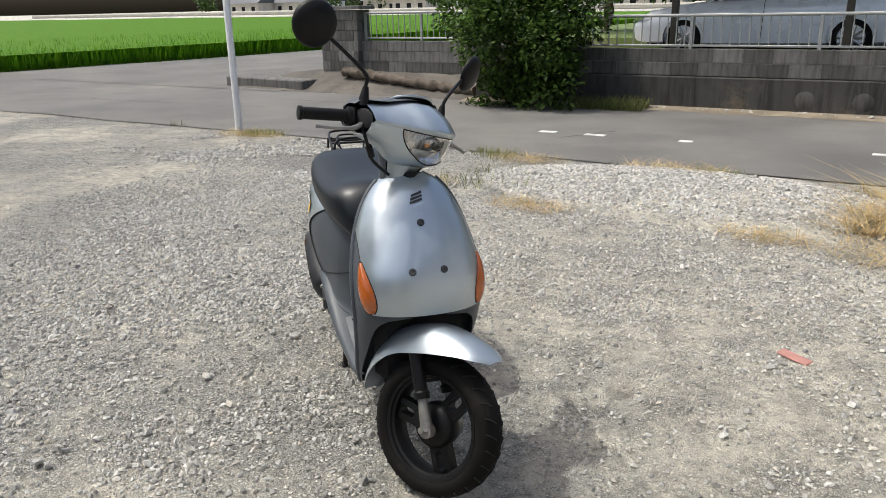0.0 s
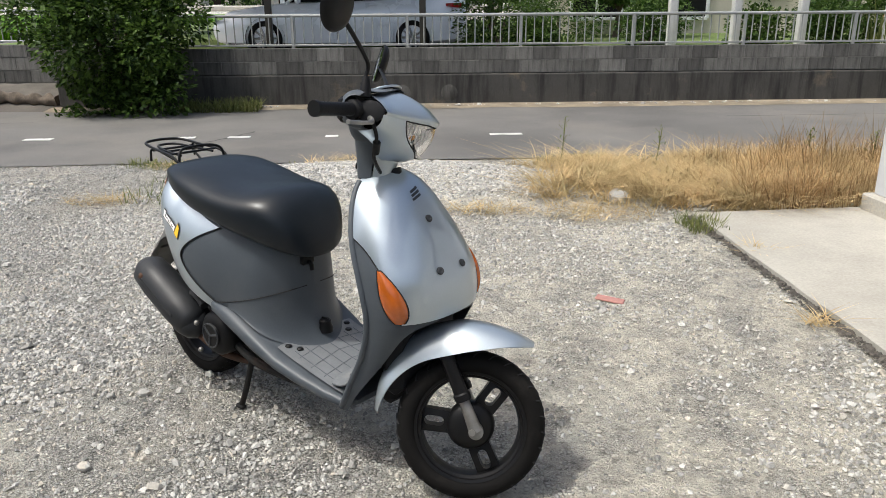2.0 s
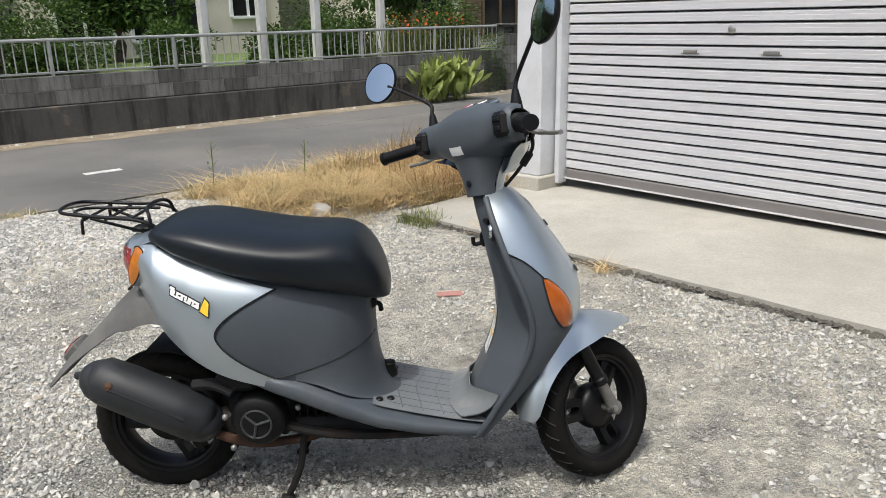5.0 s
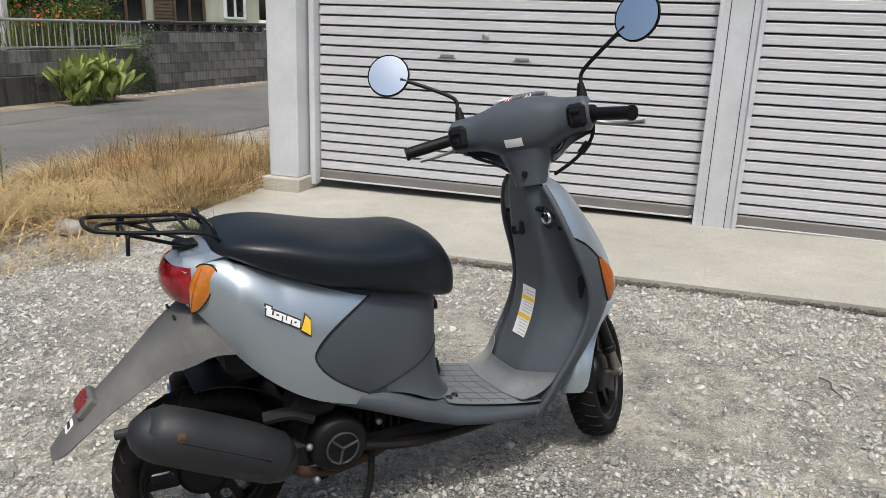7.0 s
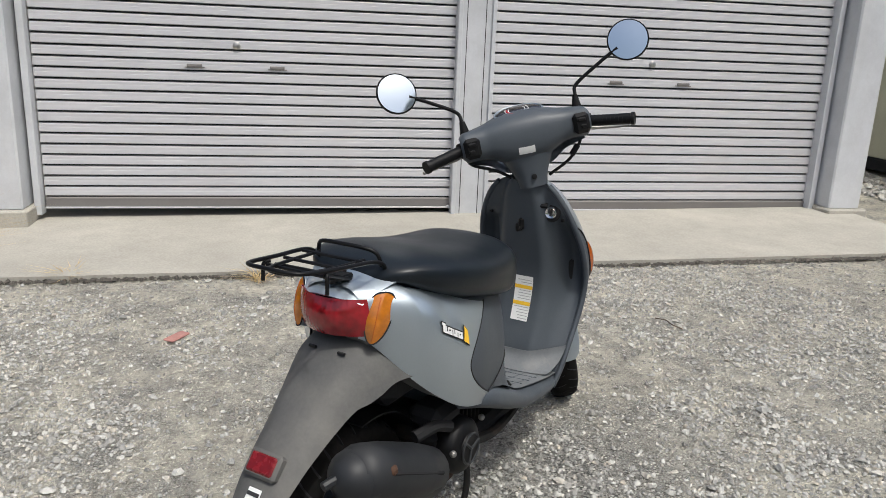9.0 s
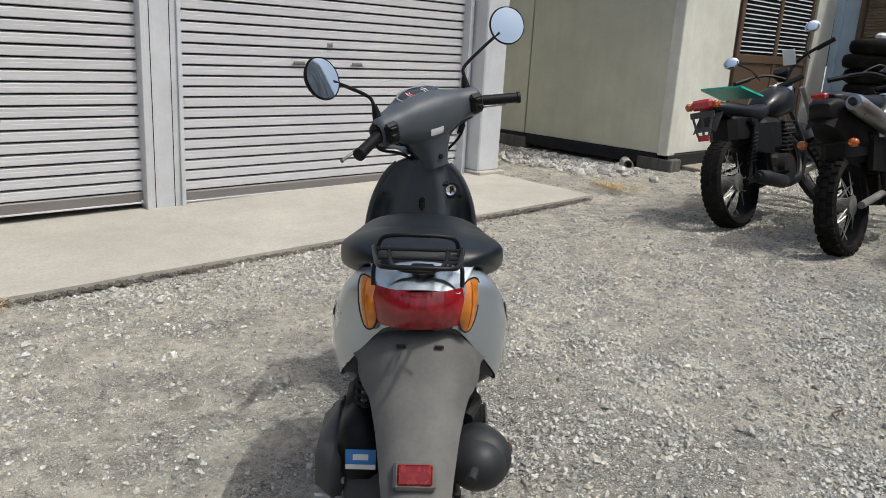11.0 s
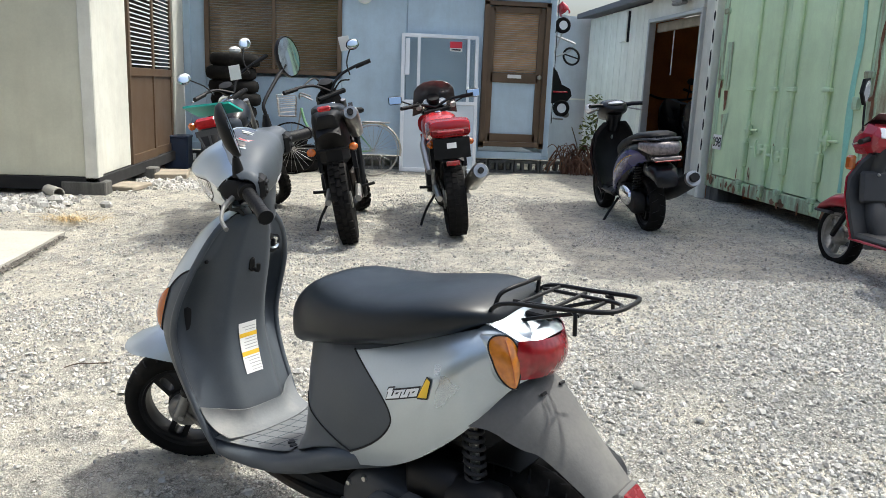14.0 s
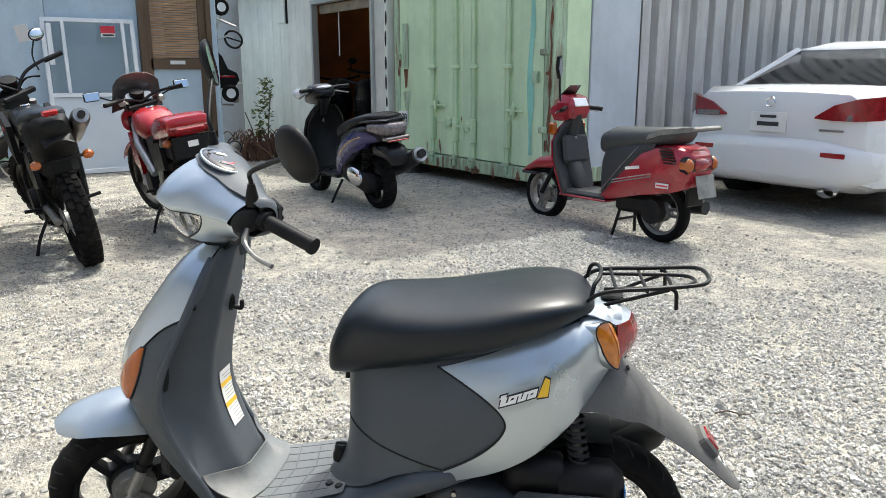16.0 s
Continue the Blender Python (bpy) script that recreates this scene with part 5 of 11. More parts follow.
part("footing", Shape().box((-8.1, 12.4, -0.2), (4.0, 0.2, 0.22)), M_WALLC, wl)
wt = thing("wall_tall", "tall grey block wall with a pierced top course", "wall", kind="structure")
part("mortar", Shape().box((12.5, 11.76, 0.3), (7.0, 0.13, 1.1)), M_MORTAR, wt)
for j in range(6):
    block_course(wt, 9.05, 16.0, 11.75, -0.26 + 0.19 * j, 0.19, 0.4, 0.16, 0.2 * (j % 2))
pierced = Shape().box((0, 0, 0.08), (0.39, 0.15, 0.03), 0.004).box((0, 0, -0.08), (0.39, 0.15, 0.03), 0.004).box((-0.18, 0, 0), (0.03, 0.15, 0.14)).box((0.18, 0, 0), (0.03, 0.15, 0.14))
pierced.tube([(-0.16, 0, -0.06), (0, 0, 0.05), (0.16, 0, -0.06)], 0.02, 6).tube([(-0.16, 0, 0.06), (0, 0, -0.05), (0.16, 0, 0.06)], 0.02, 6)
pm = pierced.mesh("pierced_block", 0)
pm.materials.append(M_BLOCK)
for k in range(17):
    part("pierced_block", pm, M_BLOCK, wt, m=Matrix.Translation((9.25 + 0.4 * k, 11.75, 0.975)))
part("coping", Shape().box((12.5, 11.75, 1.09), (7.0, 0.2, 0.04), 0.008), M_BLOCK, wt)


def railing(x0, x1, y, z0, z1, step, posts):
    f = thing("fence", "aluminium picket fence on a block wall", "fence")
    part("top_rail", Shape().tube([(x0, y, z1), (x1, y, z1)], 0.024, 10), M_RAIL, f)
    part("bottom_rail", Shape().box(((x0 + x1) / 2, y, z0 + 0.03), (x1 - x0, 0.035, 0.03), 0.004), M_RAIL, f)
    me = Shape().box((0, 0, 0), (0.016, 0.016, z1 - z0 - 0.03), 0.003).mesh("picket", 0)
    me.materials.append(M_RAIL)
    n = int((x1 - x0) / step)
    for k in range(n + 1):
        part("picket", me, M_RAIL, f, m=Matrix.Translation((x0 + (x1 - x0) * k / n, y, (z0 + z1) / 2 + 0.01)))
    pmesh = Shape().box((0, 0, 0), (0.045, 0.045, z1 - z0 + 0.06), 0.005).mesh("post", 0)
    pmesh.materials.append(M_RAIL)
    x = x0
    while x <= x1 + 0.01:
        part("post", pmesh, M_RAIL, f, m=Matrix.Translation((x, y, (z0 + z1) / 2 - 0.03)))
        x += posts
    return f


railing(-6.2, 8.9, 11.72, 0.62, 1.066, 0.125, 1.68)
railing(-9.15, -6.6, 12.42, 0.68, 1.16, 0.125, 1.27)

# ---- raised garden, carport, cars' parking level ----
pit = lambda x, y: -6.52 < x < 2.12 and 12.55 < y < 17.15
garden = Shape().sheet([[(x, max(y, 12.62) if x < -6.32 else y, 0.1 if pit(x, y) else 0.51) for x in (-9.2, -6.55, -6.5, -6.3, -3, 0, 2.1, 2.15, 6, 9, 16, 30)] for y in (11.85, 12.54, 12.56, 14, 17.14, 17.16, 22, 34)])
solo("ground_garden", garden, M_LAWN, "raised garden of rough grass and bare soil behind the wall", "ground", kind="structure", smooth=60, fix=False)
drive = Shape().box((-2.2, 14.85, 0.03), (8.5, 4.5, 0.47))
solo("pavement_parking", drive, M_CONC, "pale concrete parking space behind the retaining wall", "pavement", kind="structure")
cp = thing("carport", "carport on dark brown posts above a parked car", "carport", kind="structure")
for x, y in ((-3.33, 12.6), (-0.92, 12.6), (-5.7, 12.6), (-3.33, 18.0), (-0.92, 18.0)):
    part("post", Shape().box((x, y, 1.65), (0.1, 0.1, 3.0), 0.008), M_DPOST, cp)
part("roof", Shape().prism([(12.3, 3.1), (18.4, 3.25), (18.4, 3.3), (12.3, 3.16)], -6.2, -0.4, "x"), M_DPOST, cp)
for k, x in enumerate((2.95, 3.95, 5.0, 6.4)):
    solo("garden_post", Shape().box((0, 0, 1.1), (0.13, 0.13, 2.3), 0.012), M_GREYC, "grey square garden post behind the fence", "post", Matrix.Translation((x, 12.25, 0.45)), "garden posts")


def house(name, label, x0, x1, y0, y1, z0, h, wins, mat):
    hs = thing(name, label, "house")
    part("wall", Shape().box(((x0 + x1) / 2, (y0 + y1) / 2, z0 + h / 2), (x1 - x0, y1 - y0, h), 0.01), mat, hs)
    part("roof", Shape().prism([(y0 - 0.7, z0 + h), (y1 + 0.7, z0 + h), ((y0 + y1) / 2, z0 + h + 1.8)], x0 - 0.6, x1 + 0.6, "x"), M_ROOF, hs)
    for wx, wz, ww, wh, kind in wins:
        w = thing("window", "", "", Matrix.Translation((wx, y0, z0 + wz)))
        w.parent = hs
        part("window_frame", Shape().box((-ww / 2, -0.03, wh / 2), (0.07, 0.1, wh), 0.004).box((ww / 2, -0.03, wh / 2), (0.07, 0.1, wh), 0.004).box((0, -0.03, 0), (ww, 0.12, 0.07), 0.004).box((0, -0.03, wh), (ww, 0.12, 0.07), 0.004).box((0, -0.03, wh / 2), (0.06, 0.08, wh), 0.004), M_SASH if kind else M_BROWN, w)
        part("pane", Shape().box((0, -0.01, wh / 2), (ww, 0.02, wh)), M_HGLASS, w)
        if not kind:
            for j in range(int(wh / 0.09)):
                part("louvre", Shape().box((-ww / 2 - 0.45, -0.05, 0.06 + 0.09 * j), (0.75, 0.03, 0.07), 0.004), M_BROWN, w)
    return hs


house("house", "beige plastered house with sliding windows behind a garden", 2.2, 8.0, 18.5, 25, 0.45, 5.2, [(3.2, 0.4, 1.2, 2.0, 1), (5.0, 0.4, 1.6, 2.0, 1), (7.1, 0.9, 0.9, 1.2, 1)], M_WHITEW)
house("house", "white house with brown louvred shutters behind a block wall", 9.5, 19.0, 15.5, 22, 0.0, 5.6, [(10.6, 0.75, 1.0, 1.7, 0), (12.9, 0.75, 1.3, 1.7, 0), (15.4, 0.75, 1.3, 1.7, 0), (17.6, 1.2, 1.0, 1.0, 1)], M_WHITEW)

# white marker pole
pole = thing("marker_pole", "slim white painted pole standing at the lane's edge", "pole", Matrix.Translation((-7.02, 6.92, lot(-7, 6.92))))
part("shaft", Shape().cyl((0, 0, -0.05), (0.0, 0, 3.4), 0.042, 0.042, 14), M_WPOLE, pole)
part("cap", Shape().lathe([(0.043, 0), (0.035, 0.02), (0, 0.03)], 14, pose(0, 0, 3.4, 90)), M_WPOLE, pole)

# bank with log and culvert slab
bank = Shape().sheet([[(x, y, lot(x, y) - 0.02 + 0.33 * smooth01(11.35, 12.35, y) * smooth01(-5.4, -6.6, x) * smooth01(-12.5, -10.4, x) + 0.03 * noise.noise((x * 2, y * 2, 1)) + 0.03 * smooth01(11.3, 11.45, y)) for x in [-12.6 + 0.2 * i for i in range(46)]] for y in [11.3 + 0.1 * j for j in range(13)]])
solo("ground_bank", bank, M_SOIL, "bare earth bank at the foot of the block wall", "ground", kind="structure", smooth=60, fix=False)
pts = spline([(-9.4, 12.0, 0.11), (-8.9, 11.95, 0.08), (-8.3, 11.85, 0.02), (-7.2, 11.75, -0.06), (-6.35, 11.68, -0.12)], 14)
sh = Shape().tube(pts, [0.085 + 0.018 * math.sin(k * 1.7) for k in range(len(pts))], 12)
sh.v = [(x + 0.03 * noise.noise((x * 9, y * 9, z * 9)), y + 0.035 * noise.noise((x * 11, y * 9, z * 9 + 3)), z + 0.04 * noise.noise((x * 9, y * 11, z * 11 + 6))) for x, y, z in sh.v]
solo("log", sh, M_LOG, "long rotten grey log lying on the earth bank", "log", smooth=60)
solo("culvert_slab", Shape().box((0, 0, 0), (2.3, 1.5, 0.24), 0.02), M_BLOCK, "low weathered concrete culvert slab beside the lane", "slab", Matrix.Translation((-11.1, 12.35, -0.16)) @ pose(0, 0, 0, 0, 0, -6))
dirt = Shape().sheet([[(x, y, lot(-9, y) + 0.016 + 0.03 * smooth01(11.3, 11.5, y)) for x, y in [(-6.4 + 0.1 * i, y0 + (0.11 * noise.noise((i * 0.11, 3.3, 8)) + 0.05 * noise.noise((i * 0.45, 1.3, 2))) * k) for i in range(224)]] for y0, k in ((11.22, 1.0), (11.4, 0.4), (11.62, 0.0))])
solo("ground_verge", dirt, plain("sandy_verge", (0.27, 0.225, 0.16), 0.95, vary=0.35, scale=3, fine=70, bumpy=0.6, dirt=(0.13, 0.1, 0.07), dirt_amt=0.6), "narrow strip of dirt between lane and wall", "ground", kind="structure", smooth=60, fix=False)
rr = random.Random(77)
spots = [(-6 + 20 * rr.random(), 11.4 + 0.15 * rr.random(), -0.21) for _ in range(500)]
me = stone_cloud(spots, [0.008 + 0.03 * rr.random() ** 4 for _ in spots], seed=4)
tagged(part("verge_stones", me, M_CRUSHED, smooth=0), "small stones and litter along the wall's foot", "gravel", kind="stuff")

# ---- planting ----
def bush(name, label, balls, n, size, mat, seed, stems, long=1.6):
    b = thing(name, label, "bush" if name != "tree" else "tree")
    c0 = balls[0][0]
    tr = Shape()
    for s in stems:
        tr.tube(spline(s, 4), [0.05 * (1 - 0.6 * k / (4 * (len(s) - 1))) for k in range(4 * (len(s) - 1) + 1)], 6)
    part("trunk", tr, M_BARK, b)
    part("crown", leaf_cloud(clump_spots(n, balls, seed), size, seed, 0.2, long), mat, b, smooth=0, fix=False)
    return b


rr = random.Random(9)
balls = [((-5.2, 11.05, 0.75), (0.95, 0.6, 0.9))]
for k in range(26):
    balls.append(((-5.2 + rr.gauss(0, 0.58), 10.95 + rr.gauss(0, 0.22), 0.72 + rr.gauss(0, 0.52)), (0.32 + 0.2 * rr.random(), 0.3 + 0.15 * rr.random(), 0.26 + 0.2 * rr.random())))
bush("bush", "large dark green bush growing over the block wall", balls, 17000, 0.05, M_BUSH, 51, [[(-5.0, 11.1, -0.25), (-5.2, 11.1, 0.4), (-5.6, 11.0, 1.0)], [(-4.95, 11.1, -0.25), (-4.8, 11.05, 0.5), (-4.4, 11.0, 1.0)], [(-5.0, 11.15, -0.25), (-5.0, 11.1, 0.7), (-5.1, 11.0, 1.4)]])
for k, (x, y, z, r, h) in enumerate(((0.5, 14.5, 0.9, 0.8, 0.55), (1.7, 15.5, 1.0, 0.9, 0.7), (-0.1, 16.8, 1.3, 1.1, 1.0), (3.0, 13.6, 0.8, 0.5, 0.45), (4.8, 13.4, 0.75, 0.5, 0.4), (5.8, 13.0, 0.85, 0.55, 0.5), (7.0, 13.2, 0.8, 0.6, 0.5), (8.2, 12.6, 0.95, 0.7, 0.65), (1.0, 13.2, 0.65, 0.35, 0.3), (-6.8, 14.2, 0.9, 0.9, 0.7), (7.6, 16.0, 1.2, 0.9, 0.9))):
    rr = random.Random(60 + k)
    balls = [((x, y, z), (r, r * 0.8, h))] + [((x + rr.gauss(0, r * 0.5), y + rr.gauss(0, r * 0.4), z + rr.gauss(0, h * 0.4)), (r * 0.45, r * 0.45, h * 0.45)) for _ in range(7)]
    bush("shrub", "leafy green garden shrub behind the fence", balls, 3600, 0.04, M_TREE if k % 2 else M_BUSH, 70 + k, [[(x, y, 0.45), (x + 0.1, y, z)], [(x, y, 0.45), (x - 0.2, y + 0.1, z)]])
for k, (x, y, h, r) in enumerate(((-1.2, 20.5, 4.2, 2.0), (1.0, 21.5, 4.5, 2.1), (-4.2, 22.0, 4.5, 2.2), (-7.5, 21, 4.0, 2.0), (3.2, 16.8, 3.0, 1.0), (8.6, 14.2, 3.4, 1.1))):
    rr = random.Random(90 + k)
    balls = [((x + rr.gauss(0, r * 0.5), y + rr.gauss(0, r * 0.5), 0.5 + h * (0.35 + 0.55 * rr.random())), (r * 0.45, r * 0.45, r * 0.4)) for _ in range(16)]
    limbs = [[(x, y, 0.4), (x + 0.1, y, h * 0.35), (b[0][0], b[0][1], b[0][2])] for b in balls[:6]]
    bush("tree", "broad-leaved green tree in the garden", balls, 7000, 0.09, M_TREE, 95 + k, limbs)


def big_leaf(ln, w, curl, seed):
    """One broad arching leaf with a midrib fold."""
    rows = []
    for i in range(9):
        t = i / 8
        ww = w * math.sin(math.pi * min(0.985, 0.05 + 0.94 * t**1.1)) ** 1.15
        x, z = ln * (t - curl * 0.35 * t * t), ln * 0.75 * (t - curl * t * t)
        rows.append([(x, s * ww, z - 0.25 * abs(s) * ww + 0.02 * s * math.sin(5 * t + seed)) for s in (-1, -0.5, 0, 0.5, 1)])
    return Shape().sheet(rows)


can = thing("canna_plant", "broad-leaved yellow-green plant at the wall's foot", "plant", Matrix.Translation((7.0, 11.15, -0.24)))
rr = random.Random(33)
for k in range(125):
    a, z = rr.random() * 6.283, 0.02 + 0.42 * rr.random()
    ln = 0.36 + 0.24 * rr.random()
    m = Matrix.Translation((max(-0.5, min(0.5, rr.gauss(0, 0.34))), rr.gauss(0, 0.12), z)) @ pose(0, 0, 0, 0, -52 + 42 * rr.random(), math.degrees(a))
    part("leaf", big_leaf(ln, 0.062 + 0.03 * rr.random(), 0.2 + 0.5 * rr.random(), k), M_CANNA, can, smooth=80, fix=False, m=m)
for x in (-0.45, -0.3, 0.0, 0.25, 0.45):
    part("stalk", Shape().tube([(x, 0, 0), (x * 1.1, 0.02, 0.5)], 0.018, 6), M_WEED, can)
rr = random.Random(35)
fl = [((6.3 + 2.2 * rr.random(), 11.95 + 0.5 * rr.random(), 0.95 + 0.4 * rr.random()), (rr.gauss(0, 1), rr.gauss(0, 1), 0.6)) for _ in range(110)]
solo("flowers", leaf_cloud(fl, 0.045, 5, 0.0), M_FLOWER, "orange-red flowers rising behind the fence", "flowers", kind="stuff", smooth=0, fix=False)
tuft("flower_stalks", 700, 6.2, 8.7, 11.95, 12.5, 0.75, 0.02, M_WEED, "green flower stalks behind the fence", 57, lambda x, y: 1.0, 0.3, 0.3, lambda x, y: 0.5)
iv = [((8.3 + 0.7 * rr.random(), 11.57 - 0.05 * rr.random(), -0.2 + 1.15 * rr.random() ** 0.8), (0, -1, 0.1)) for _ in range(900)]
solo("ivy", leaf_cloud(iv, 0.03, 6, 0.4, 1.2), M_TREE, "ivy hanging down the block wall", "ivy", kind="stuff", smooth=0, fix=False)

# ---- rice field and distance ----
field = solo("field_rice", Shape().sheet([[(a - 150 + 150 * i / 30, y, 0.2 + 0.06 * noise.noise((i * 3.1, y * 0.7, 2))) for i in range(31)] for a, y in [(-21.6 + 0.16 * (y - 13), y) for y in [5 + 3.2 * j for j in range(26)]]]), M_RICE, "wide bright green rice field", "field", kind="structure", smooth=60, fix=False)
rr = random.Random(81)
pts = []
for k in range(26000):
    y = 4 + 60 * rr.random() ** 1.3
    x = -21.6 + 0.16 * (y - 13) - 12 * rr.random() ** 2.6
    pts.append((x + 0.1, y, -0.26))
solo("rice_plants", blades(pts, 0.62, 0.03, 82, 0.35, 0.4), M_RICE, "standing rice plants along the field edge", "rice", kind="stuff", smooth=0, fix=False)
solo("ground_embankment", Shape().box((-110, 160, 0.2), (300, 3, 1.2), 0.3, pose(0, 0, 0, 0, 0, 0)), M_CONC, "pale far road embankment beyond the rice field", "ground", kind="structure")
rr = random.Random(83)
for k in range(16):
    x, y = -190 + 13.5 * k + 4 * rr.random(), 175 + 25 * rr.random()
    w = 8 + 6 * rr.random()
    hs = thing("house", "small distant house beyond the rice field", "house", Matrix.Translation((x, y, -0.3)), "distant houses")
    part("wall", Shape().box((0, 0, 1.6), (w, 7, 3.4)), M_WHITEW if k % 3 else M_BLUEG, hs)
    part("roof", Shape().prism([(-4.4, 3.2), (4.4, 3.2), (0, 5.4)], -w / 2 - 0.5, w / 2 + 0.5, "x"), M_ROOF, hs)
    for j in range(3):
        part("window", Shape().box((-w / 3 + j * w / 3, -3.52, 1.6), (1.4, 0.08, 1.3)), M_HGLASS, hs)
for k in range(22):
    x, y = -200 + 10.5 * k + 5 * rr.random(), 165 + 45 * rr.random()
    balls = [((x + rr.gauss(0, 2.2), y, 1.5 + 3.5 * rr.random()), (2.0, 2.0, 1.6)) for _ in range(6)]
    bush("tree", "distant dark green tree beyond the rice field", balls, 420, 0.6, M_TREE, 300 + k, [[(x, y, -0.3), (x, y, 3)]])

# ---- the silver scooter ----
M_SILV = plain("silver_blue_paint", (0.44, 0.5, 0.545), 0.34, 0.72, vary=0.05, scale=3, fine=220, bumpy=0.015, coat=0.9, dirt=(0.42, 0.41, 0.38), dirt_amt=0.22)
M_GREYP = plain("dark_grey_plastic", (0.068, 0.079, 0.092), 0.44, spec=0.3, vary=0.1, scale=5, fine=200, bumpy=0.06, dirt=(0.115, 0.12, 0.122), dirt_amt=0.4)
M_MAT = plain("footboard_plastic", (0.15, 0.16, 0.168), 0.7, vary=0.15, scale=9, fine=160, bumpy=0.15, dirt=(0.33, 0.315, 0.285), dirt_amt=0.65)
M_GUARD = plain("dusty_mudguard", (0.09, 0.089, 0.086), 0.7, vary=0.2, scale=7, fine=120, bumpy=0.1, dirt=(0.21, 0.2, 0.175), dirt_amt=0.5)
M_MUFF = plain("black_heat_shield", (0.02, 0.0215, 0.024), 0.5, 0.0, spec=0.35, vary=0.15, scale=9, dirt=(0.055, 0.054, 0.053), dirt_amt=0.35)
M_ENG = plain("grimy_engine", (0.014, 0.0135, 0.013), 0.65, 0.2, vary=0.4, scale=18, bumpy=0.25, dirt=(0.055, 0.032, 0.02), dirt_amt=0.5, spec=0.3)
M_CVT = plain("grey_gear_cover", (0.052, 0.055, 0.06), 0.5, 0.0, spec=0.35, vary=0.15, scale=9, dirt=(0.1, 0.1, 0.098), dirt_amt=0.45)
M_OLDPIPE = plain("rusty_pipe", (0.07, 0.035, 0.02), 0.8, 0.2, vary=0.5, scale=22, bumpy=0.2, dirt=(0.16, 0.07, 0.035), dirt_amt=0.6)
M_TAILR = plain("deep_red_lens", (0.27, 0.006, 0.012), 0.16, vary=0.25, scale=30, coat=0.6, bumpy=0)
M_REDR = plain("dark_red_reflector", (0.17, 0.004, 0.006), 0.25, vary=0.2, scale=60, bumpy=0)
M_PRINT = plain("grey_print", (0.42, 0.42, 0.41), 0.6, vary=0.1)
M_SEAM = plain("panel_gap", (0.008, 0.008, 0.009), 0.8, vary=0.1)

STEER = Matrix.Translation((1.15, 0, 0.2)) @ Matrix.Rotation(radians(39), 4, Vector((-math.sin(radians(22)), 0, math.cos(radians(22))))) @ Matrix.Translation((-1.15, 0, -0.2))
scooter = thing("scooter", "silver-blue motor scooter with black seat and rear rack, parked on gravel", "scooter", LEVEL @ pose(-1.8024, 2.5543, 0, 0, 0, -42))

# rear body: half-width over length and height
W_TAB = [(-0.12, 0.045), (-0.095, 0.077), (-0.07, 0.106), (-0.05, 0.13), (-0.02, 0.165), (0.0, 0.185), (0.04, 0.21), (0.08, 0.226), (0.15, 0.236), (0.25, 0.230), (0.35, 0.206), (0.44, 0.176), (0.475, 0.152), (0.504, 0.122), (0.522, 0.092), (0.532, 0.062), (0.5365, 0.03), (0.5385, 0.0)]
TOP_TAB = [(-0.12, 0.752), (-0.09, 0.762), (0.0, 0.772), (0.1, 0.76), (0.2, 0.735), (0.3, 0.72), (0.4, 0.715), (0.6, 0.71)]
BOT_TAB = [(-0.12, 0.655), (-0.08, 0.638), (0.0, 0.533), (0.08, 0.462), (0.16, 0.415), (0.27, 0.375), (0.4, 0.32), (0.5, 0.275), (0.6, 0.26)]
SEAT_LINE = [(-0.12, 0.765), (-0.03, 0.758), (0.05, 0.732), (0.12, 0.705), (0.2, 0.672), (0.3, 0.638), (0.4, 0.61), (0.5, 0.588), (0.57, 0.58)]


def body_y(x, z):
    zt, zb = lerp(TOP_TAB, x), lerp(BOT_TAB, x)
    s = min(1.0, max(0.0, (z - zb) / (zt - zb)))
    return lerp(W_TAB, x) * (1 - s ** (2.3 + 2.4 * smooth01(0.1, -0.05, x))) ** (1 / 2.4) * (1 - 0.20 * (1 - s) ** 2)


def side_strip(xs, lo, hi, n, side, grow=0.0, thick=0.004):
    rows = []
    for x in xs:
        row = []
        for k in range(n + 1):
            z = lo(x) + (hi(x) - lo(x)) * k / n
            row.append((x, side * (body_y(x, z) + grow), z))
        rows.append(row)
    return Shape().sheet(rows)


def seam_up(x):
    u = max(0.0, min(1.0, (x - 0.15) / 0.158))
    return 0.533 + 0.107 * u**0.55


def seam_lo(x):
    u = max(0.0, min(1.0, (x - 0.15) / 0.135))
    return 0.533 - 0.128 * u**0.6


def steps(a, b, n, ease=1.0):
    return [a + (b - a) * (k / n) ** ease for k in range(n + 1)]


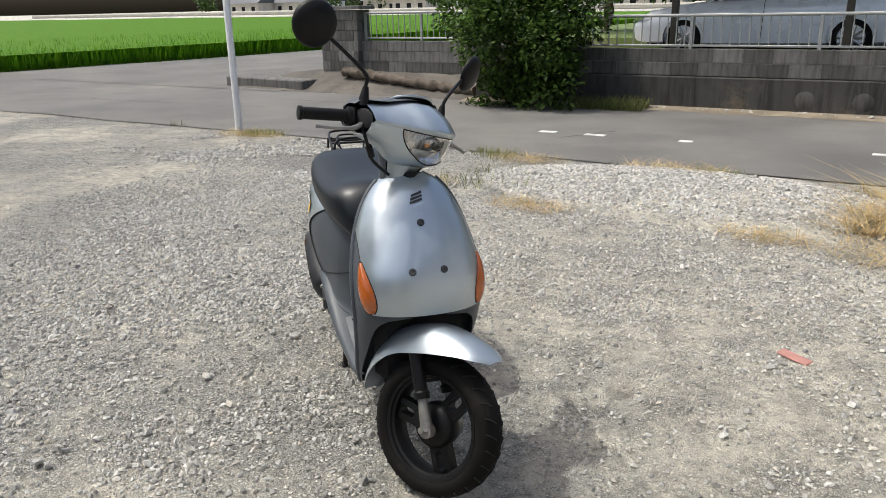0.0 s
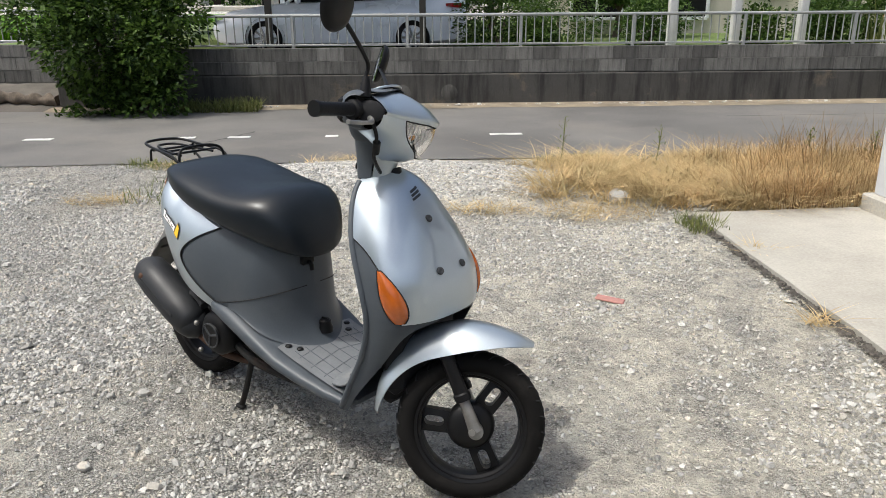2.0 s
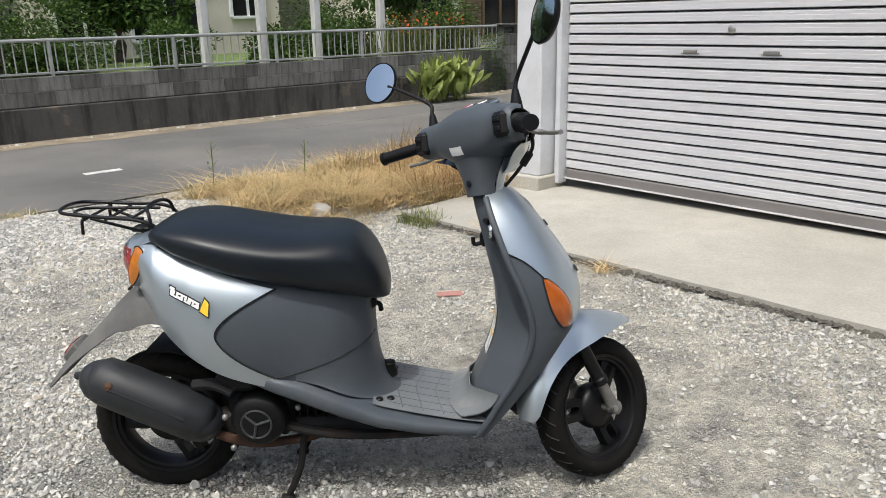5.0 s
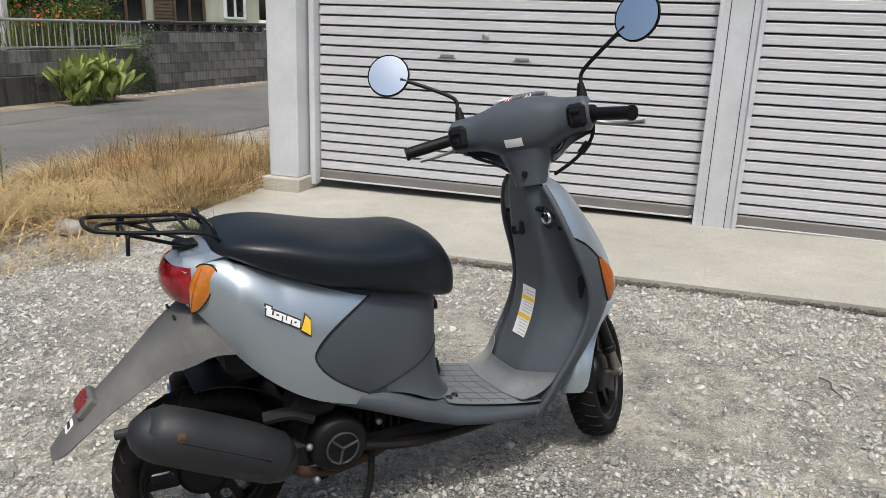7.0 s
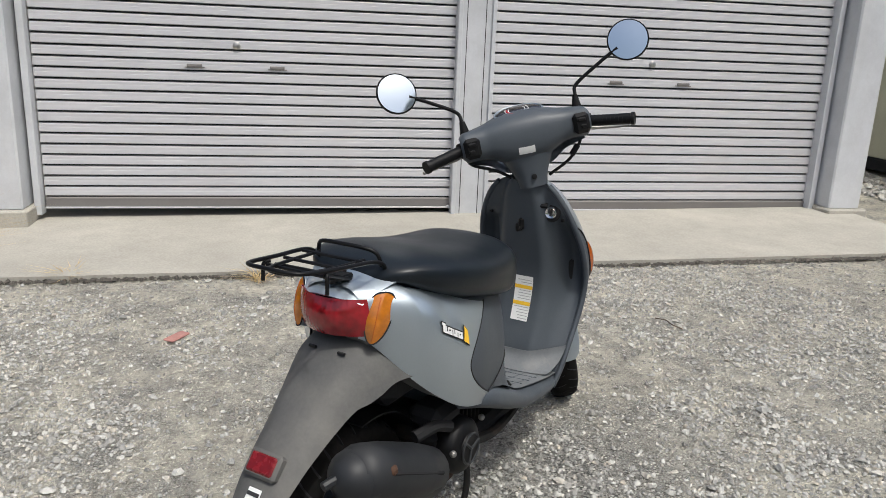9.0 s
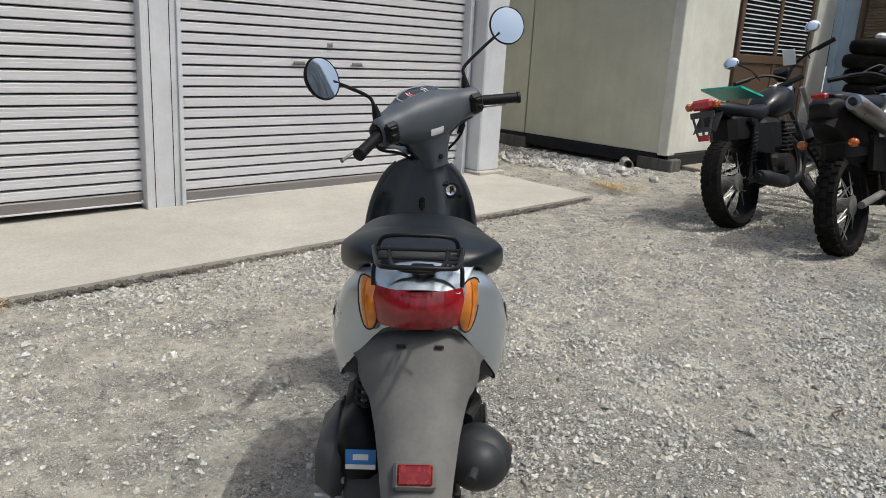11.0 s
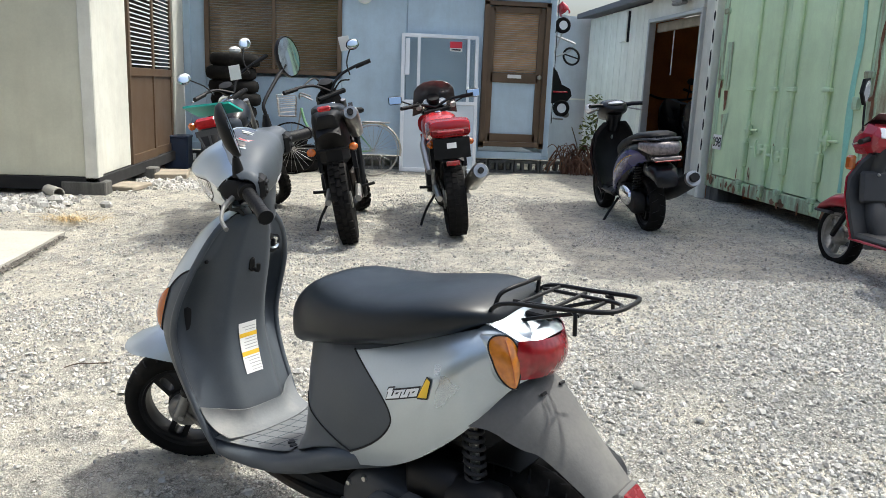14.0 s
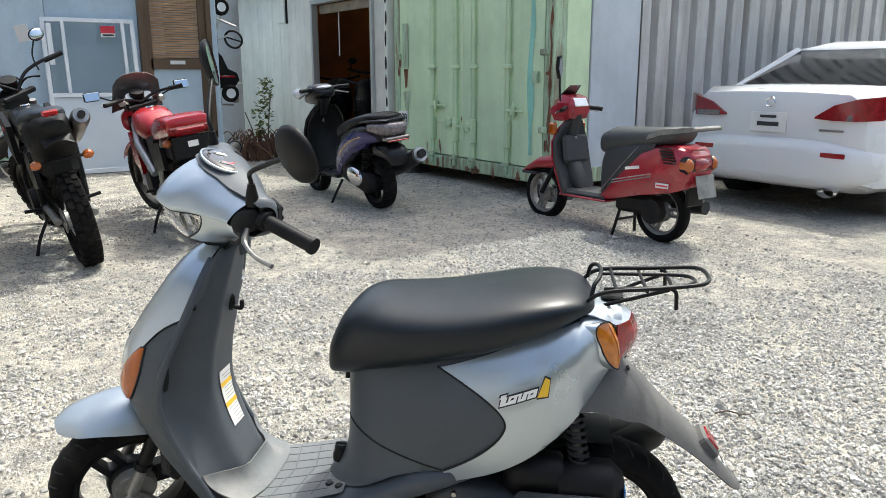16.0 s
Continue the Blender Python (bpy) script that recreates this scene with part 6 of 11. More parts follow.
top_vis = lambda x: lerp(SEAT_LINE, x) if x > -0.005 else lerp(TOP_TAB, x) - 0.0005
low = lambda x: lerp(BOT_TAB, x)
for side in (1, -1):
    pan = part("side_cover", side_strip(steps(-0.094, 0.15, 36), low, top_vis, 28, side, 0.004), M_SILV, scooter, "silver-blue side cover", smooth=60)
    up = side_strip(steps(0.15, 0.305, 30, 1.7), lambda x: seam_up(x), top_vis, 14, side, 0.004)
    dn = side_strip(steps(0.15, 0.285, 30, 1.7), low, lambda x: max(low(x), seam_lo(x)), 10, side, 0.004)
    part("side_cover_front", up, M_SILV, pan, smooth=60)
    part("side_cover_lower", dn, M_SILV, pan, smooth=60)
    part("seat_base_cover", side_strip([0.12 + 0.394 * k / 40 for k in range(41)] + [0.519, 0.524, 0.528, 0.531, 0.5335, 0.5355, 0.537, 0.538, 0.5385], low, lambda x: lerp(SEAT_LINE, x) + 0.012, 26, side), M_GREYP, scooter, "dark grey cover below the seat", smooth=60)
    # dark gap lines
    pts = [(x, side * (body_y(x, seam_up(x)) + 0.003), seam_up(x)) for x in steps(0.15, 0.305, 24, 1.7)][::-1] + [(x, side * (body_y(x, seam_lo(x)) + 0.003), seam_lo(x)) for x in steps(0.151, 0.285, 24, 1.7)]
    part("panel_gap", Shape().tube(pts, 0.0026, 5), M_SEAM, scooter, smooth=60)
    # product mark as plain shapes: slanted white blocks and a yellow wedge
    def mark(u, w):
        """u along the mark, w across, from the rear end on the right and the front end on the left."""
        x0, z0, x1, z1 = (0.05, 0.655, 0.135, 0.608) if side < 0 else (0.16, 0.59, 0.068, 0.622)
        x = x0 + (x1 - x0) * u
        z = z0 + (z1 - z0) * u + w
        return (x, side * (body_y(x, z) + 0.0065), z)
    ink, wht, cut = Shape(), Shape(), Shape()
    def strip(sh, u0, u1, w0, w1, up, n):
        sh.sheet([[tuple(c + (up * side if m == 1 else 0) for m, c in enumerate(mark(u0 + (u1 - u0) * i / n + 0.04 * j / 3, w0 + (w1 - w0) * j / 3))) for j in range(4)] for i in range(n + 1)])
    strip(ink, -0.07, 0.82, -0.015, 0.009, 0.0, 14)
    strip(ink, -0.07, 0.13, 0.007, 0.014, 0.0, 4)
    strip(wht, -0.04, 0.79, -0.0115, 0.0055, 0.001, 14)
    strip(wht, -0.04, 0.09, 0.004, 0.011, 0.001, 4)
    for u0, u1, w0, w1 in ((0.10, 0.14, -0.006, 0.0055), (0.2, 0.27, -0.003, 0.001), (0.33, 0.36, -0.0115, 0.0015), (0.44, 0.47, -0.006, 0.0055), (0.55, 0.58, -0.0115, 0.0), (0.65, 0.7, -0.004, 0.0)):
        strip(cut, u0, u1, w0, w1, 0.0018, 2)
    part("mark_ground", ink, M_INK, pan, "dark decal ground", smooth=60)
    part("mark_blocks", wht, M_WHITES, pan, "white decal band", smooth=60)
    part("mark_slits", cut, M_INK, pan, smooth=60)
    yl, yd = Shape(), Shape()
    for s2, g, dy in ((yd, 0.004, 0.0005), (yl, 0.0, 0.0018)):
        quad = [(0.82, -0.014), (1.06, -0.018), (1.1, 0.016), (0.99, 0.024)]
        rows = []
        for i in range(5):
            t = i / 4
            rows.append([tuple(c + (dy * side if n == 1 else 0) for n, c in enumerate(mark((1 - t) * ((1 - q) * quad[0][0] + q * quad[1][0]) + t * ((1 - q) * quad[3][0] + q * quad[2][0]) + g * (10 * (q - 0.5)), (1 - t) * ((1 - q) * quad[0][1] + q * quad[1][1]) + t * ((1 - q) * quad[3][1] + q * quad[2][1]) + g * (2 * t - 1)))) for q in [j / 4 for j in range(5)]])
        s2.sheet(rows)
    part("mark_edge", yd, M_INK, pan, smooth=60)
    part("mark_wedge", yl, M_YELLOWS, pan, "yellow decal wedge", smooth=60)

# bag hook and fuel knob
part("bag_hook", Shape().tube(spline([(0.53, -0.02, 0.545), (0.552, -0.02, 0.54), (0.556, -0.02, 0.52)], 4), 0.007, 8).box((0.53, -0.02, 0.55), (0.03, 0.05, 0.03), 0.006), M_BLACKP, scooter, "black bag hook")
part("fuel_knob", Shape().lathe([(0.0, 0.03), (0.014, 0.029), (0.019, 0.024), (0.02, 0.012), (0.024, 0.004), (0.024, -0.012)], 20, pose(0.566, 0.012, 0.325, 90, 0, 0)).box((0.566, 0.012, 0.352), (0.034, 0.01, 0.012), 0.003), M_BLACKP, scooter, "black knob")

# seat
SEAT_T = [(-0.035, 0.772), (-0.02, 0.79), (0.02, 0.806), (0.1, 0.808), (0.2, 0.79), (0.3, 0.772), (0.4, 0.766), (0.465, 0.765), (0.512, 0.748), (0.546, 0.71), (0.57, 0.66), (0.582, 0.615)]
SEAT_W = [(-0.035, 0.07), (-0.02, 0.112), (0.02, 0.152), (0.1, 0.186), (0.2, 0.198), (0.3, 0.196), (0.4, 0.184), (0.465, 0.168), (0.512, 0.147), (0.546, 0.122), (0.57, 0.09), (0.582, 0.052)]
rings = []
for x in [-0.035, -0.03, -0.02, -0.005, 0.02, 0.05, 0.1, 0.15, 0.2, 0.25, 0.3, 0.35, 0.4, 0.435, 0.465, 0.492, 0.512, 0.53, 0.546, 0.56, 0.57, 0.578, 0.582]:
    zt, w = lerp(SEAT_T, x), lerp(SEAT_W, x)
    zb = lerp(SEAT_LINE, min(x, 0.57)) + 0.004 - 0.012 * smooth01(0.45, 0.57, x) - 0.012 * smooth01(-0.01, 0.06, x) * smooth01(0.28, 0.16, x)
    if zt - zb < 0.03:
        zb = zt - 0.03
    ring = []
    for k in range(32):
        a = 2 * math.pi * k / 32
        c, s = math.cos(a), math.sin(a)
        p = 0.62
        yy = w * math.copysign(abs(c) ** p, c)
        hump = (1 - 0.10 * (yy / w) ** 2)
        zz = (zb + zt) / 2 - 0.01 + ((zt - zb) / 2) * math.copysign(abs(s) ** 0.68, s) * (hump if s > 0 else 1) + (0.01 if s > 0 else 0.006)
        ring.append((x, yy, zz))
    rings.append(ring)
seat = part("seat", Shape().loft(rings), M_SEAT, scooter, "black vinyl seat", smooth=70)
# footboard
SK = [(0.20, 0.40, 0.37, 0.150), (0.27, 0.418, 0.352, 0.197), (0.35, 0.395, 0.315, 0.198), (0.45, 0.345, 0.27, 0.195), (0.55, 0.292, 0.235, 0.188), (0.65, 0.266, 0.212, 0.18), (0.75, 0.245, 0.198, 0.172), (0.81, 0.234, 0.19, 0.16), (0.835, 0.236, 0.198, 0.15), (0.85, 0.238, 0.212, 0.138)]
rings = []
for x, zt, zb, w in SK:
    rings.append([(x, w * math.copysign(abs(math.cos(a)) ** 0.45, math.cos(a)), (zt + zb) / 2 + (zt - zb) / 2 * math.copysign(abs(math.sin(a)) ** 0.6, math.sin(a))) for a in [2 * math.pi * k / 36 for k in range(36)]])
sk = Shape().loft([spline(r, 1, True) for r in rings])
part("footboard", sk, M_GREYP, scooter, "dark grey footboard", smooth=50)
floor_z = lambda x: lerp([(0.5, 0.316), (0.55, 0.295), (0.65, 0.270), (0.75, 0.2495), (0.83, 0.238), (0.87, 0.2385)], x)
mat = Shape().sheet([[(x, y, floor_z(x) + 0.004 - 0.003 * (abs(y) > 0.14)) for y in [-0.15 + 0.3 * j / 14 for j in range(15)]] for x in steps(0.53, 0.875, 14)])
part("foot_mat", mat, M_MAT, scooter, "dusty ribbed foot mat", smooth=50)
groove = Shape()
for y in (-0.12, -0.08, -0.04, 0.0, 0.04, 0.08, 0.12):
    groove.tube([(x, y + 0.02 * math.copysign(min(1.0, abs(y) * 20), y) * (x - 0.6), floor_z(x) + 0.0042) for x in steps(0.575, 0.80, 10)], 0.0014, 5, squash=0.7)
for x0 in (0.585, 0.64, 0.695, 0.75):
    groove.tube([(x0 + 0.022 * abs(y) / 0.12, y, floor_z(x0 + 0.022 * abs(y) / 0.12) + 0.0042) for y in steps(-0.135, 0.135, 12)], 0.0014, 5, squash=0.7)
part("mat_groove", groove, M_GREYP, scooter, smooth=50)
for x, y in ((0.546, 0.12), (0.546, -0.12), (0.785, 0.115), (0.785, -0.115), (0.575, 0.1), (0.575, -0.1)):
    part("screw", Shape().lathe([(0, 0.006), (0.008, 0.006), (0.011, 0.003), (0.011, 0)], 10, pose(x, y, floor_z(x) + 0.003, 90)), M_BLACKM, scooter)

# leg shield: outer skin and inner panel
XF = [(0.19, 0.93), (0.3, 0.985), (0.40, 1.045), (0.46, 1.075), (0.50, 1.092), (0.55, 1.100), (0.6, 1.096), (0.632, 1.084), (0.70, 1.042), (0.75, 1.005), (0.80, 0.968), (0.84, 0.928), (0.862, 0.895)]
XR = [(0.19, 0.80), (0.24, 0.835), (0.3, 0.868), (0.38, 0.915), (0.45, 0.945), (0.52, 0.955), (0.6, 0.935), (0.7, 0.893), (0.8, 0.858), (0.862, 0.842)]
WS = [(0.19, 0.15), (0.25, 0.163), (0.35, 0.172), (0.45, 0.181), (0.55, 0.186), (0.63, 0.180), (0.7, 0.165), (0.75, 0.147), (0.80, 0.121), (0.84, 0.086), (0.862, 0.045)]
SEAM = [(0.50, 0.92), (0.55, 0.98), (0.6, 1.07), (0.65, 1.2), (0.69, 1.36), (0.715, 1.571)]
WELL = [(0.19, 1.42), (0.25, 1.36), (0.3, 1.24), (0.38, 1.06), (0.44, 0.92), (0.475, 0.76), (0.495, 0.5), (0.505, 0.0)]


def skin(z, a, grow=0.0):
    xr, xf, w = lerp(XR, z), lerp(XF, z), lerp(WS, z)
    c, s = math.cos(a), math.sin(a)
    return (xr + (xf - xr + grow) * abs(c) ** 0.85, (w + grow) * math.copysign(abs(s) ** 0.88, s), z)


zs = [0.507 + 0.355 * k / 40 for k in range(41)]
half = math.pi / 2
rows = [[skin(z, -e + 2 * e * j / 44, 0.003) for j in range(45)] for z, e in [(z, min(half, lerp(SEAM, z) if z < 0.715 else half)) for z in zs]]
front = part("front_cover", Shape().sheet(rows), M_SILV, scooter, "silver-blue front cover", smooth=60)
for side in (1, -1):
    rows = []
    for z in [0.19 + 0.53 * k / 46 for k in range(47)]:
        a0 = lerp(WELL, z) if z < 0.505 else (lerp(SEAM, z) if z < 0.715 else half)
        rows.append([skin(z, side * (a0 + (half - a0) * j / 14)) for j in range(15)])
    leg = part("leg_shield", Shape().sheet(rows), M_GREYP, scooter, "dark grey leg shield side", smooth=60)
    pts = [skin(z, side * (lerp(SEAM, z)), 0.002) for z in steps(0.507, 0.714, 20)]
    part("panel_gap", Shape().tube(pts, 0.0022, 5), M_SEAM, leg, smooth=60)
    # turn signal
    rows = []
    for i in range(13):
        t = i / 12
        zc = 0.512 + 0.132 * t
        ac = 1.07 + 0.23 * t
        hw = 0.27 * math.sin(math.pi * (0.05 + 0.92 * t)) ** 0.55 * (1 - 0.52 * t)
        rows.append([Vector(skin(zc, side * (ac - 0.12 + hw * q), 0.002)) + Vector((0.011, side * 0.011, 0)) * (1 - q * q) ** 0.5 * math.sin(math.pi * (0.05 + 0.9 * t)) ** 0.5 for q in [-1 + 2 * j / 10 for j in range(11)]])
    sig = part("turn_signal", Shape().sheet(rows), M_ORANGE, leg, "amber front turn signal", smooth=60)
    edge = [r[0] for r in rows] + [r[-1] for r in rows[::-1]]
    part("rim", Shape().tube([tuple(p) for p in edge] + [tuple(edge[0])], 0.0025, 5), M_SEAM, sig, smooth=60)
# rolled rear edge of the shield
for side in (1, -1):
    pts = [Vector(skin(z, side * half)) for z in steps(0.20, 0.84, 26)]
    part("shield_edge", Shape().tube(pts, 0.009, 8), M_GREYP, scooter, smooth=60)
rows = []
BULGE = [(0.19, 0.02), (0.3, 0.05), (0.386, 0.062), (0.46, 0.067), (0.53, 0.066), (0.6, 0.055), (0.66, 0.044), (0.72, 0.032), (0.8, 0.024), (0.86, 0.02)]
POCKET = [(0.19, 0.0), (0.4, 0.0), (0.5, 0.016), (0.58, 0.036), (0.66, 0.045), (0.70, 0.034), (0.735, 0.0), (0.87, 0.0)]
SHOULDER = [(0.19, 0.98), (0.38, 0.95), (0.5, 0.86), (0.6, 0.76), (0.7, 0.72), (0.8, 0.74), (0.87, 0.9)]


def inner(z, q):
    """The rider's side of the leg shield: a rounded column between two recessed wings."""
    a, e = abs(q), lerp(SHOULDER, z)
    column = 1 - smooth01(0.3, e, a)
    pocket = smooth01(0.58, 0.76, a) * smooth01(1.0, 0.88, a)
    return (lerp(XR, z) - 0.012 * (1 - 0.8 * smooth01(0.4, 0.7, a)) - lerp(BULGE, z) * column + lerp(POCKET, z) * pocket, lerp(WS, z) * q * 0.985, z)


for k in range(36):
    z = 0.235 + 0.622 * k / 35
    rows.append([inner(z, -1 + 2 * j / 48) for j in range(49)])
part("inner_panel", Shape().sheet(rows), M_GREYP, scooter, "dark grey inner leg shield", smooth=60)
rows = []
for i in range(11):
    t = i / 10
    row = []
    for q in [-1 + 2 * j / 20 for j in range(21)]:
        a, d = inner(0.305 + 0.02 * abs(q) ** 3, q), (0.748 + 0.03 * abs(q) ** 3, 0.148 * q, 0.2555)
        row.append((a[0] - 0.012 + (d[0] - a[0]) * t**1.5, a[1] + (d[1] - a[1]) * t, a[2] + (d[2] - a[2]) * (1 - (1 - t) ** 1.9)))
    rows.append(row)
part("toe_board", Shape().sheet(rows, 0.003), M_MAT, scooter, "pale dusty toe board", smooth=60)
kp = inner(0.755, -0.65)
part("lock_plate", Shape().lathe([(0, 0.003), (0.026, 0.004), (0.031, 0.0)], 20, Matrix.Translation((kp[0] - 0.004, kp[1], kp[2])) @ pose(0, 0, 0, 0, 20, 90)), M_SEAM, scooter, "dark lock plate")
part("ignition", Shape().lathe([(0, 0.006), (0.012, 0.008), (0.017, 0.011), (0.02, 0.007), (0.021, 0)], 20, Matrix.Translation((kp[0] - 0.004, kp[1], kp[2])) @ pose(0, 0, 0, 0, 20, 90)), M_CHROME, scooter, "bright round key lock")
part("key_slot", Shape().box((kp[0] - 0.013, kp[1], kp[2]), (0.006, 0.005, 0.02), 0.001), M_SEAM, scooter)
part("ignition_hood", Shape().tube(spline([(kp[0] - 0.012, kp[1] + 0.012, kp[2] + 0.02), (kp[0] - 0.02, kp[1] + 0.035, kp[2] + 0.02), (kp[0] - 0.012, kp[1] + 0.055, kp[2] + 0.006)], 4), 0.009, 8), M_BLACKP, scooter)
part("bag_hook", Shape().box((0.848, 0, 0.71), (0.03, 0.02, 0.045), 0.008).tube(spline([(0.842, 0, 0.70), (0.818, 0, 0.695), (0.815, 0, 0.715)], 4), 0.006, 8), M_BLACKP, scooter, "black bag hook")
for sy in (-1, 1):
    q = inner(0.73, 0.82 * sy)
    part("screw", Shape().ball((q[0] - 0.003, q[1], q[2]), 0.006, 8, 5), M_BLACKM, scooter)
# printed notice on the inner panel, plain bars
lab = Shape().sheet([[(inner(z, q)[0] - 0.0025, inner(z, q)[1], z) for q in (-0.205, -0.1, 0.03, 0.14)] for z in steps(0.386, 0.53, 8)])
notice = part("notice", lab, M_WHITES, scooter, "white printed notice", smooth=60)
for z, q0, q1, mt2 in ((0.493, -0.205, 0.14, M_YELLOWS), (0.44, -0.205, 0.14, M_YELLOWS)):
    part("notice_band", Shape().sheet([[(inner(zz, q)[0] - 0.0034, inner(zz, q)[1], zz) for q in (q0, (q0 + q1) / 2, q1)] for zz in (z - 0.006, z + 0.006)]), mt2, notice, smooth=60)
ln = Shape()
for k in range(15):
    z = 0.392 + 0.0088 * k
    if abs(z - 0.493) > 0.009 and abs(z - 0.44) > 0.009:
        q1 = 0.0 + 0.11 * hsh(k, 2)
        ln.sheet([[(inner(zz, q)[0] - 0.0034, inner(zz, q)[1], zz) for q in (-0.19, (q1 - 0.19) / 2, q1)] for zz in (z, z + 0.0022)])
tagged(part("notice_print", ln, M_PRINT, notice, smooth=0), kind="stuff")
# front badge as plain slanted blocks, and screws
bd = Shape()
for dz, dy, w in ((0.0085, 0.002, 0.013), (0.0, 0.0, 0.013), (-0.0085, -0.002, 0.013)):
    bd.sheet([[skin(0.81 + dz + 0.0028 * j + 0.35 * (y - dy), math.asin(max(-1, min(1, y / lerp(WS, 0.81)))), 0.0055) for y in steps(dy - w, dy + w, 6)] for j in (-1, 1)])
part("badge", bd, M_CHAR, front, "dark badge blocks", smooth=60)
for y, z in ((-0.0435, 0.632), (0.0435, 0.632), (0.0, 0.749)):
    a = math.asin(max(-1, min(1, abs(y / lerp(WS, z)) ** (1 / 0.88)))) * (1 if y >= 0 else -1)
    p = skin(z, a, 0.004)
    du, dv = Vector(skin(z, a + 0.05, 0.004)) - Vector(p), Vector(skin(z + 0.01, a, 0.004)) - Vector(p)
    nrm = du.cross(dv).normalized()
    m = Matrix.Translation(p) @ Vector((0, 1, 0)).rotation_difference(nrm if nrm.x > 0 else -nrm).to_matrix().to_4x4()
    part("screw", Shape().lathe([(0, 0.003), (0.0035, 0.003), (0.005, 0.0045), (0.0095, 0.004), (0.0108, 0.0)], 14, m), M_CHAR, front, "dark cap screw")
# dark wheel well
part("wheel_well", Shape().box((0.97, 0, 0.44), (0.07, 0.27, 0.34), 0.03).box((1.0, 0, 0.58), (0.1, 0.25, 0.16), 0.03).box((0.925, 0, 0.3), (0.05, 0.2, 0.16), 0.02), M_SEAM, scooter)
part("neck_tube", Shape().cyl((0.875, 0, 0.86), (0.98, 0, 0.6), 0.03), M_BLACKM, scooter)

# ---- steered front: bars, fork, wheel, fender ----
BAR = [(0.0, 0.862, 0.100, 0.130, 0.988, 0.082), (0.05, 0.858, 0.094, 0.118, 0.990, 0.078), (0.085, 0.848, 0.08, 0.09, 0.993, 0.066), (0.12, 0.838, 0.064, 0.076, 0.996, 0.053), (0.16, 0.822, 0.05, 0.064, 0.996, 0.047), (0.188, 0.812, 0.044, 0.058, 0.995, 0.044), (0.2, 0.808, 0.03, 0.022, 0.995, 0.03)]


def bar_ring(y, a):
    v = [lerp([(r[0], r[i]) for r in BAR], abs(y)) for i in range(1, 6)]
    c, s = math.cos(a), math.sin(a)
    depth = v[2] if c > 0 else v[1]
    return (v[0] + depth * math.copysign(abs(c) ** 0.8, c), y, v[3] + v[4] * math.copysign(abs(s) ** 0.75, s))


ys = [-0.2, -0.196, -0.188] + [-0.18 + 0.36 * k / 36 for k in range(37)] + [0.188, 0.196, 0.2]
back = [[bar_ring(y, math.radians(78 + 204 * k / 20)) for k in range(21)] for y in ys]
part("handlebar_cover", Shape().sheet(back, 0, STEER), M_GREYP, scooter, "dark grey handlebar cover", smooth=60)
COWL_TOP = [(-0.10, 1.067), (0.2, 1.064), (0.5, 1.05), (0.78, 1.028), (1.0, 1.0), (1.03, 0.99), (0.97, 0.98)]
COWL_LOW = [(0.97, 0.98), (0.94, 0.955), (0.86, 0.93), (0.74, 0.908), (0.54, 0.892), (0.26, 0.882), (0.0, 0.878)]


def cowl(y, fx, z, inset=0.0):
    """Point on the cowl: fx of its front depth, z as on the centre line."""
    v = [lerp([(r[0], r[i]) for r in BAR], abs(y)) for i in range(1, 6)]
    k = v[4] / 0.082 if z > 0.988 else lerp([(0, 1), (0.05, 0.98), (0.085, 0.86), (0.12, 0.62), (0.185, 0.42)], abs(y))
    return (v[0] + v[2] * fx - inset + 0.002, y, 0.988 + (z - 0.988) * k + 0.001)


def along(tab, t):
    return lerp([(k, q[0]) for k, q in enumerate(tab)], t), lerp([(k, q[1]) for k, q in enumerate(tab)], t)


lens_w = lambda t: lerp([(0, 0.106), (1, 0.102), (2, 0.086), (3, 0.056), (3.6, 0.022), (3.8, 0.0), (6, 0.0)], t)
ysf = [y for y in ys if abs(y) < 0.186]
part("headlight_cowl", Shape().sheet([[cowl(y, *along(COWL_TOP, 6 * k / 18)) for k in range(19)] for y in ysf], 0, STEER), M_SILV, scooter, "silver-blue headlight cowl", smooth=50)
for side in (1, -1):
    rows = []
    for k in range(25):
        t = 6 * k / 24
        y0 = lens_w(t)
        rows.append([cowl(side * (y0 + (0.185 - y0) * j / 16), *along(COWL_LOW, t)) for j in range(17)])
    part("cowl_side", Shape().sheet(rows, 0, STEER), M_SILV, scooter, "silver-blue cowl beside the lamp", smooth=50)
# Flattened black balls stand in for the shaded hollows round the levers.
for side in (1, -1):
    part("lever_hollow_shade", Shape().ball((0.84, side * 0.184, 0.99), (0.036, 0.006, 0.028), m=STEER), M_SEAM, scooter, "black patch standing for the shaded hollow round the brake lever")
neck_f, neck_b = [], []
for k in range(9):
    z = 0.832 + 0.1 * k / 8
    cx, hx, hy = lerp([(0.83, 0.838), (0.87, 0.842), (0.93, 0.855)], z), lerp([(0.83, 0.044), (0.87, 0.052), (0.93, 0.075)], z), lerp([(0.83, 0.043), (0.87, 0.052), (0.93, 0.082)], z)
    neck_b.append([(cx - hx * abs(math.cos(a)) ** 0.7, hy * math.copysign(abs(math.sin(a)) ** 0.7, math.sin(a)), z) for a in [math.radians(-92 + 184 * j / 16) for j in range(17)]])
    neck_f.append([(cx + hx * abs(math.cos(a)) ** 0.8, hy * math.copysign(abs(math.sin(a)) ** 0.8, math.sin(a)), z + 0.004) for a in [math.radians(-90 + 180 * j / 16) for j in range(17)]])
part("neck_cover", Shape().sheet(neck_b, 0, STEER), M_GREYP, scooter, "dark grey neck cover", smooth=60)
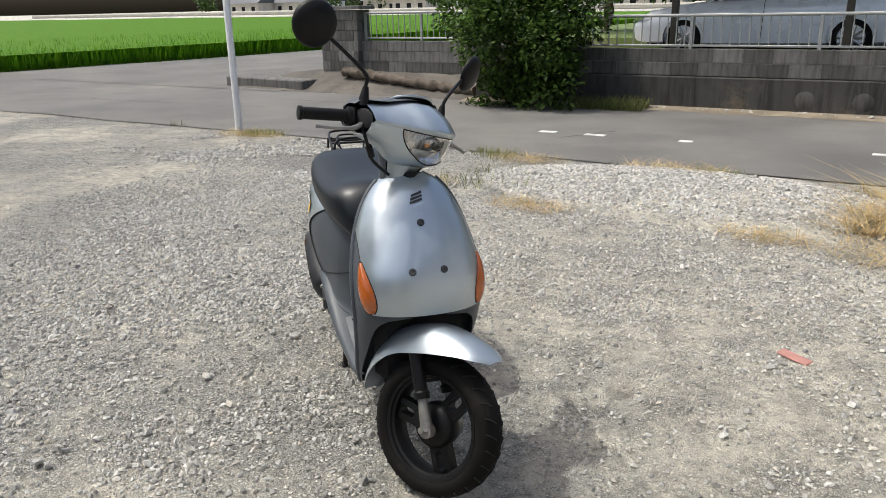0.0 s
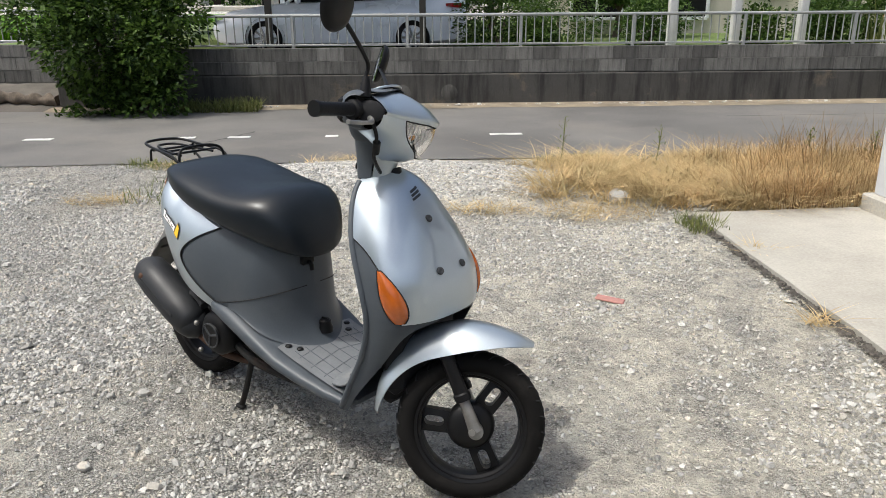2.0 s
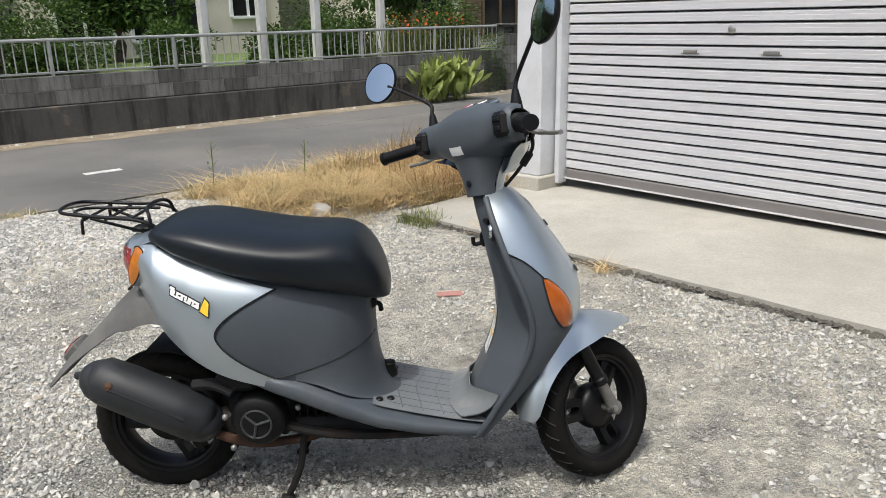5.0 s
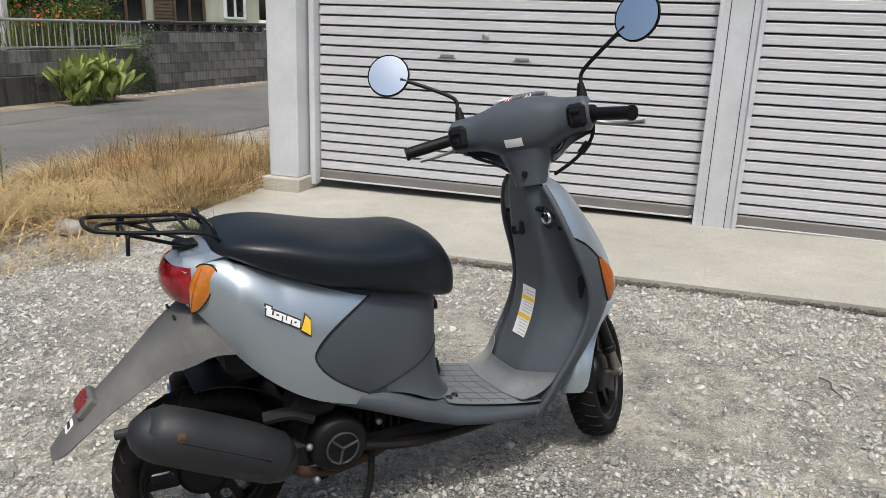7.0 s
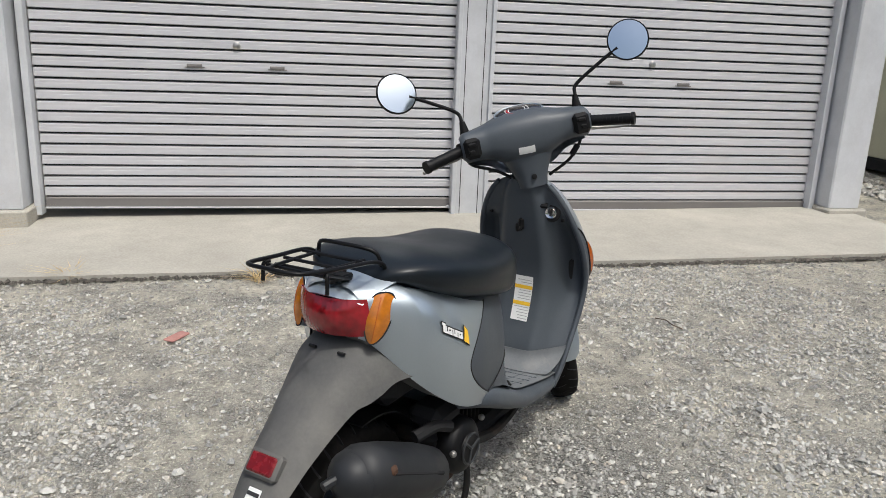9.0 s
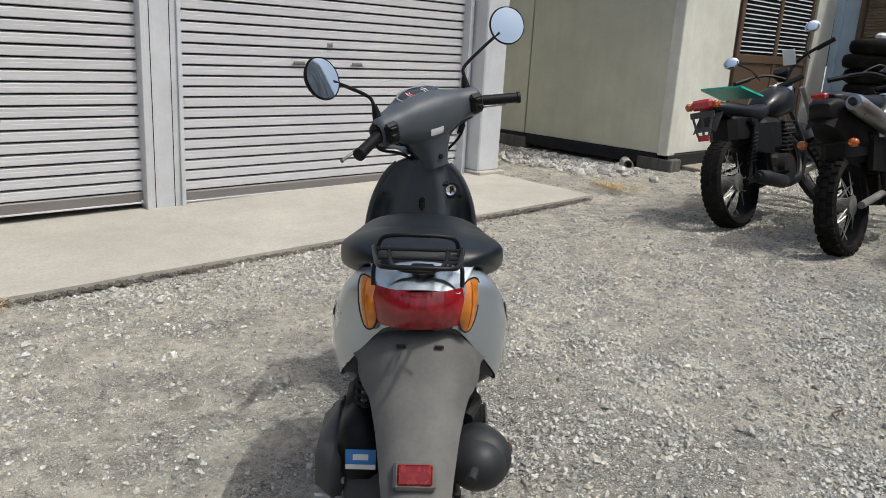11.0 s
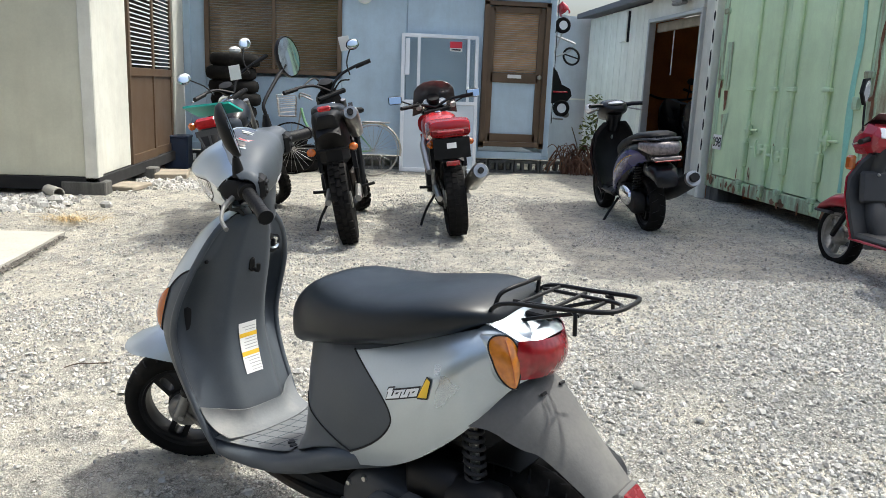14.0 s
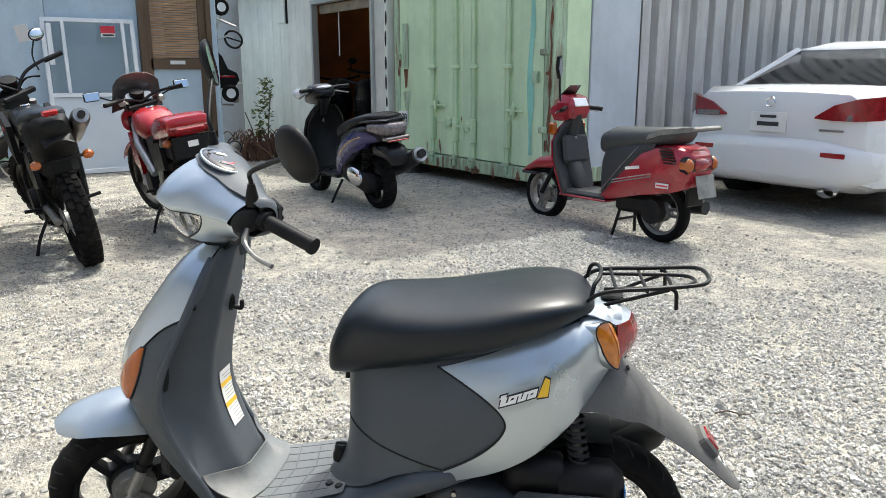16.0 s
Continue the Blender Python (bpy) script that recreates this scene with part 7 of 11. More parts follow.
part("neck_cowl", Shape().sheet(neck_f, 0, STEER), M_SILV, scooter, smooth=60)
# headlight
hl = [[cowl(lens_w(t) * q, *along(COWL_LOW, t), 0.001) for q in [-1 + 2 * j / 16 for j in range(17)]] for t in [3.7 * k / 14 for k in range(15)]]
bowl = [[cowl(lens_w(t) * q * 0.96, *along(COWL_LOW, t), 0.012 + 0.05 * (1 - q * q) * math.sin(math.pi * min(1, t / 3.7 + 0.02))) for q in [-1 + 2 * j / 16 for j in range(17)]] for t in [3.7 * k / 14 for k in range(15)]]
lamp = part("headlight", Shape().sheet(bowl, 0, STEER), M_CHROME, scooter, "chrome headlight bowl", smooth=60)
p = part("lens", Shape().sheet(hl, 0.002, STEER), M_CLEAR, lamp, "clear headlight lens", smooth=60)
p.visible_shadow = False
part("bulb", Shape().ball((0.925, 0, 0.955), 0.011, m=STEER), plain("bulb_amber", (0.7, 0.35, 0.12), 0.2, vary=0.1), lamp)
for side in (1, -1):
    slat = Shape()
    for k in range(5):
        y = side * (0.058 + 0.008 * k)
        slat.tube([cowl(y, *along(COWL_LOW, t), 0.008) for t in steps(0.2, 1.9, 6)], 0.0014, 4, True, STEER)
    part("lens_flute", slat, M_STEEL, lamp, smooth=0)
hledge = [r[0] for r in hl] + hl[-1][1:-1] + [r[-1] for r in hl[::-1]] + hl[0][1:-1][::-1]
part("lens_rim", Shape().tube(hledge + [hledge[0]], 0.0022, 6, m=STEER), M_SEAM, lamp, smooth=60)
# instrument
ins = Shape().lathe([(0, 0.012), (0.05, 0.012), (0.062, 0.008), (0.066, 0.0)], 28, STEER @ Matrix.Translation((0.842, 0, 1.058)) @ pose(0, 0, 0, 0, -20, 0) @ pose(0, 0, 0, 90) @ Matrix.Diagonal((0.75, 1, 1.15, 1)))
dial = part("instrument", ins, M_SMOKE, scooter, "smoked oval speedometer", smooth=50)
part("bezel", Shape().tube([STEER @ Matrix.Translation((0.842, 0, 1.060)) @ pose(0, 0, 0, 0, -20, 0) @ Vector((0.049 * math.cos(a), 0.075 * math.sin(a), 0.004)) for a in [2 * math.pi * k / 32 for k in range(33)]], 0.0035, 6), M_SILV, dial, "silver rim", smooth=60)
arc = Shape()
for r0 in (0.026, 0.036):
    arc.tube([STEER @ Matrix.Translation((0.842, 0.004, 1.0625)) @ pose(0, 0, 0, 0, -20, 0) @ Vector((-r0 * math.cos(a), r0 * math.sin(a), 0.009)) for a in [radians(-120 + 240 * k / 18) for k in range(19)]], 0.0014, 4)
part("dial_mark", arc, M_WHITES, dial, "pale dial arc")
part("dial_band", Shape().tube([STEER @ Matrix.Translation((0.842, 0.004, 1.0625)) @ pose(0, 0, 0, 0, -20, 0) @ Vector((-0.031 * math.cos(a), 0.031 * math.sin(a), 0.009)) for a in [radians(30 + 80 * k / 8) for k in range(9)]], 0.0025, 4), M_REDS, dial, "red dial band")
part("notice", Shape().sheet([[(bar_ring(y, radians(193 + 17 * k / 3))[0] - 0.003, y, bar_ring(y, radians(193 + 17 * k / 3))[2]) for k in range(4)] for y in steps(0.034, -0.016, 4)], 0, STEER), M_WHITES, scooter, "small white notice", smooth=60)
part("screw", Shape().lathe([(0, 0.004), (0.004, 0.004), (0.008, 0.003), (0.009, 0)], 12, STEER @ Matrix.Translation((0.788, 0, 0.865)) @ pose(0, 0, 0, 0, 0, 90)), M_BLACKM, scooter)
for side in (1, -1):
    g0, g1 = Vector((0.806, side * 0.19, 0.992)), Vector((0.733, side * 0.318, 0.972))
    grip = part("grip", Shape().tube([g0, g0.lerp(g1, 0.1), g0.lerp(g1, 0.12), g0.lerp(g1, 0.93), g0.lerp(g1, 0.94), g1], [0.024, 0.024, 0.0165, 0.0165, 0.0195, 0.019], 16, True, STEER), M_BLACKP, scooter, "black rubber grip", smooth=40)
    rib = Shape()
    for k in range(9):
        c = g0.lerp(g1, 0.2 + 0.08 * k)
        d = (g1 - g0).normalized() * 0.003
        rib.tube([c - d, c + d], 0.0169, 14, True, STEER)
    part("rib", rib, M_BLACKP, grip, smooth=40)
    reach = 0.05 if side > 0 else 0.035
    part("brake_lever", Shape().tube(spline([(0.842, side * 0.19, 0.974), (0.838 + 0.4 * reach, side * 0.225, 0.962), (0.812 + 0.8 * reach, side * 0.278, 0.953), (0.779 + reach, side * 0.325, 0.948)], 5), [0.007] * 6 + [0.005] * 9 + [0.006], 8, True, STEER), M_CASTG, scooter, "bare metal brake lever")
    part("switch_box", Shape().box((0.785, side * 0.168, 0.992), (0.05, 0.05, 0.062), 0.01, STEER).box((0.760, side * 0.168, 1.003), (0.01, 0.026, 0.012), 0.003, STEER).box((0.760, side * 0.172, 0.982), (0.01, 0.018, 0.012), 0.003, STEER), M_BLACKP, scooter, "black switch box")
    mir = part("mirror_stem", Shape().tube(spline([(0.823, side * 0.176, 1.03), (0.823, side * 0.178, 1.075), (0.826, side * 0.188, 1.105), (0.803, side * 0.255, 1.148), (0.779, side * 0.318, 1.183)], 6), 0.0055, 8, True, STEER), M_BLACKM, scooter, "black mirror stem", smooth=50)
    part("boot", Shape().tube([(0.823, side * 0.176, 1.025), (0.823, side * 0.176, 1.045), (0.823, side * 0.177, 1.075)], [0.016, 0.014, 0.008], 12, True, STEER), M_BLACKP, mir, "rubber boot", smooth=50)
    mm = STEER @ Matrix.Translation((0.77, side * 0.350, 1.200)) @ pose(0, 0, 0, 12, 0, 90 + side * 17)
    part("mirror_back", Shape().lathe([(0.060, 0.0), (0.0615, -0.006), (0.056, -0.016), (0.038, -0.025), (0.0, -0.029)], 32, mm), M_BLACKP, mir, "black mirror shell", smooth=50)
    part("mirror_glass", Shape().lathe([(0.0, 0.0012), (0.03, 0.0006), (0.057, -0.0008)], 32, mm), M_MIRROR, mir, "round mirror glass", smooth=50)
cab = Shape().tube(spline([(0.845, -0.19, 0.975), (0.86, -0.175, 0.93), (0.85, -0.13, 0.885), (0.86, -0.06, 0.85)], 6), 0.005, 6, True, STEER)
cab.tube(spline([(0.86, -0.165, 0.92), (0.855, -0.14, 0.895)], 3), 0.010, 8, True, STEER)
part("brake_cable", cab, M_BLACKP, scooter, "black brake cable", smooth=50)
part("brake_cable", Shape().tube(spline([(0.845, 0.19, 0.975), (0.86, 0.17, 0.935), (0.86, 0.1, 0.9), (0.865, 0.05, 0.86)], 6), 0.005, 6, True, STEER), M_BLACKP, scooter, smooth=50)


def wheel(name, parent, centre, R, w, m, rim_mat, spokes=3, label="", tread=28):
    wh = part(name, Shape().lathe([(R * 0.745, w * 0.40), (R * 0.785, w * 0.5), (R * 0.87, w * 0.52), (R * 0.955, w * 0.42), (R * 0.992, w * 0.25), (R, 0), (R * 0.992, -w * 0.25), (R * 0.955, -w * 0.42), (R * 0.87, -w * 0.52), (R * 0.785, -w * 0.5), (R * 0.745, -w * 0.40)], 48, m @ Matrix.Translation(centre)), M_TYRE, parent, label or "worn black tyre", smooth=50)
    tr = Shape()
    for k in range(tread):
        for s in (-1, 1):
            a0 = 2 * math.pi * (k + 0.25 * s) / tread
            pts = []
            for i in range(5):
                u = i / 4
                a = a0 + 0.10 * u * (1.0)
                y = s * w * (0.06 + 0.40 * u)
                rr2 = R * (0.9935 - 0.048 * u**2.4)
                pts.append((centre[0] + rr2 * math.cos(a), centre[1] + y, centre[2] + rr2 * math.sin(a)))
            tr.tube(pts, 0.0032, 4, True, m, 0.6)
    tagged(part("tread", tr, M_SEAM, wh, "tread grooves", smooth=50), kind="stuff")
    ri = R * 0.735
    at = m @ Matrix.Translation(centre)
    rim = part("rim", Shape().lathe([(ri, w * 0.40), (ri * 1.02, w * 0.44), (ri * 0.965, w * 0.41), (ri * 0.95, w * 0.34), (ri * 0.90, w * 0.30), (ri * 0.875, w * 0.1), (ri * 0.87, 0), (ri * 0.875, -w * 0.1), (ri * 0.90, -w * 0.30), (ri * 0.95, -w * 0.34), (ri * 0.965, -w * 0.41), (ri * 1.02, -w * 0.44), (ri, -w * 0.40)], 56, at), rim_mat, wh, "wheel rim", smooth=40)
    part("hub", Shape().lathe([(0.0, w * 0.40), (R * 0.14, w * 0.40), (R * 0.27, w * 0.34), (R * 0.32, w * 0.2), (R * 0.33, 0), (R * 0.32, -w * 0.2), (R * 0.27, -w * 0.34), (R * 0.14, -w * 0.40), (0.0, -w * 0.40)], 28, at), rim_mat, rim, smooth=40)
    for k in range(spokes):
        # flat cast arm that widens to the rim, with an oval slot through its outer half
        turn = at @ Matrix.Rotation(-(2 * math.pi * k / spokes + 1.0), 4, "Y")
        r0, r1, h0, h1, d = R * 0.26, ri * 0.9, R * 0.15, R * 0.27, w * 0.2
        sp = Shape()
        c0, c1, ch = R * 0.42, R * 0.56, R * 0.065
        hole = [(c1 + ch * math.cos(b), ch * math.sin(b)) for b in [radians(-90 + 180 * i / 8) for i in range(9)]] + [(c0 + ch * math.cos(b), ch * math.sin(b)) for b in [radians(90 + 180 * i / 8) for i in range(9)]]
        side_h = lambda r: h0 + (h1 - h0) * ((r - r0) / (r1 - r0)) ** 1.6
        rim_pts = []
        for hx, hz in hole:
            b = math.atan2(hz, hx - (c0 + c1) / 2)
            ux, uz = math.cos(b), math.sin(b)
            best = 1.0
            for i in range(60):
                q = 0.002 + 0.002 * i
                x, z = (c0 + c1) / 2 + ux * q, uz * q
                if x > r1 or x < r0 or abs(z) > side_h(max(r0, min(r1, x))):
                    break
                best = q
            rim_pts.append(((c0 + c1) / 2 + ux * best, uz * best))
        n = len(hole)
        vs = [(x, d, z) for x, z in hole] + [(x, d * 0.85, z) for x, z in rim_pts] + [(x, -d, z) for x, z in hole] + [(x, -d * 0.85, z) for x, z in rim_pts]
        fs = []
        for i in range(n):
            i2 = (i + 1) % n
            fs += [(i, i2, n + i2, n + i), (2 * n + i2, 2 * n + i, 3 * n + i, 3 * n + i2), (i2, i, 2 * n + i, 2 * n + i2), (n + i, n + i2, 3 * n + i2, 3 * n + i)]
        sp.add([tuple(turn @ Vector(v)) for v in vs], fs)
        part("spoke", sp, rim_mat, rim, "slotted cast spoke", smooth=30)
    return wh


wheel("front_wheel", scooter, (1.15, 0, 0.2), 0.2, 0.088, STEER, M_BLACKM, 3, "worn black front tyre")
fork = Shape()
for s in (1, -1):
    top = Vector((1.15 - 0.404 * 0.2, s * 0.060, 0.395))
    bot = Vector((1.165, s * 0.066, 0.2))
    leg = part("fork_leg", Shape().tube([top, top.lerp(bot, 0.5), top.lerp(bot, 0.52), top.lerp(bot, 0.6)], [0.019, 0.019, 0.023, 0.022], 12, True, STEER), M_BLACKM, scooter, "black fork leg", smooth=40)
    part("fork_slider", Shape().tube([top.lerp(bot, 0.6), top.lerp(bot, 0.9), bot], [0.014, 0.017, 0.019], 12, True, STEER).cyl(bot + Vector((0, -0.012, 0)), bot + Vector((0, 0.012, 0)), 0.02, 0.02, 12, STEER), M_CASTG, leg, "grimy aluminium slider", smooth=40)
part("axle", Shape().cyl((1.155, -0.085, 0.2), (1.155, 0.085, 0.2), 0.009, 0.009, 10, STEER), M_STEEL, scooter)
part("brake_drum", Shape().lathe([(0, 0.055), (0.05, 0.055), (0.056, 0.045), (0.056, 0.02)], 24, STEER @ Matrix.Translation((1.15, 0, 0.2))).tube([(1.15, 0.058, 0.2), (1.10, 0.062, 0.15)], 0.008, 8, True, STEER), M_CASTG, scooter, "cast front brake drum")
rows = []
for k in range(31):
    t = k / 30
    a = radians(57.5 + 118.5 * t)
    r = lerp([(0, 0.277), (0.17, 0.274), (0.4, 0.282), (0.62, 0.285), (0.85, 0.27), (1, 0.258)], t)
    hw = lerp([(0, 0.03), (0.03, 0.052), (0.09, 0.074), (0.35, 0.088), (0.52, 0.076), (0.85, 0.06), (0.97, 0.045), (1, 0.03)], t)
    drop = lerp([(0, 0.008), (0.09, 0.028), (0.3, 0.066), (0.52, 0.074), (0.85, 0.03), (1, 0.01)], t)
    rows.append([(1.15 + (r - drop * abs(q) ** 2.6) * math.cos(a), hw * math.copysign(abs(q) ** 0.9, q), 0.2 + (r - drop * abs(q) ** 2.6) * math.sin(a)) for q in [-1 + 2 * j / 18 for j in range(19)]])
part("front_fender", Shape().sheet(rows, 0.003, STEER), M_SILV, scooter, "silver-blue front fender", smooth=60)

# ---- rear: lights, mudguard, rack, wheel, engine ----
red = []
for i in range(13):
    t = i / 12
    z = 0.653 + 0.084 * t
    hw = 0.091 + 0.006 * math.sin(math.pi * t)
    red.append([(-0.092 - 0.041 * (1 - abs(q) ** 2.2) * math.sin(math.pi * (0.16 + 0.66 * t)) ** 0.7 - 0.004 + 0.012 * q * q + 0.00018 * math.cos(52 * q), hw * q + 0.006, z) for q in [-1 + 2 * j / 96 for j in range(97)]])
tail = part("tail_light", Shape().sheet(red, 0.004), M_TAILR, scooter, "red tail light", smooth=60)
part("tail_housing", Shape().box((-0.065, 0.004, 0.69), (0.05, 0.17, 0.09), 0.012), M_SEAM, scooter)
rows = []
for i in range(9):
    t = i / 8
    rows.append([(0.015 - 0.107 * t - 0.026 * (1 - q * q) * t, (0.125 - 0.043 * t) * q + 0.004 * t, 0.782 - 0.044 * t**1.5 - 0.014 * q * q) for q in [-1 + 2 * j / 14 for j in range(15)]])
part("tail_panel", Shape().sheet(rows, 0.003), M_SILV, scooter, "silver-blue tail panel", smooth=60)
for side in (1, -1):
    mid, up, out = Vector((-0.0735, 0.1075, 0.694)), Vector((0.016, 0.003, 0.0535)), Vector((0.0155, 0.022, 0.0025))
    face = out.cross(up).normalized() * (1 if out.cross(up).x < 0 else -1)

    def shell(r, a, back=0.0):
        """A point of the rounded lens: r from its middle to its rim, wrapping forward on the outer side."""
        u = r * math.copysign(abs(math.cos(a)) ** 0.85, math.cos(a))
        v = r * math.copysign(abs(math.sin(a)) ** 0.85, math.sin(a))
        p3 = mid + out * (u * (1 + 0.12 * v)) + up * v + face * (0.011 * (1 - min(1.0, r * r)) - back)
        p3.x += 0.010 * max(0.0, u) ** 2 + 0.012 * max(0.0, u * v)
        return (p3.x, side * p3.y + 0.006, p3.z)
    ring_a = [2 * math.pi * k / 36 for k in range(37)]
    wing = lambda a: 0.12 + 0.88 * smooth01(-0.3, 0.5, math.cos(a)) * smooth01(-0.9, -0.2, math.sin(a)) * smooth01(1.0, 0.6, math.sin(a))
    sg = part("turn_signal", Shape().sheet([[shell(r, a) for a in ring_a] for r in (0.02, 0.2, 0.4, 0.6, 0.78, 0.9, 0.97, 1.0)]), M_AMBERR, scooter, "amber rear turn signal", smooth=60)
    part("rim", Shape().tube([shell(1.02, a) for a in ring_a], 0.0019, 5), M_SEAM, sg, smooth=60)
    part("flute", Shape().tube([shell(abs(v) + 0.001, math.pi / 2 if v > 0 else -math.pi / 2, -0.0006) for v in [-0.85 + 1.7 * k / 16 for k in range(17)]], 0.0012, 4), M_ORANGE, sg)
    part("signal_surround", Shape().sheet([[shell(1.0 + 0.34 * q * wing(a), a, 0.001 + 0.02 * q**1.6) for a in ring_a] for q in (0.0, 0.15, 0.35, 0.6, 0.8, 1.0)]), M_SILV, scooter, "silver-blue surround of the signal", smooth=60)
GUARD = [(0.10, 0.57, 0.17, 0.05), (0.03, 0.612, 0.164, 0.07), (-0.04, 0.634, 0.136, 0.09), (-0.075, 0.63, 0.130, 0.09), (-0.10, 0.618, 0.126, 0.088), (-0.13, 0.595, 0.114, 0.078), (-0.16, 0.568, 0.100, 0.06), (-0.22, 0.508, 0.084, 0.042), (-0.28, 0.452, 0.073, 0.03), (-0.33, 0.402, 0.064, 0.024), (-0.37, 0.355, 0.05, 0.016), (-0.392, 0.33, 0.03, 0.006)]
rows = []
for i in range(37):
    t = i / 36 * (len(GUARD) - 1)
    v = [lerp([(k, g[j]) for k, g in enumerate(GUARD)], t) for j in range(4)]
    rows.append([(v[0] + 0.12 * v[3] * abs(q) ** 2.2, v[2] * math.copysign(abs(q) ** 0.85, q), v[1] - v[3] * abs(q) ** 3) for q in [-1 + 2 * j / 16 for j in range(17)]])
guard = part("mudguard", Shape().sheet(rows, 0.004), M_GUARD, scooter, "dusty grey rear mudguard", smooth=60)
for side in (1, -1):
    part("flange", Shape().sheet([[(x - 0.004 * k, side * (body_y(x, low(x)) - 0.003 - 0.02 * k), low(x) + 0.004 + 0.003 * k) for k in range(4)] for x in steps(-0.085, 0.11, 18)]), M_GUARD, guard, "grey flange under the side cover", smooth=60)
rm = Matrix.Translation((-0.312, 0.004, 0.428)) @ pose(0, 0, 0, 0, 40, 0)
part("reflector_frame", Shape().box((0, 0, 0), (0.028, 0.084, 0.056), 0.006, rm), M_GUARD, guard)
part("reflector", Shape().box((-0.014, 0, 0), (0.008, 0.068, 0.04), 0.004, rm), M_REDR, guard, "red reflector")
part("plate_mark", Shape().box((0, 0, 0), (0.003, 0.034, 0.026), 0.001, Matrix.Translation((-0.352, 0.002, 0.383)) @ pose(0, 0, 0, 0, 42, 0)), M_WHITES, guard, "small pale sticker")
part("plate_mark_bar", Shape().box((-0.002, 0, 0.001), (0.002, 0.03, 0.008), 0, Matrix.Translation((-0.352, 0.002, 0.383)) @ pose(0, 0, 0, 0, 42, 0)), M_INK, guard)
for sy in (-0.04, 0.04):
    part("slot", Shape().box((-0.118, sy, 0.615), (0.006, 0.02, 0.006), 0.001), M_SEAM, guard)
bar = 0.0048
rk = part("rack", Shape().tube(spline([(0.0, 0.075, 0.775), (-0.02, 0.094, 0.812), (-0.06, 0.094, 0.831), (-0.16, 0.085, 0.84), (-0.246, 0.074, 0.849), (-0.272, 0.05, 0.853), (-0.278, 0.0, 0.855), (-0.272, -0.05, 0.853), (-0.246, -0.074, 0.849), (-0.16, -0.085, 0.84), (-0.06, -0.094, 0.831), (-0.02, -0.094, 0.812), (0.0, -0.075, 0.775)], 6), bar, 8), M_BLACKM, scooter, "black tubular luggage rack", smooth=60)
part("inner_loop", Shape().tube(spline([(-0.05, 0.062, 0.828), (-0.16, 0.055, 0.833), (-0.235, 0.036, 0.839), (-0.252, 0.0, 0.84), (-0.235, -0.036, 0.839), (-0.16, -0.055, 0.833), (-0.05, -0.062, 0.828)], 6), bar * 0.9, 8), M_BLACKM, rk, smooth=60)
part("front_hoop", Shape().tube(spline([(-0.022, 0.088, 0.812), (-0.028, 0.08, 0.84), (-0.04, 0.055, 0.852), (-0.046, 0.0, 0.855), (-0.04, -0.055, 0.852), (-0.028, -0.08, 0.84), (-0.022, -0.088, 0.812)], 6), bar, 8), M_BLACKM, rk, smooth=60)
for x in (-0.075, -0.14, -0.2):
    part("cross_bar", Shape().tube([(x, 0.088 - 0.12 * max(0, -x - 0.1), 0.832), (x, -0.088 + 0.12 * max(0, -x - 0.1), 0.832)], bar * 0.85, 8), M_BLACKM, rk)
for side in (1, -1):
    part("strut", Shape().tube(spline([(-0.19, side * 0.062, 0.832), (-0.12, side * 0.048, 0.806), (-0.05, side * 0.03, 0.778), (-0.03, side * 0.025, 0.765)], 4), bar * 0.9, 8), M_BLACKM, rk, smooth=60)
    part("hook", Shape().tube(spline([(-0.19, side * 0.074, 0.838), (-0.2, side * 0.084, 0.834), (-0.202, side * 0.086, 0.815), (-0.203, side * 0.086, 0.796)], 4), bar * 0.9, 8), M_BLACKM, rk, smooth=60)
part("seat_lock", Shape().lathe([(0, 0.006), (0.012, 0.006), (0.015, 0)], 14, pose(-0.09, 0, 0.768, 60, 0, 90)).box((-0.075, 0, 0.772), (0.05, 0.05, 0.012), 0.004), M_BLACKP, scooter, "seat lock")

wheel("rear_wheel", scooter, (-0.07, 0.0, 0.207), 0.21, 0.094, Matrix.Identity(4), M_BLACKM, 3, "worn black rear tyre")
part("inner_fender", Shape().sheet([[(-0.06 + 0.232 * math.cos(a), y, 0.207 + 0.232 * math.sin(a)) for y in steps(-0.075, 0.075, 4)] for a in [radians(10 + 88 * k / 20) for k in range(21)]], 0.004), M_BLACKP, scooter, "black inner fender", smooth=60)
# muffler
a0, a1 = Vector((-0.228, -0.128, 0.405)), Vector((0.105, -0.138, 0.243))
mpts = [a0.lerp(a1, u) for u in (-0.04, 0.0, 0.06, 0.15, 0.5, 0.85, 0.95, 1.0, 1.03)]
muf = part("muffler", Shape().tube(mpts, [0.02, 0.042, 0.058, 0.066, 0.068, 0.066, 0.055, 0.038, 0.02], 20, True, None, 0.92), M_MUFF, scooter, "black muffler with heat shield", smooth=60)
sh_pts = [a0.lerp(a1, u) + Vector((0, -0.008, 0.012)) for u in (0.05, 0.12, 0.3, 0.7, 0.9, 0.97)]
part("heat_shield", Shape().tube(sh_pts, [0.04, 0.062, 0.067, 0.067, 0.06, 0.04], 20, True, None, 0.95), M_MUFF, muf, "matt black heat shield", smooth=60)
part("shield_groove", Shape().tube([(-0.146, -0.199, 0.392), (0.043, -0.204, 0.299)], 0.006, 6), M_SEAM, muf)
for x, z in ((-0.146, 0.397), (0.043, 0.289)):
    part("bolt", Shape().lathe([(0, 0.008), (0.006, 0.008), (0.012, 0.003), (0.014, 0)], 12, pose(x, -0.196, z, 0, 0, 180)), M_OLDPIPE, muf, "rusty bolt")
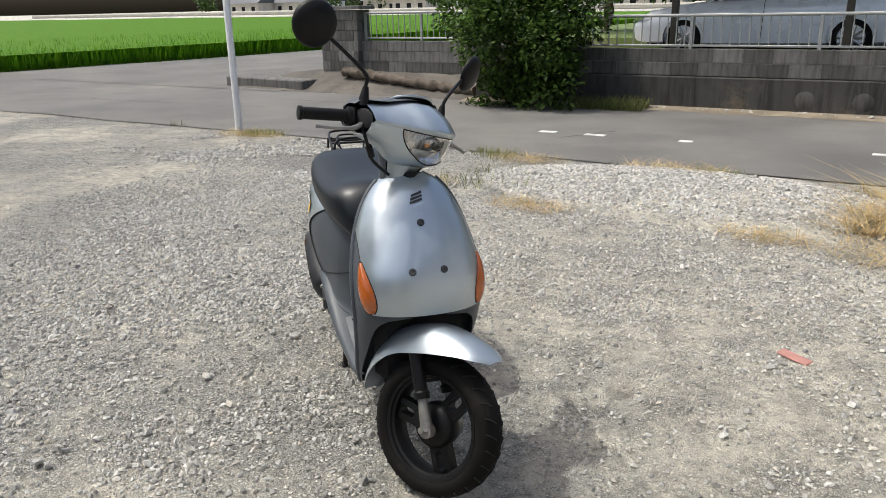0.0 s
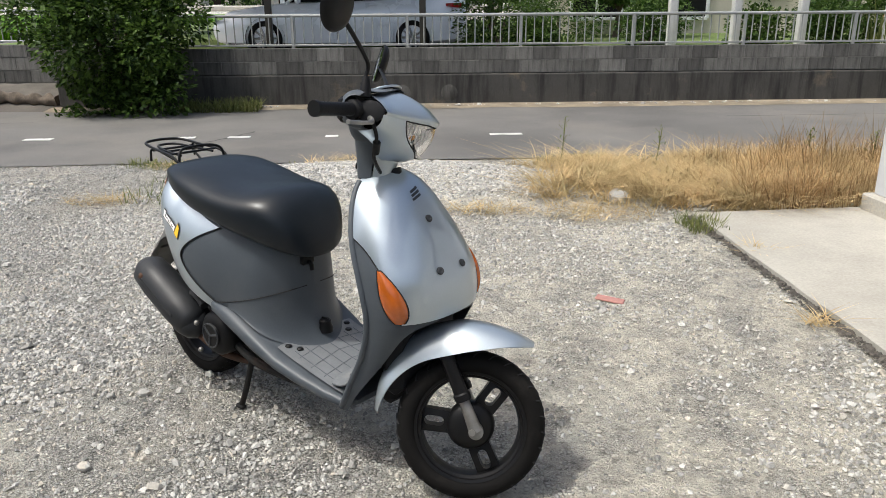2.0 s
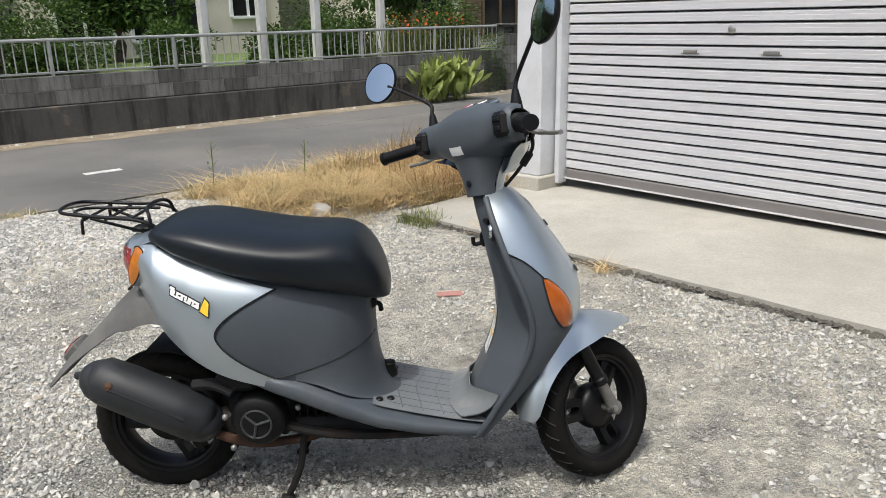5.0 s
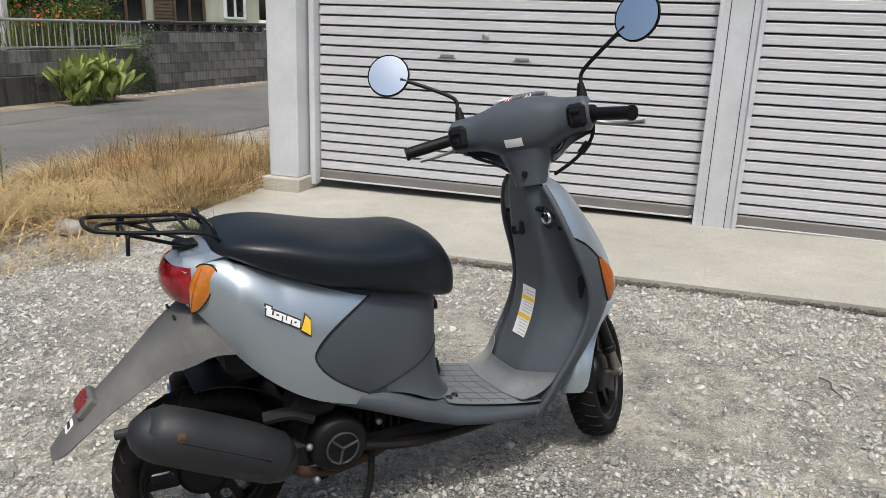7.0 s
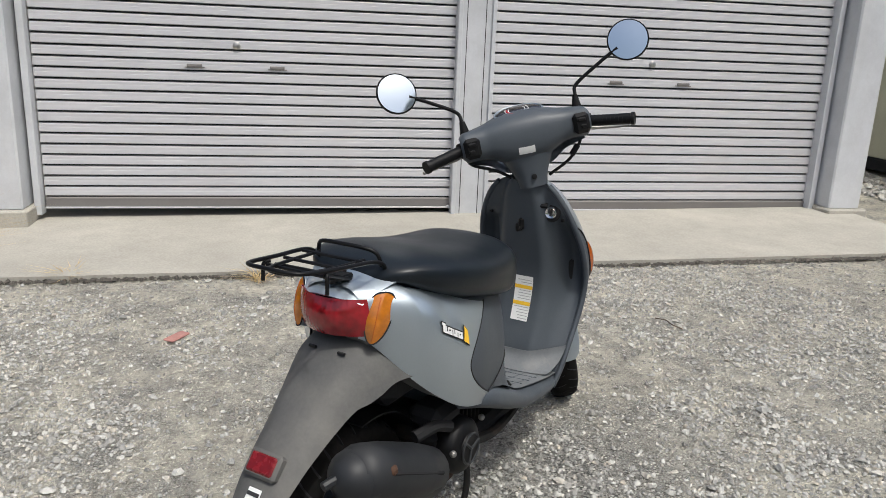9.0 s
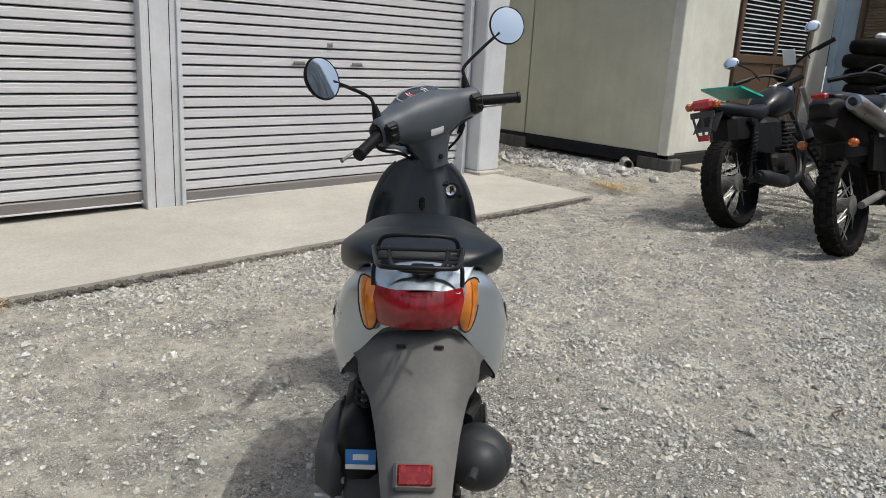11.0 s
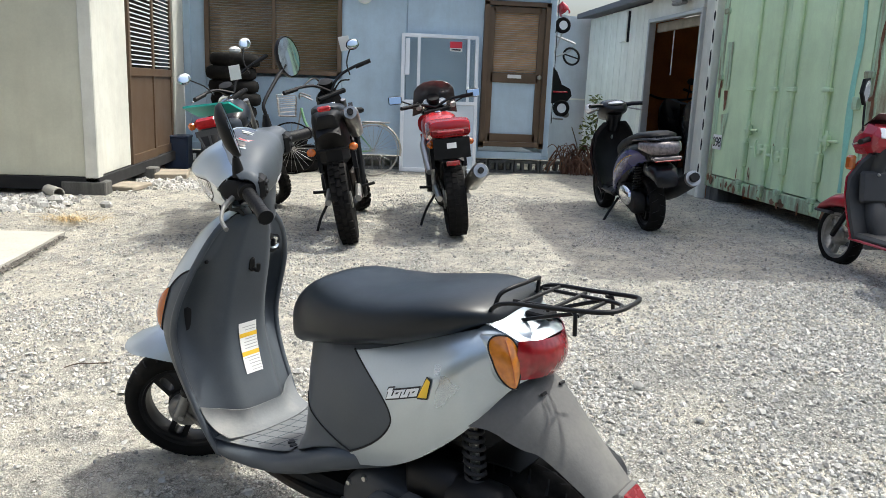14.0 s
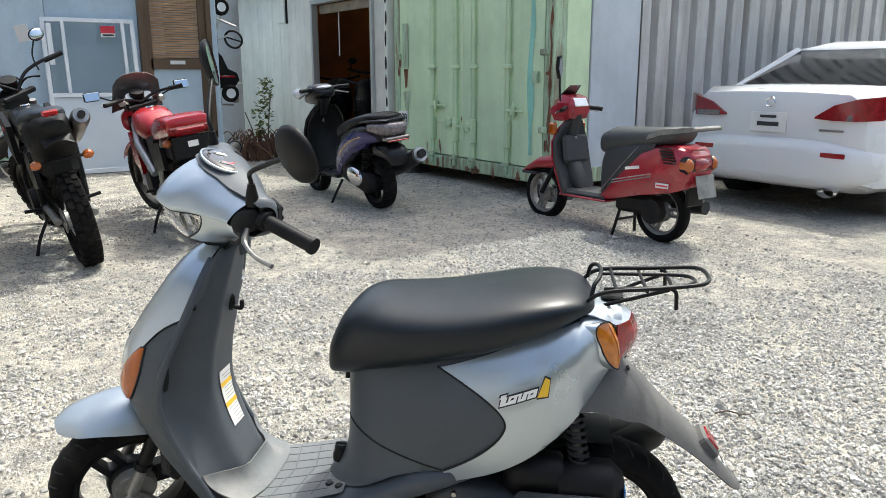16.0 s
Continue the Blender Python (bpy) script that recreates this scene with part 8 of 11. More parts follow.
part("tail_pipe", Shape().tube([a0 + Vector((0.02, 0.0, 0.0)), a0 + Vector((-0.04, 0.02, -0.012))], 0.011, 10), M_MUFF, muf)
# engine
fan = part("fan_cover", Shape().lathe([(0.0, 0.012), (0.036, 0.012), (0.04, 0.004), (0.062, 0.0), (0.073, -0.012), (0.076, -0.045), (0.07, -0.08)], 28, pose(0.222, -0.168, 0.268, 0, 0, 180)), M_BLACKP, scooter, "black cooling fan cover", smooth=40)
for k in range(3):
    a = 2 * math.pi * k / 3 + 0.3
    part("rib", Shape().tube([(0.222, -0.181, 0.268), (0.222 + 0.04 * math.cos(a), -0.181, 0.268 + 0.04 * math.sin(a))], 0.004, 6), M_CHAR, fan)
part("fan_ring", Shape().tube([(0.222 + 0.04 * math.cos(a), -0.180, 0.268 + 0.04 * math.sin(a)) for a in [2 * math.pi * k / 24 for k in range(25)]], 0.003, 6), M_CHAR, fan)
part("crankcase", Shape().box((0.21, -0.055, 0.262), (0.2, 0.13, 0.15), 0.03).box((0.33, -0.02, 0.285), (0.16, 0.12, 0.11), 0.02).box((0.11, -0.085, 0.24), (0.12, 0.08, 0.09), 0.02), M_ENG, scooter, "grimy engine block")
fins = Shape()
for k in range(6):
    fins.box((0.30 + 0.022 * k, -0.02, 0.285), (0.006, 0.16, 0.135), 0.002)
part("cylinder_fins", fins, M_ENG, scooter)
part("exhaust_pipe", Shape().tube(spline([(0.40, -0.04, 0.25), (0.42, -0.06, 0.20), (0.34, -0.09, 0.178), (0.2, -0.12, 0.18), (0.1, -0.14, 0.225), (0.06, -0.15, 0.262)], 6), 0.013, 10), M_OLDPIPE, scooter, "rusty exhaust pipe", smooth=60)
for p3 in ((0.14, -0.175, 0.29), (0.155, -0.178, 0.2), (0.33, -0.15, 0.3)):
    part("cowl_bolt", Shape().ball(p3, 0.009), M_CASTG, scooter, "bright bolt")
# Coloured near-black to imitate the shade under the body.
part("carburettor", Shape().box((0.17, -0.10, 0.372), (0.12, 0.1, 0.06), 0.02).tube(spline([(0.05, -0.12, 0.36), (0.11, -0.14, 0.37), (0.16, -0.15, 0.35)], 4), 0.016, 8), M_SEAM, scooter)
part("frame_tube", Shape().tube(spline([(0.28, -0.12, 0.235), (0.4, -0.14, 0.215), (0.55, -0.12, 0.195), (0.75, -0.08, 0.18)], 5), 0.014, 8).tube(spline([(0.28, 0.12, 0.235), (0.4, 0.14, 0.215), (0.55, 0.12, 0.195), (0.75, 0.08, 0.18)], 5), 0.014, 8), M_ENG, scooter, "grimy lower frame tube")
part("under_tray", Shape().box((0.55, 0, 0.22), (0.5, 0.24, 0.05), 0.015), M_SEAM, scooter)
stand = part("centre_stand", Shape().tube(spline([(0.33, -0.10, 0.2), (0.315, -0.12, 0.1), (0.275, -0.12, 0.012)], 4), 0.0095, 8).tube(spline([(0.33, 0.10, 0.2), (0.315, 0.12, 0.1), (0.275, 0.12, 0.012)], 4), 0.0095, 8).tube([(0.325, -0.1, 0.17), (0.325, 0.1, 0.17)], 0.011, 8).box((0.272, -0.122, 0.008), (0.036, 0.022, 0.014), 0.004).box((0.272, 0.122, 0.008), (0.036, 0.022, 0.014), 0.004), M_ENG, scooter, "grimy centre stand", smooth=50)
# left drive case, air box, shock
rows = [Vector((0.26, 0.13, 0.265)), Vector((0.0, 0.13, 0.215))]
case = []
for y, g in ((0.07, 0.0), (0.075, 0.0), (0.148, 0.0), (0.160, -0.012), (0.164, -0.03)):
    ring = []
    for k in range(36):
        a = 2 * math.pi * k / 36
        end = 0.25 if math.cos(a) > 0 else -0.02
        r = (0.092 if math.cos(a) > 0 else 0.085) + g
        ring.append((end + r * math.cos(a), y, 0.25 + 0.05 * (end - 0.1) + r * math.sin(a)))
    case.append(ring)
drive_case = part("drive_case", Shape().loft(case), M_CVT, scooter, "grey drive belt case", smooth=50)
for k in range(9):
    a = 2 * math.pi * k / 9
    part("bolt", Shape().lathe([(0, 0.006), (0.006, 0.006), (0.008, 0)], 8, pose((0.25 if math.cos(a) > 0 else -0.02) + 0.082 * math.cos(a), 0.160, 0.25 + 0.082 * math.sin(a))), M_STEEL, drive_case)
part("kick_lever", Shape().tube(spline([(0.19, 0.17, 0.25), (0.12, 0.178, 0.22), (0.05, 0.18, 0.17), (0.01, 0.182, 0.165)], 5), 0.009, 8).cyl((0.01, 0.175, 0.165), (0.01, 0.24, 0.165), 0.011, 0.011, 10), M_STEEL, scooter, "kick starter lever")
abox = part("air_box", Shape().box((-0.03, 0.125, 0.345), (0.17, 0.1, 0.15), 0.03).box((0.08, 0.125, 0.38), (0.15, 0.09, 0.1), 0.025), M_BLACKP, scooter, "grey air filter box", smooth=50)
part("sticker", Shape().box((-0.1175, 0.122, 0.345), (0.003, 0.066, 0.046)), M_BLUES, abox, "blue sticker")
part("sticker_band", Shape().box((-0.1195, 0.122, 0.327), (0.002, 0.066, 0.011)).box((-0.1195, 0.122, 0.351), (0.002, 0.034, 0.014)), M_WHITES, abox, "white sticker band")
part("shock_rod", Shape().tube([(0.005, 0.115, 0.54), (-0.035, 0.125, 0.30)], 0.011, 8), M_STEEL, scooter, "rear shock absorber")
turns = []
for k in range(110):
    t = k / 109
    c = Vector((0.005, 0.115, 0.53)).lerp(Vector((-0.030, 0.124, 0.335)), t)
    a = t * 2 * math.pi * 11
    turns.append(c + Vector((0.021 * math.cos(a), 0.021 * math.sin(a), 0)))
part("spring", Shape().tube(turns, 0.0055, 6), M_SEAM, scooter, "black coil spring", smooth=60)

part("air_cleaner", Shape().box((0.02, 0.188, 0.292), (0.26, 0.078, 0.15), 0.036).box((0.13, 0.188, 0.275), (0.2, 0.06, 0.125), 0.028), M_CVT, scooter, "dusty dark grey air cleaner cover", smooth=50)
# Filler box whose near-black colour stands in for shade inside the body.
part("dark_cavity_filler", Shape().box((0.1, 0, 0.53), (0.24, 0.2, 0.17), 0.03), M_SEAM, scooter)
gap_z = lambda x: 0.402 + 0.066 * max(0.0, (x - 0.285) / 0.253) ** 1.3
outline = []
for k in range(41):
    u = -1 + 2 * k / 40
    x = 0.538 - 0.2 * abs(u) ** 2.4
    outline.append(Vector((x, math.copysign(body_y(x, gap_z(x)), u), 0)))
rows = []
for i in range(11):
    t = i / 10
    row = []
    for k, q in enumerate(outline):
        d = outline[min(40, k + 1)] - outline[max(0, k - 1)]
        nrm = Vector((d.y, -d.x, 0)).normalized()
        side = smooth01(0.0, 0.12, abs(q.y))
        fade = 1 - smooth01(0.6, 1.0, abs(k / 20 - 1))
        p3 = q + nrm * (0.001 + (0.075 - 0.05 * side) * t**2 * fade)
        zf = lerp([(0.3, 0.405), (0.4, 0.372), (0.45, 0.347), (0.55, 0.296), (0.68, 0.264)], p3.x)
        row.append((p3.x, max(-0.187, min(0.187, p3.y)), gap_z(q.x) + (zf - gap_z(q.x)) * (1 - (1 - t) ** 1.7)))
    rows.append(row)
part("floor_fillet", Shape().sheet(rows), M_GREYP, scooter, "dark grey sweep from seat base to floor", smooth=60)
for side in (1, -1):
    part("panel_gap", Shape().tube([(x, side * (body_y(x, gap_z(x)) + 0.0015), gap_z(x) + 0.001) for x in steps(0.29, 0.5365, 22, 0.7)], 0.0018, 5), M_SEAM, scooter, smooth=60)
rk.location.z -= 0.018
rk.location.y += 0.01

# ---- motorcycles ----
M_TANKB = plain("black_tank_paint", (0.006, 0.0063, 0.008), 0.3, vary=0.15, scale=4, spec=0.3, coat=0.1, bumpy=0)
M_TANKR = plain("red_tank_paint", (0.36, 0.008, 0.012), 0.25, vary=0.12, scale=3, coat=0.35, bumpy=0)
M_TAILC = plain("smoky_lens", (0.2, 0.17, 0.17), 0.12, vary=0.3, scale=40, coat=0.7, bumpy=0)
M_SCREEN = plain("dusty_smoked_screen", (0.1, 0.095, 0.09), 0.2, vary=0.15, scale=6, coat=0.3, bumpy=0)
M_FRAMES = plain("silver_frame", (0.42, 0.42, 0.42), 0.35, 0.8, vary=0.1, scale=8)


def wire_wheel(parent, c, R, w, wires, name, hub=0.06, knob=0):
    wh = part(name, Shape().lathe([(R * 0.80, w * 0.30), (R * 0.83, w * 0.46), (R * 0.9, w * 0.5), (R * 0.97, w * 0.38), (R, 0.0), (R * 0.97, -w * 0.38), (R * 0.9, -w * 0.5), (R * 0.83, -w * 0.46), (R * 0.80, -w * 0.30)], 44, Matrix.Translation(c)), M_TYRE, parent, "black motorcycle tyre", smooth=50)
    tr = Shape()
    n = knob or 40
    for k in range(n):
        a = 2 * math.pi * k / n
        for y, da in ((-0.3, 0.0), (0.0, 0.5), (0.3, 0.0)):
            aa = a + da * 2 * math.pi / n
            rr2 = R * ((1.004 if knob < 32 else 0.995) - 0.02 * abs(y) / 0.3)
            m = Matrix.Translation((c[0] + rr2 * math.cos(aa), c[1] + y * w, c[2] + rr2 * math.sin(aa))) @ Matrix.Rotation(-aa, 4, "Y")
            tr.box((0, 0, 0), (0.016 if knob < 32 else 0.007, w * 0.25, 2 * math.pi * R / n * 0.62), 0, m)
    tagged(part("tread", tr, M_TYRE, wh, "tread blocks", smooth=0, fix=False), kind="stuff")
    rim = part("rim", Shape().lathe([(R * 0.80, w * 0.30), (R * 0.77, w * 0.28), (R * 0.76, 0), (R * 0.77, -w * 0.28), (R * 0.80, -w * 0.30)], 44, Matrix.Translation(c)), M_BLACKM, wh, "black metal rim", smooth=50)
    part("hub", Shape().lathe([(0, 0.07), (hub, 0.065), (hub * 0.7, 0.03), (hub * 0.7, -0.03), (hub, -0.065), (0, -0.07)], 18, Matrix.Translation(c)), M_CASTG, rim, "wheel hub")
    if wires:
        sp = Shape()
        for k in range(28):
            a, b = 2 * math.pi * k / 28, 2 * math.pi * (k + (1.6 if k % 2 else -1.6)) / 28
            s = 0.05 if k % 4 < 2 else -0.05
            sp.tube([(c[0] + hub * math.cos(a), c[1] + s, c[2] + hub * math.sin(a)), (c[0] + R * 0.77 * math.cos(b), c[1], c[2] + R * 0.77 * math.sin(b))], 0.0028, 4, False)
        tagged(part("wire_spokes", sp, M_STEEL, rim, "thin wire spokes", smooth=0, fix=False), kind="stuff")
    else:
        for k in range(3):
            a = 2 * math.pi * k / 3 + 0.4
            part("spoke", Shape().tube([(c[0] + 0.03 * math.cos(a), c[1], c[2] + 0.03 * math.sin(a)), (c[0] + R * 0.77 * math.cos(a), c[1], c[2] + R * 0.77 * math.sin(a))], [0.03, 0.022], 8), M_BLACKM, rim, "cast spoke")
    return wh


def lens(parent, name, p, s, mat, label):
    part(name, Shape().box(p, s, min(s) * 0.3), mat, parent, label)


def blob(secs, n=20, p=0.75):
    """A rounded body lofted along x: (x, centre z, half height, half width)."""
    rings = []
    for x, z, h, w in secs:
        rings.append([(x, w * math.copysign(abs(math.cos(a)) ** p, math.cos(a)), z + h * math.copysign(abs(math.sin(a)) ** p, math.sin(a))) for a in [2 * math.pi * k / n for k in range(n)]])
    return Shape().loft(rings)


def motorcycle(label, m, st):
    b = thing("motorcycle", label, "motorcycle", m, "parked motorcycles")
    wb, R, Rf, w = st["wb"], st["R"], st["Rf"], st["w"]
    fx = Vector((wb, 0, Rf))
    turn = Matrix.Translation(fx) @ Matrix.Rotation(radians(st["steer"]), 4, Vector((-0.45, 0, 0.9)).normalized()) @ Matrix.Translation(-fx)
    wire_wheel(b, (0, 0, R), R, w, st["wires"], "rear_wheel", 0.065, st["knobs"])
    f = thing("front_fork", "", "")
    f.parent = b
    f.matrix_basis = turn
    wire_wheel(b, (wb, 0, Rf), Rf, st["wf"], st["wires"], "front_wheel", 0.05, st["knobs"]).matrix_basis = turn
    hz = st["bar"]
    top = Vector((wb - 0.50 * (hz - Rf), 0, hz))
    for s in (1, -1):
        a = Vector((wb - 0.5 * (hz - 0.12 - Rf), s * 0.1, hz - 0.12))
        d = Vector((wb, s * 0.1, Rf))
        part("fork_leg", Shape().tube([a, a.lerp(d, 0.45)], 0.022, 10), st["forkc"], f, "fork tube")
        part("fork_slider", Shape().tube([a.lerp(d, 0.42), a.lerp(d, 0.46), d], [0.026, 0.031, 0.028], 10), M_CASTG if not st["dark"] else M_BLACKM, f, "fork slider")
        ge = Vector((top.x - 0.14 * st["sweep"], s * st["barw"], hz + st["rise"]))
        part("handlebar", Shape().tube(spline([top + Vector((0.0, 0, -0.02)), top + Vector((0.0, s * 0.12, st["rise"] * 0.7)), top.lerp(ge, 0.7) + Vector((0.02, 0, st["rise"] * 0.3)), ge], 5), 0.012, 8), M_BLACKM, f)
        gi = top.lerp(ge, 0.68) + Vector((0.015, 0, st["rise"] * 0.25))
        part("grip", Shape().tube([gi, ge], 0.018, 10), M_BLACKP, f, "black rubber grip")
        part("lever", Shape().tube([gi + Vector((0.05, 0, 0)), ge + Vector((0.06, 0, -0.01))], 0.006, 6), M_STEEL, f)
        if st["mirrors"] == "bar" and s in st["mside"]:
            base = top.lerp(ge, 0.5)
            tip = base + Vector((0.03, s * 0.10, 0.20))
            part("mirror_stem", Shape().tube(spline([base, base + Vector((0.02, s * 0.02, 0.1)), tip], 4), 0.006, 6), M_BLACKM, f)
            part("mirror", Shape().ball(tip + Vector((0, s * 0.03, 0.02)), (0.014, 0.062, 0.045), 16, 8), M_ALU if st.get("chrome") else M_BLACKP, f, "oval mirror")
            part("mirror_glass", Shape().ball(tip + Vector((-0.008, s * 0.03, 0.02)), (0.008, 0.055, 0.039), 16, 8), M_MIRROR, f)
    part("yoke", Shape().box(tuple(top + Vector((0.02, 0, -0.05))), (0.07, 0.26, 0.04), 0.012), M_BLACKM, f)
    part("instrument", Shape().lathe([(0, 0.05), (0.055, 0.045), (0.06, 0.0), (0.04, -0.04)], 18, Matrix.Translation(top + Vector((0.06, 0, 0.03))) @ pose(0, 0, 0, 60, 0, 90)), M_BLACKP, f, "round instrument")
    if st["lamp"]:
        part("headlight", Shape().lathe([(0, 0.09), (0.07, 0.08), (0.085, 0.06), (0.08, 0.0), (0.04, -0.08), (0, -0.09)], 22, Matrix.Translation(top + Vector((0.13, 0, -0.08))) @ pose(0, 0, 0, 0, 0, -90)), M_CHROME if st.get("chrome") else M_BLACKP, f, "round headlight")
    else:
        part("number_plate_mask", blob([(wb - 0.30, hz - 0.1, 0.12, 0.1), (wb - 0.2, hz - 0.11, 0.11, 0.085), (wb - 0.16, hz - 0.12, 0.05, 0.04)]), M_BLACKP, f, "black headlight mask")
    fz = Rf + (0.06 if not st["dirt"] else 0.2)
    rows = [[(wb + (Rf + 0.03 + (0.12 if st["dirt"] else 0)) * math.cos(a), y, Rf + (Rf + 0.03 + (0.12 if st["dirt"] else 0)) * math.sin(a) - 0.02 * (abs(y) > 0.05)) for y in (-0.065, -0.05, 0, 0.05, 0.065)] for a in [radians(35 + 110 * k / 12) for k in range(13)]]
    part("front_fender", Shape().sheet(rows, 0.004), st["paint"] if not st["dirt"] else M_BLACKP, f, "front fender", smooth=50)
    # frame, engine, tank, seat
    fr = Shape().tube(spline([(wb - 0.42, 0, hz - 0.12), (wb - 0.5, 0, hz - 0.25), (wb - 0.85, 0, 0.72), (0.25, 0, 0.7), (-0.1, 0, 0.80)], 5), 0.022, 8)
    part("frame", fr, st["frame"], b, "frame tube")
    for s in (1, -1):
        part("frame_rail", Shape().tube(spline([(wb - 0.45, s * 0.05, hz - 0.25), (wb - 0.42, s * 0.13, 0.5), (wb - 0.55, s * 0.12, 0.27), (0.45, s * 0.12, 0.27), (0.35, s * 0.12, 0.5), (0.1, s * 0.12, 0.74)], 5), 0.018, 8), st["frame"], b)
        part("swing_arm", Shape().tube([(0.48, s * 0.11, 0.36), (0.0, s * 0.11, R)], 0.024, 8), st["arm"], b, "swing arm")
        if st["shocks"]:
            a, d = Vector((0.02, s * 0.135, R + 0.03)), Vector((0.16, s * 0.135, 0.70))
            coil = []
            for k in range(80):
                t = k / 79
                c = a.lerp(d, 0.25 + 0.6 * t)
                coil.append(c + Vector((0.026 * math.cos(t * 50), 0.026 * math.sin(t * 50), 0)))
            sh2 = part("shock", Shape().tube([a, d], 0.012, 8), M_BLACKM, b, "rear shock")
            part("spring", Shape().tube(coil, 0.005, 5), M_BLACKM, sh2)
        part("foot_peg", Shape().tube([(0.42, s * 0.13, 0.34), (0.42, s * 0.24, 0.35)], 0.012, 8), M_BLACKP, b)
        if st["dirt"] or st["sport"]:
            part("signal", Shape().ball((st["tail"] + 0.08, s * 0.145, st["sigz"]), (0.03, 0.033, 0.028), 12, 8), M_ORANGE, part("signal_stalk", Shape().tube([(st["tail"] + 0.1, 0, st["sigz"]), (st["tail"] + 0.09, s * 0.125, st["sigz"])], 0.01, 6), M_BLACKP, b, "black stalk"), "amber turn signal")
        part("side_cover", Shape().prism([(0.12, 0.52), (0.42, 0.48), (0.45, 0.68), (0.15, 0.72)], s * 0.11, s * 0.14, "y"), M_BLACKP, b, "black side cover")
    part("engine", Shape().box((0.62, 0, 0.38), (0.36, 0.24, 0.24), 0.05).cyl((0.60, 0.10, 0.37), (0.60, 0.17, 0.37), 0.1, 0.09, 20).cyl((0.60, -0.10, 0.37), (0.60, -0.17, 0.37), 0.11, 0.1, 20), M_CASTG if not st["dark"] else M_ENG, b, "engine case")
    fins = Shape()
    for k in range(8):
        fins.box((0.72 + 0.012 * k, 0, 0.50 + 0.03 * k), (0.2, 0.22, 0.012), 0.003)
    tagged(part("cylinder", fins.box((0.76, 0, 0.6), (0.13, 0.14, 0.26), 0.02), M_ENG, b, "finned cylinder", smooth=0))
    tw = st["tankw"]
    dz = -0.06 if st["sport"] else 0.0
    part("tank", blob([(x, z + dz, h, v) for x, z, h, v in ((0.48, 0.79, 0.03, 0.05), (0.52, 0.80, 0.075, 0.09), (0.64, 0.84, 0.11, tw), (0.80, 0.87, 0.12, tw * 1.05), (0.92, 0.87, 0.10, tw * 0.9), (1.0, 0.86, 0.05, 0.05))]), st["paint"], b, "fuel tank", smooth=60)
    part("fuel_cap", Shape().lathe([(0, 0.012), (0.03, 0.01), (0.034, 0)], 16, pose(0.8, 0, 0.985 + dz, 90)), M_CHROME, b)
    sz = st["seatz"]
    part("seat", blob([(st["tail"] + 0.06, sz + 0.04, 0.02, 0.06), (st["tail"] + 0.12, sz + 0.03, 0.05, 0.10), (0.1, sz + 0.005, 0.055, 0.12), (0.3, sz - 0.02, 0.06, 0.13), (0.48, sz, 0.055, 0.10), (0.56, sz + 0.02, 0.03, 0.06)]), M_SEAT, b, "black seat", smooth=60)
    # tail
    part("under_tail", Shape().box((0.12, 0, 0.68), (0.42, 0.21, 0.24), 0.05).box((0.5, 0, 0.62), (0.34, 0.24, 0.30), 0.06), M_BLACKP, b, "black battery case under the seat")
    if st["dirt"]:
        part("undertray", blob([(0.34, 0.76, 0.13, 0.11), (0.2, 0.78, 0.16, 0.125), (0.0, 0.81, 0.16, 0.125), (-0.16, 0.85, 0.125, 0.11), (-0.27, 0.89, 0.075, 0.085), (-0.33, 0.905, 0.03, 0.06)], 24, 0.5), M_BLACKP, b, "black tail unit", smooth=60)
        for s in (1, -1):
            part("shroud", Shape().prism([(0.72, 0.62), (0.98, 0.70), (1.06, 0.90), (0.92, 0.97), (0.66, 0.88)], s * 0.13, s * 0.165, "y"), M_BLACKP, b, "black radiator shroud")
            part("shroud_mark", Shape().box((0.86, s * 0.167, 0.86), (0.12, 0.004, 0.02), 0, None), M_REDS, b, "small red mark")
        for k in range(4):
            part("cable", Shape().tube(spline([tuple(top + Vector((0.0, 0.22 - 0.13 * k, 0.05))), tuple(top + Vector((0.13, 0.1 - 0.06 * k, 0.10 - 0.02 * k))), tuple(top + Vector((0.12, 0.02, -0.12))), (0.95, 0.0, 0.72)], 5), 0.007, 6), M_BLACKM, b, "black cable", smooth=50)
    rows = [[(x, y, z - 0.03 * (abs(y) / 0.08) ** 2) for y in (-0.08, -0.04, 0, 0.04, 0.08)] for x, z in ((0.2, R + 0.36), (0.05, R + 0.42), (st["tail"] + 0.1, st["tailz"] - 0.03), (st["tail"] - 0.03, st["tailz"] - 0.16))]
    part("rear_fender", Shape().sheet(rows, 0.005), M_BLACKP, b, "black rear fender", smooth=50)
    if st["sport"]:
        part("tail_cowl", blob([(0.34, sz - 0.04, 0.04, 0.12), (0.22, sz + 0.01, 0.07, 0.15), (0.05, sz + 0.04, 0.085, 0.165), (st["tail"] + 0.08, sz + 0.06, 0.075, 0.16), (st["tail"] - 0.02, sz + 0.06, 0.06, 0.15), (st["tail"] - 0.03, sz + 0.06, 0.045, 0.135)], 28, 0.45), st["paint"], b, "squared red tail cowl", smooth=40)
        part("tail_band", Shape().box((st["tail"] - 0.03, 0, sz + 0.035), (0.02, 0.285, 0.05), 0.01), M_REDR, b, "dark red band of the tail lens")
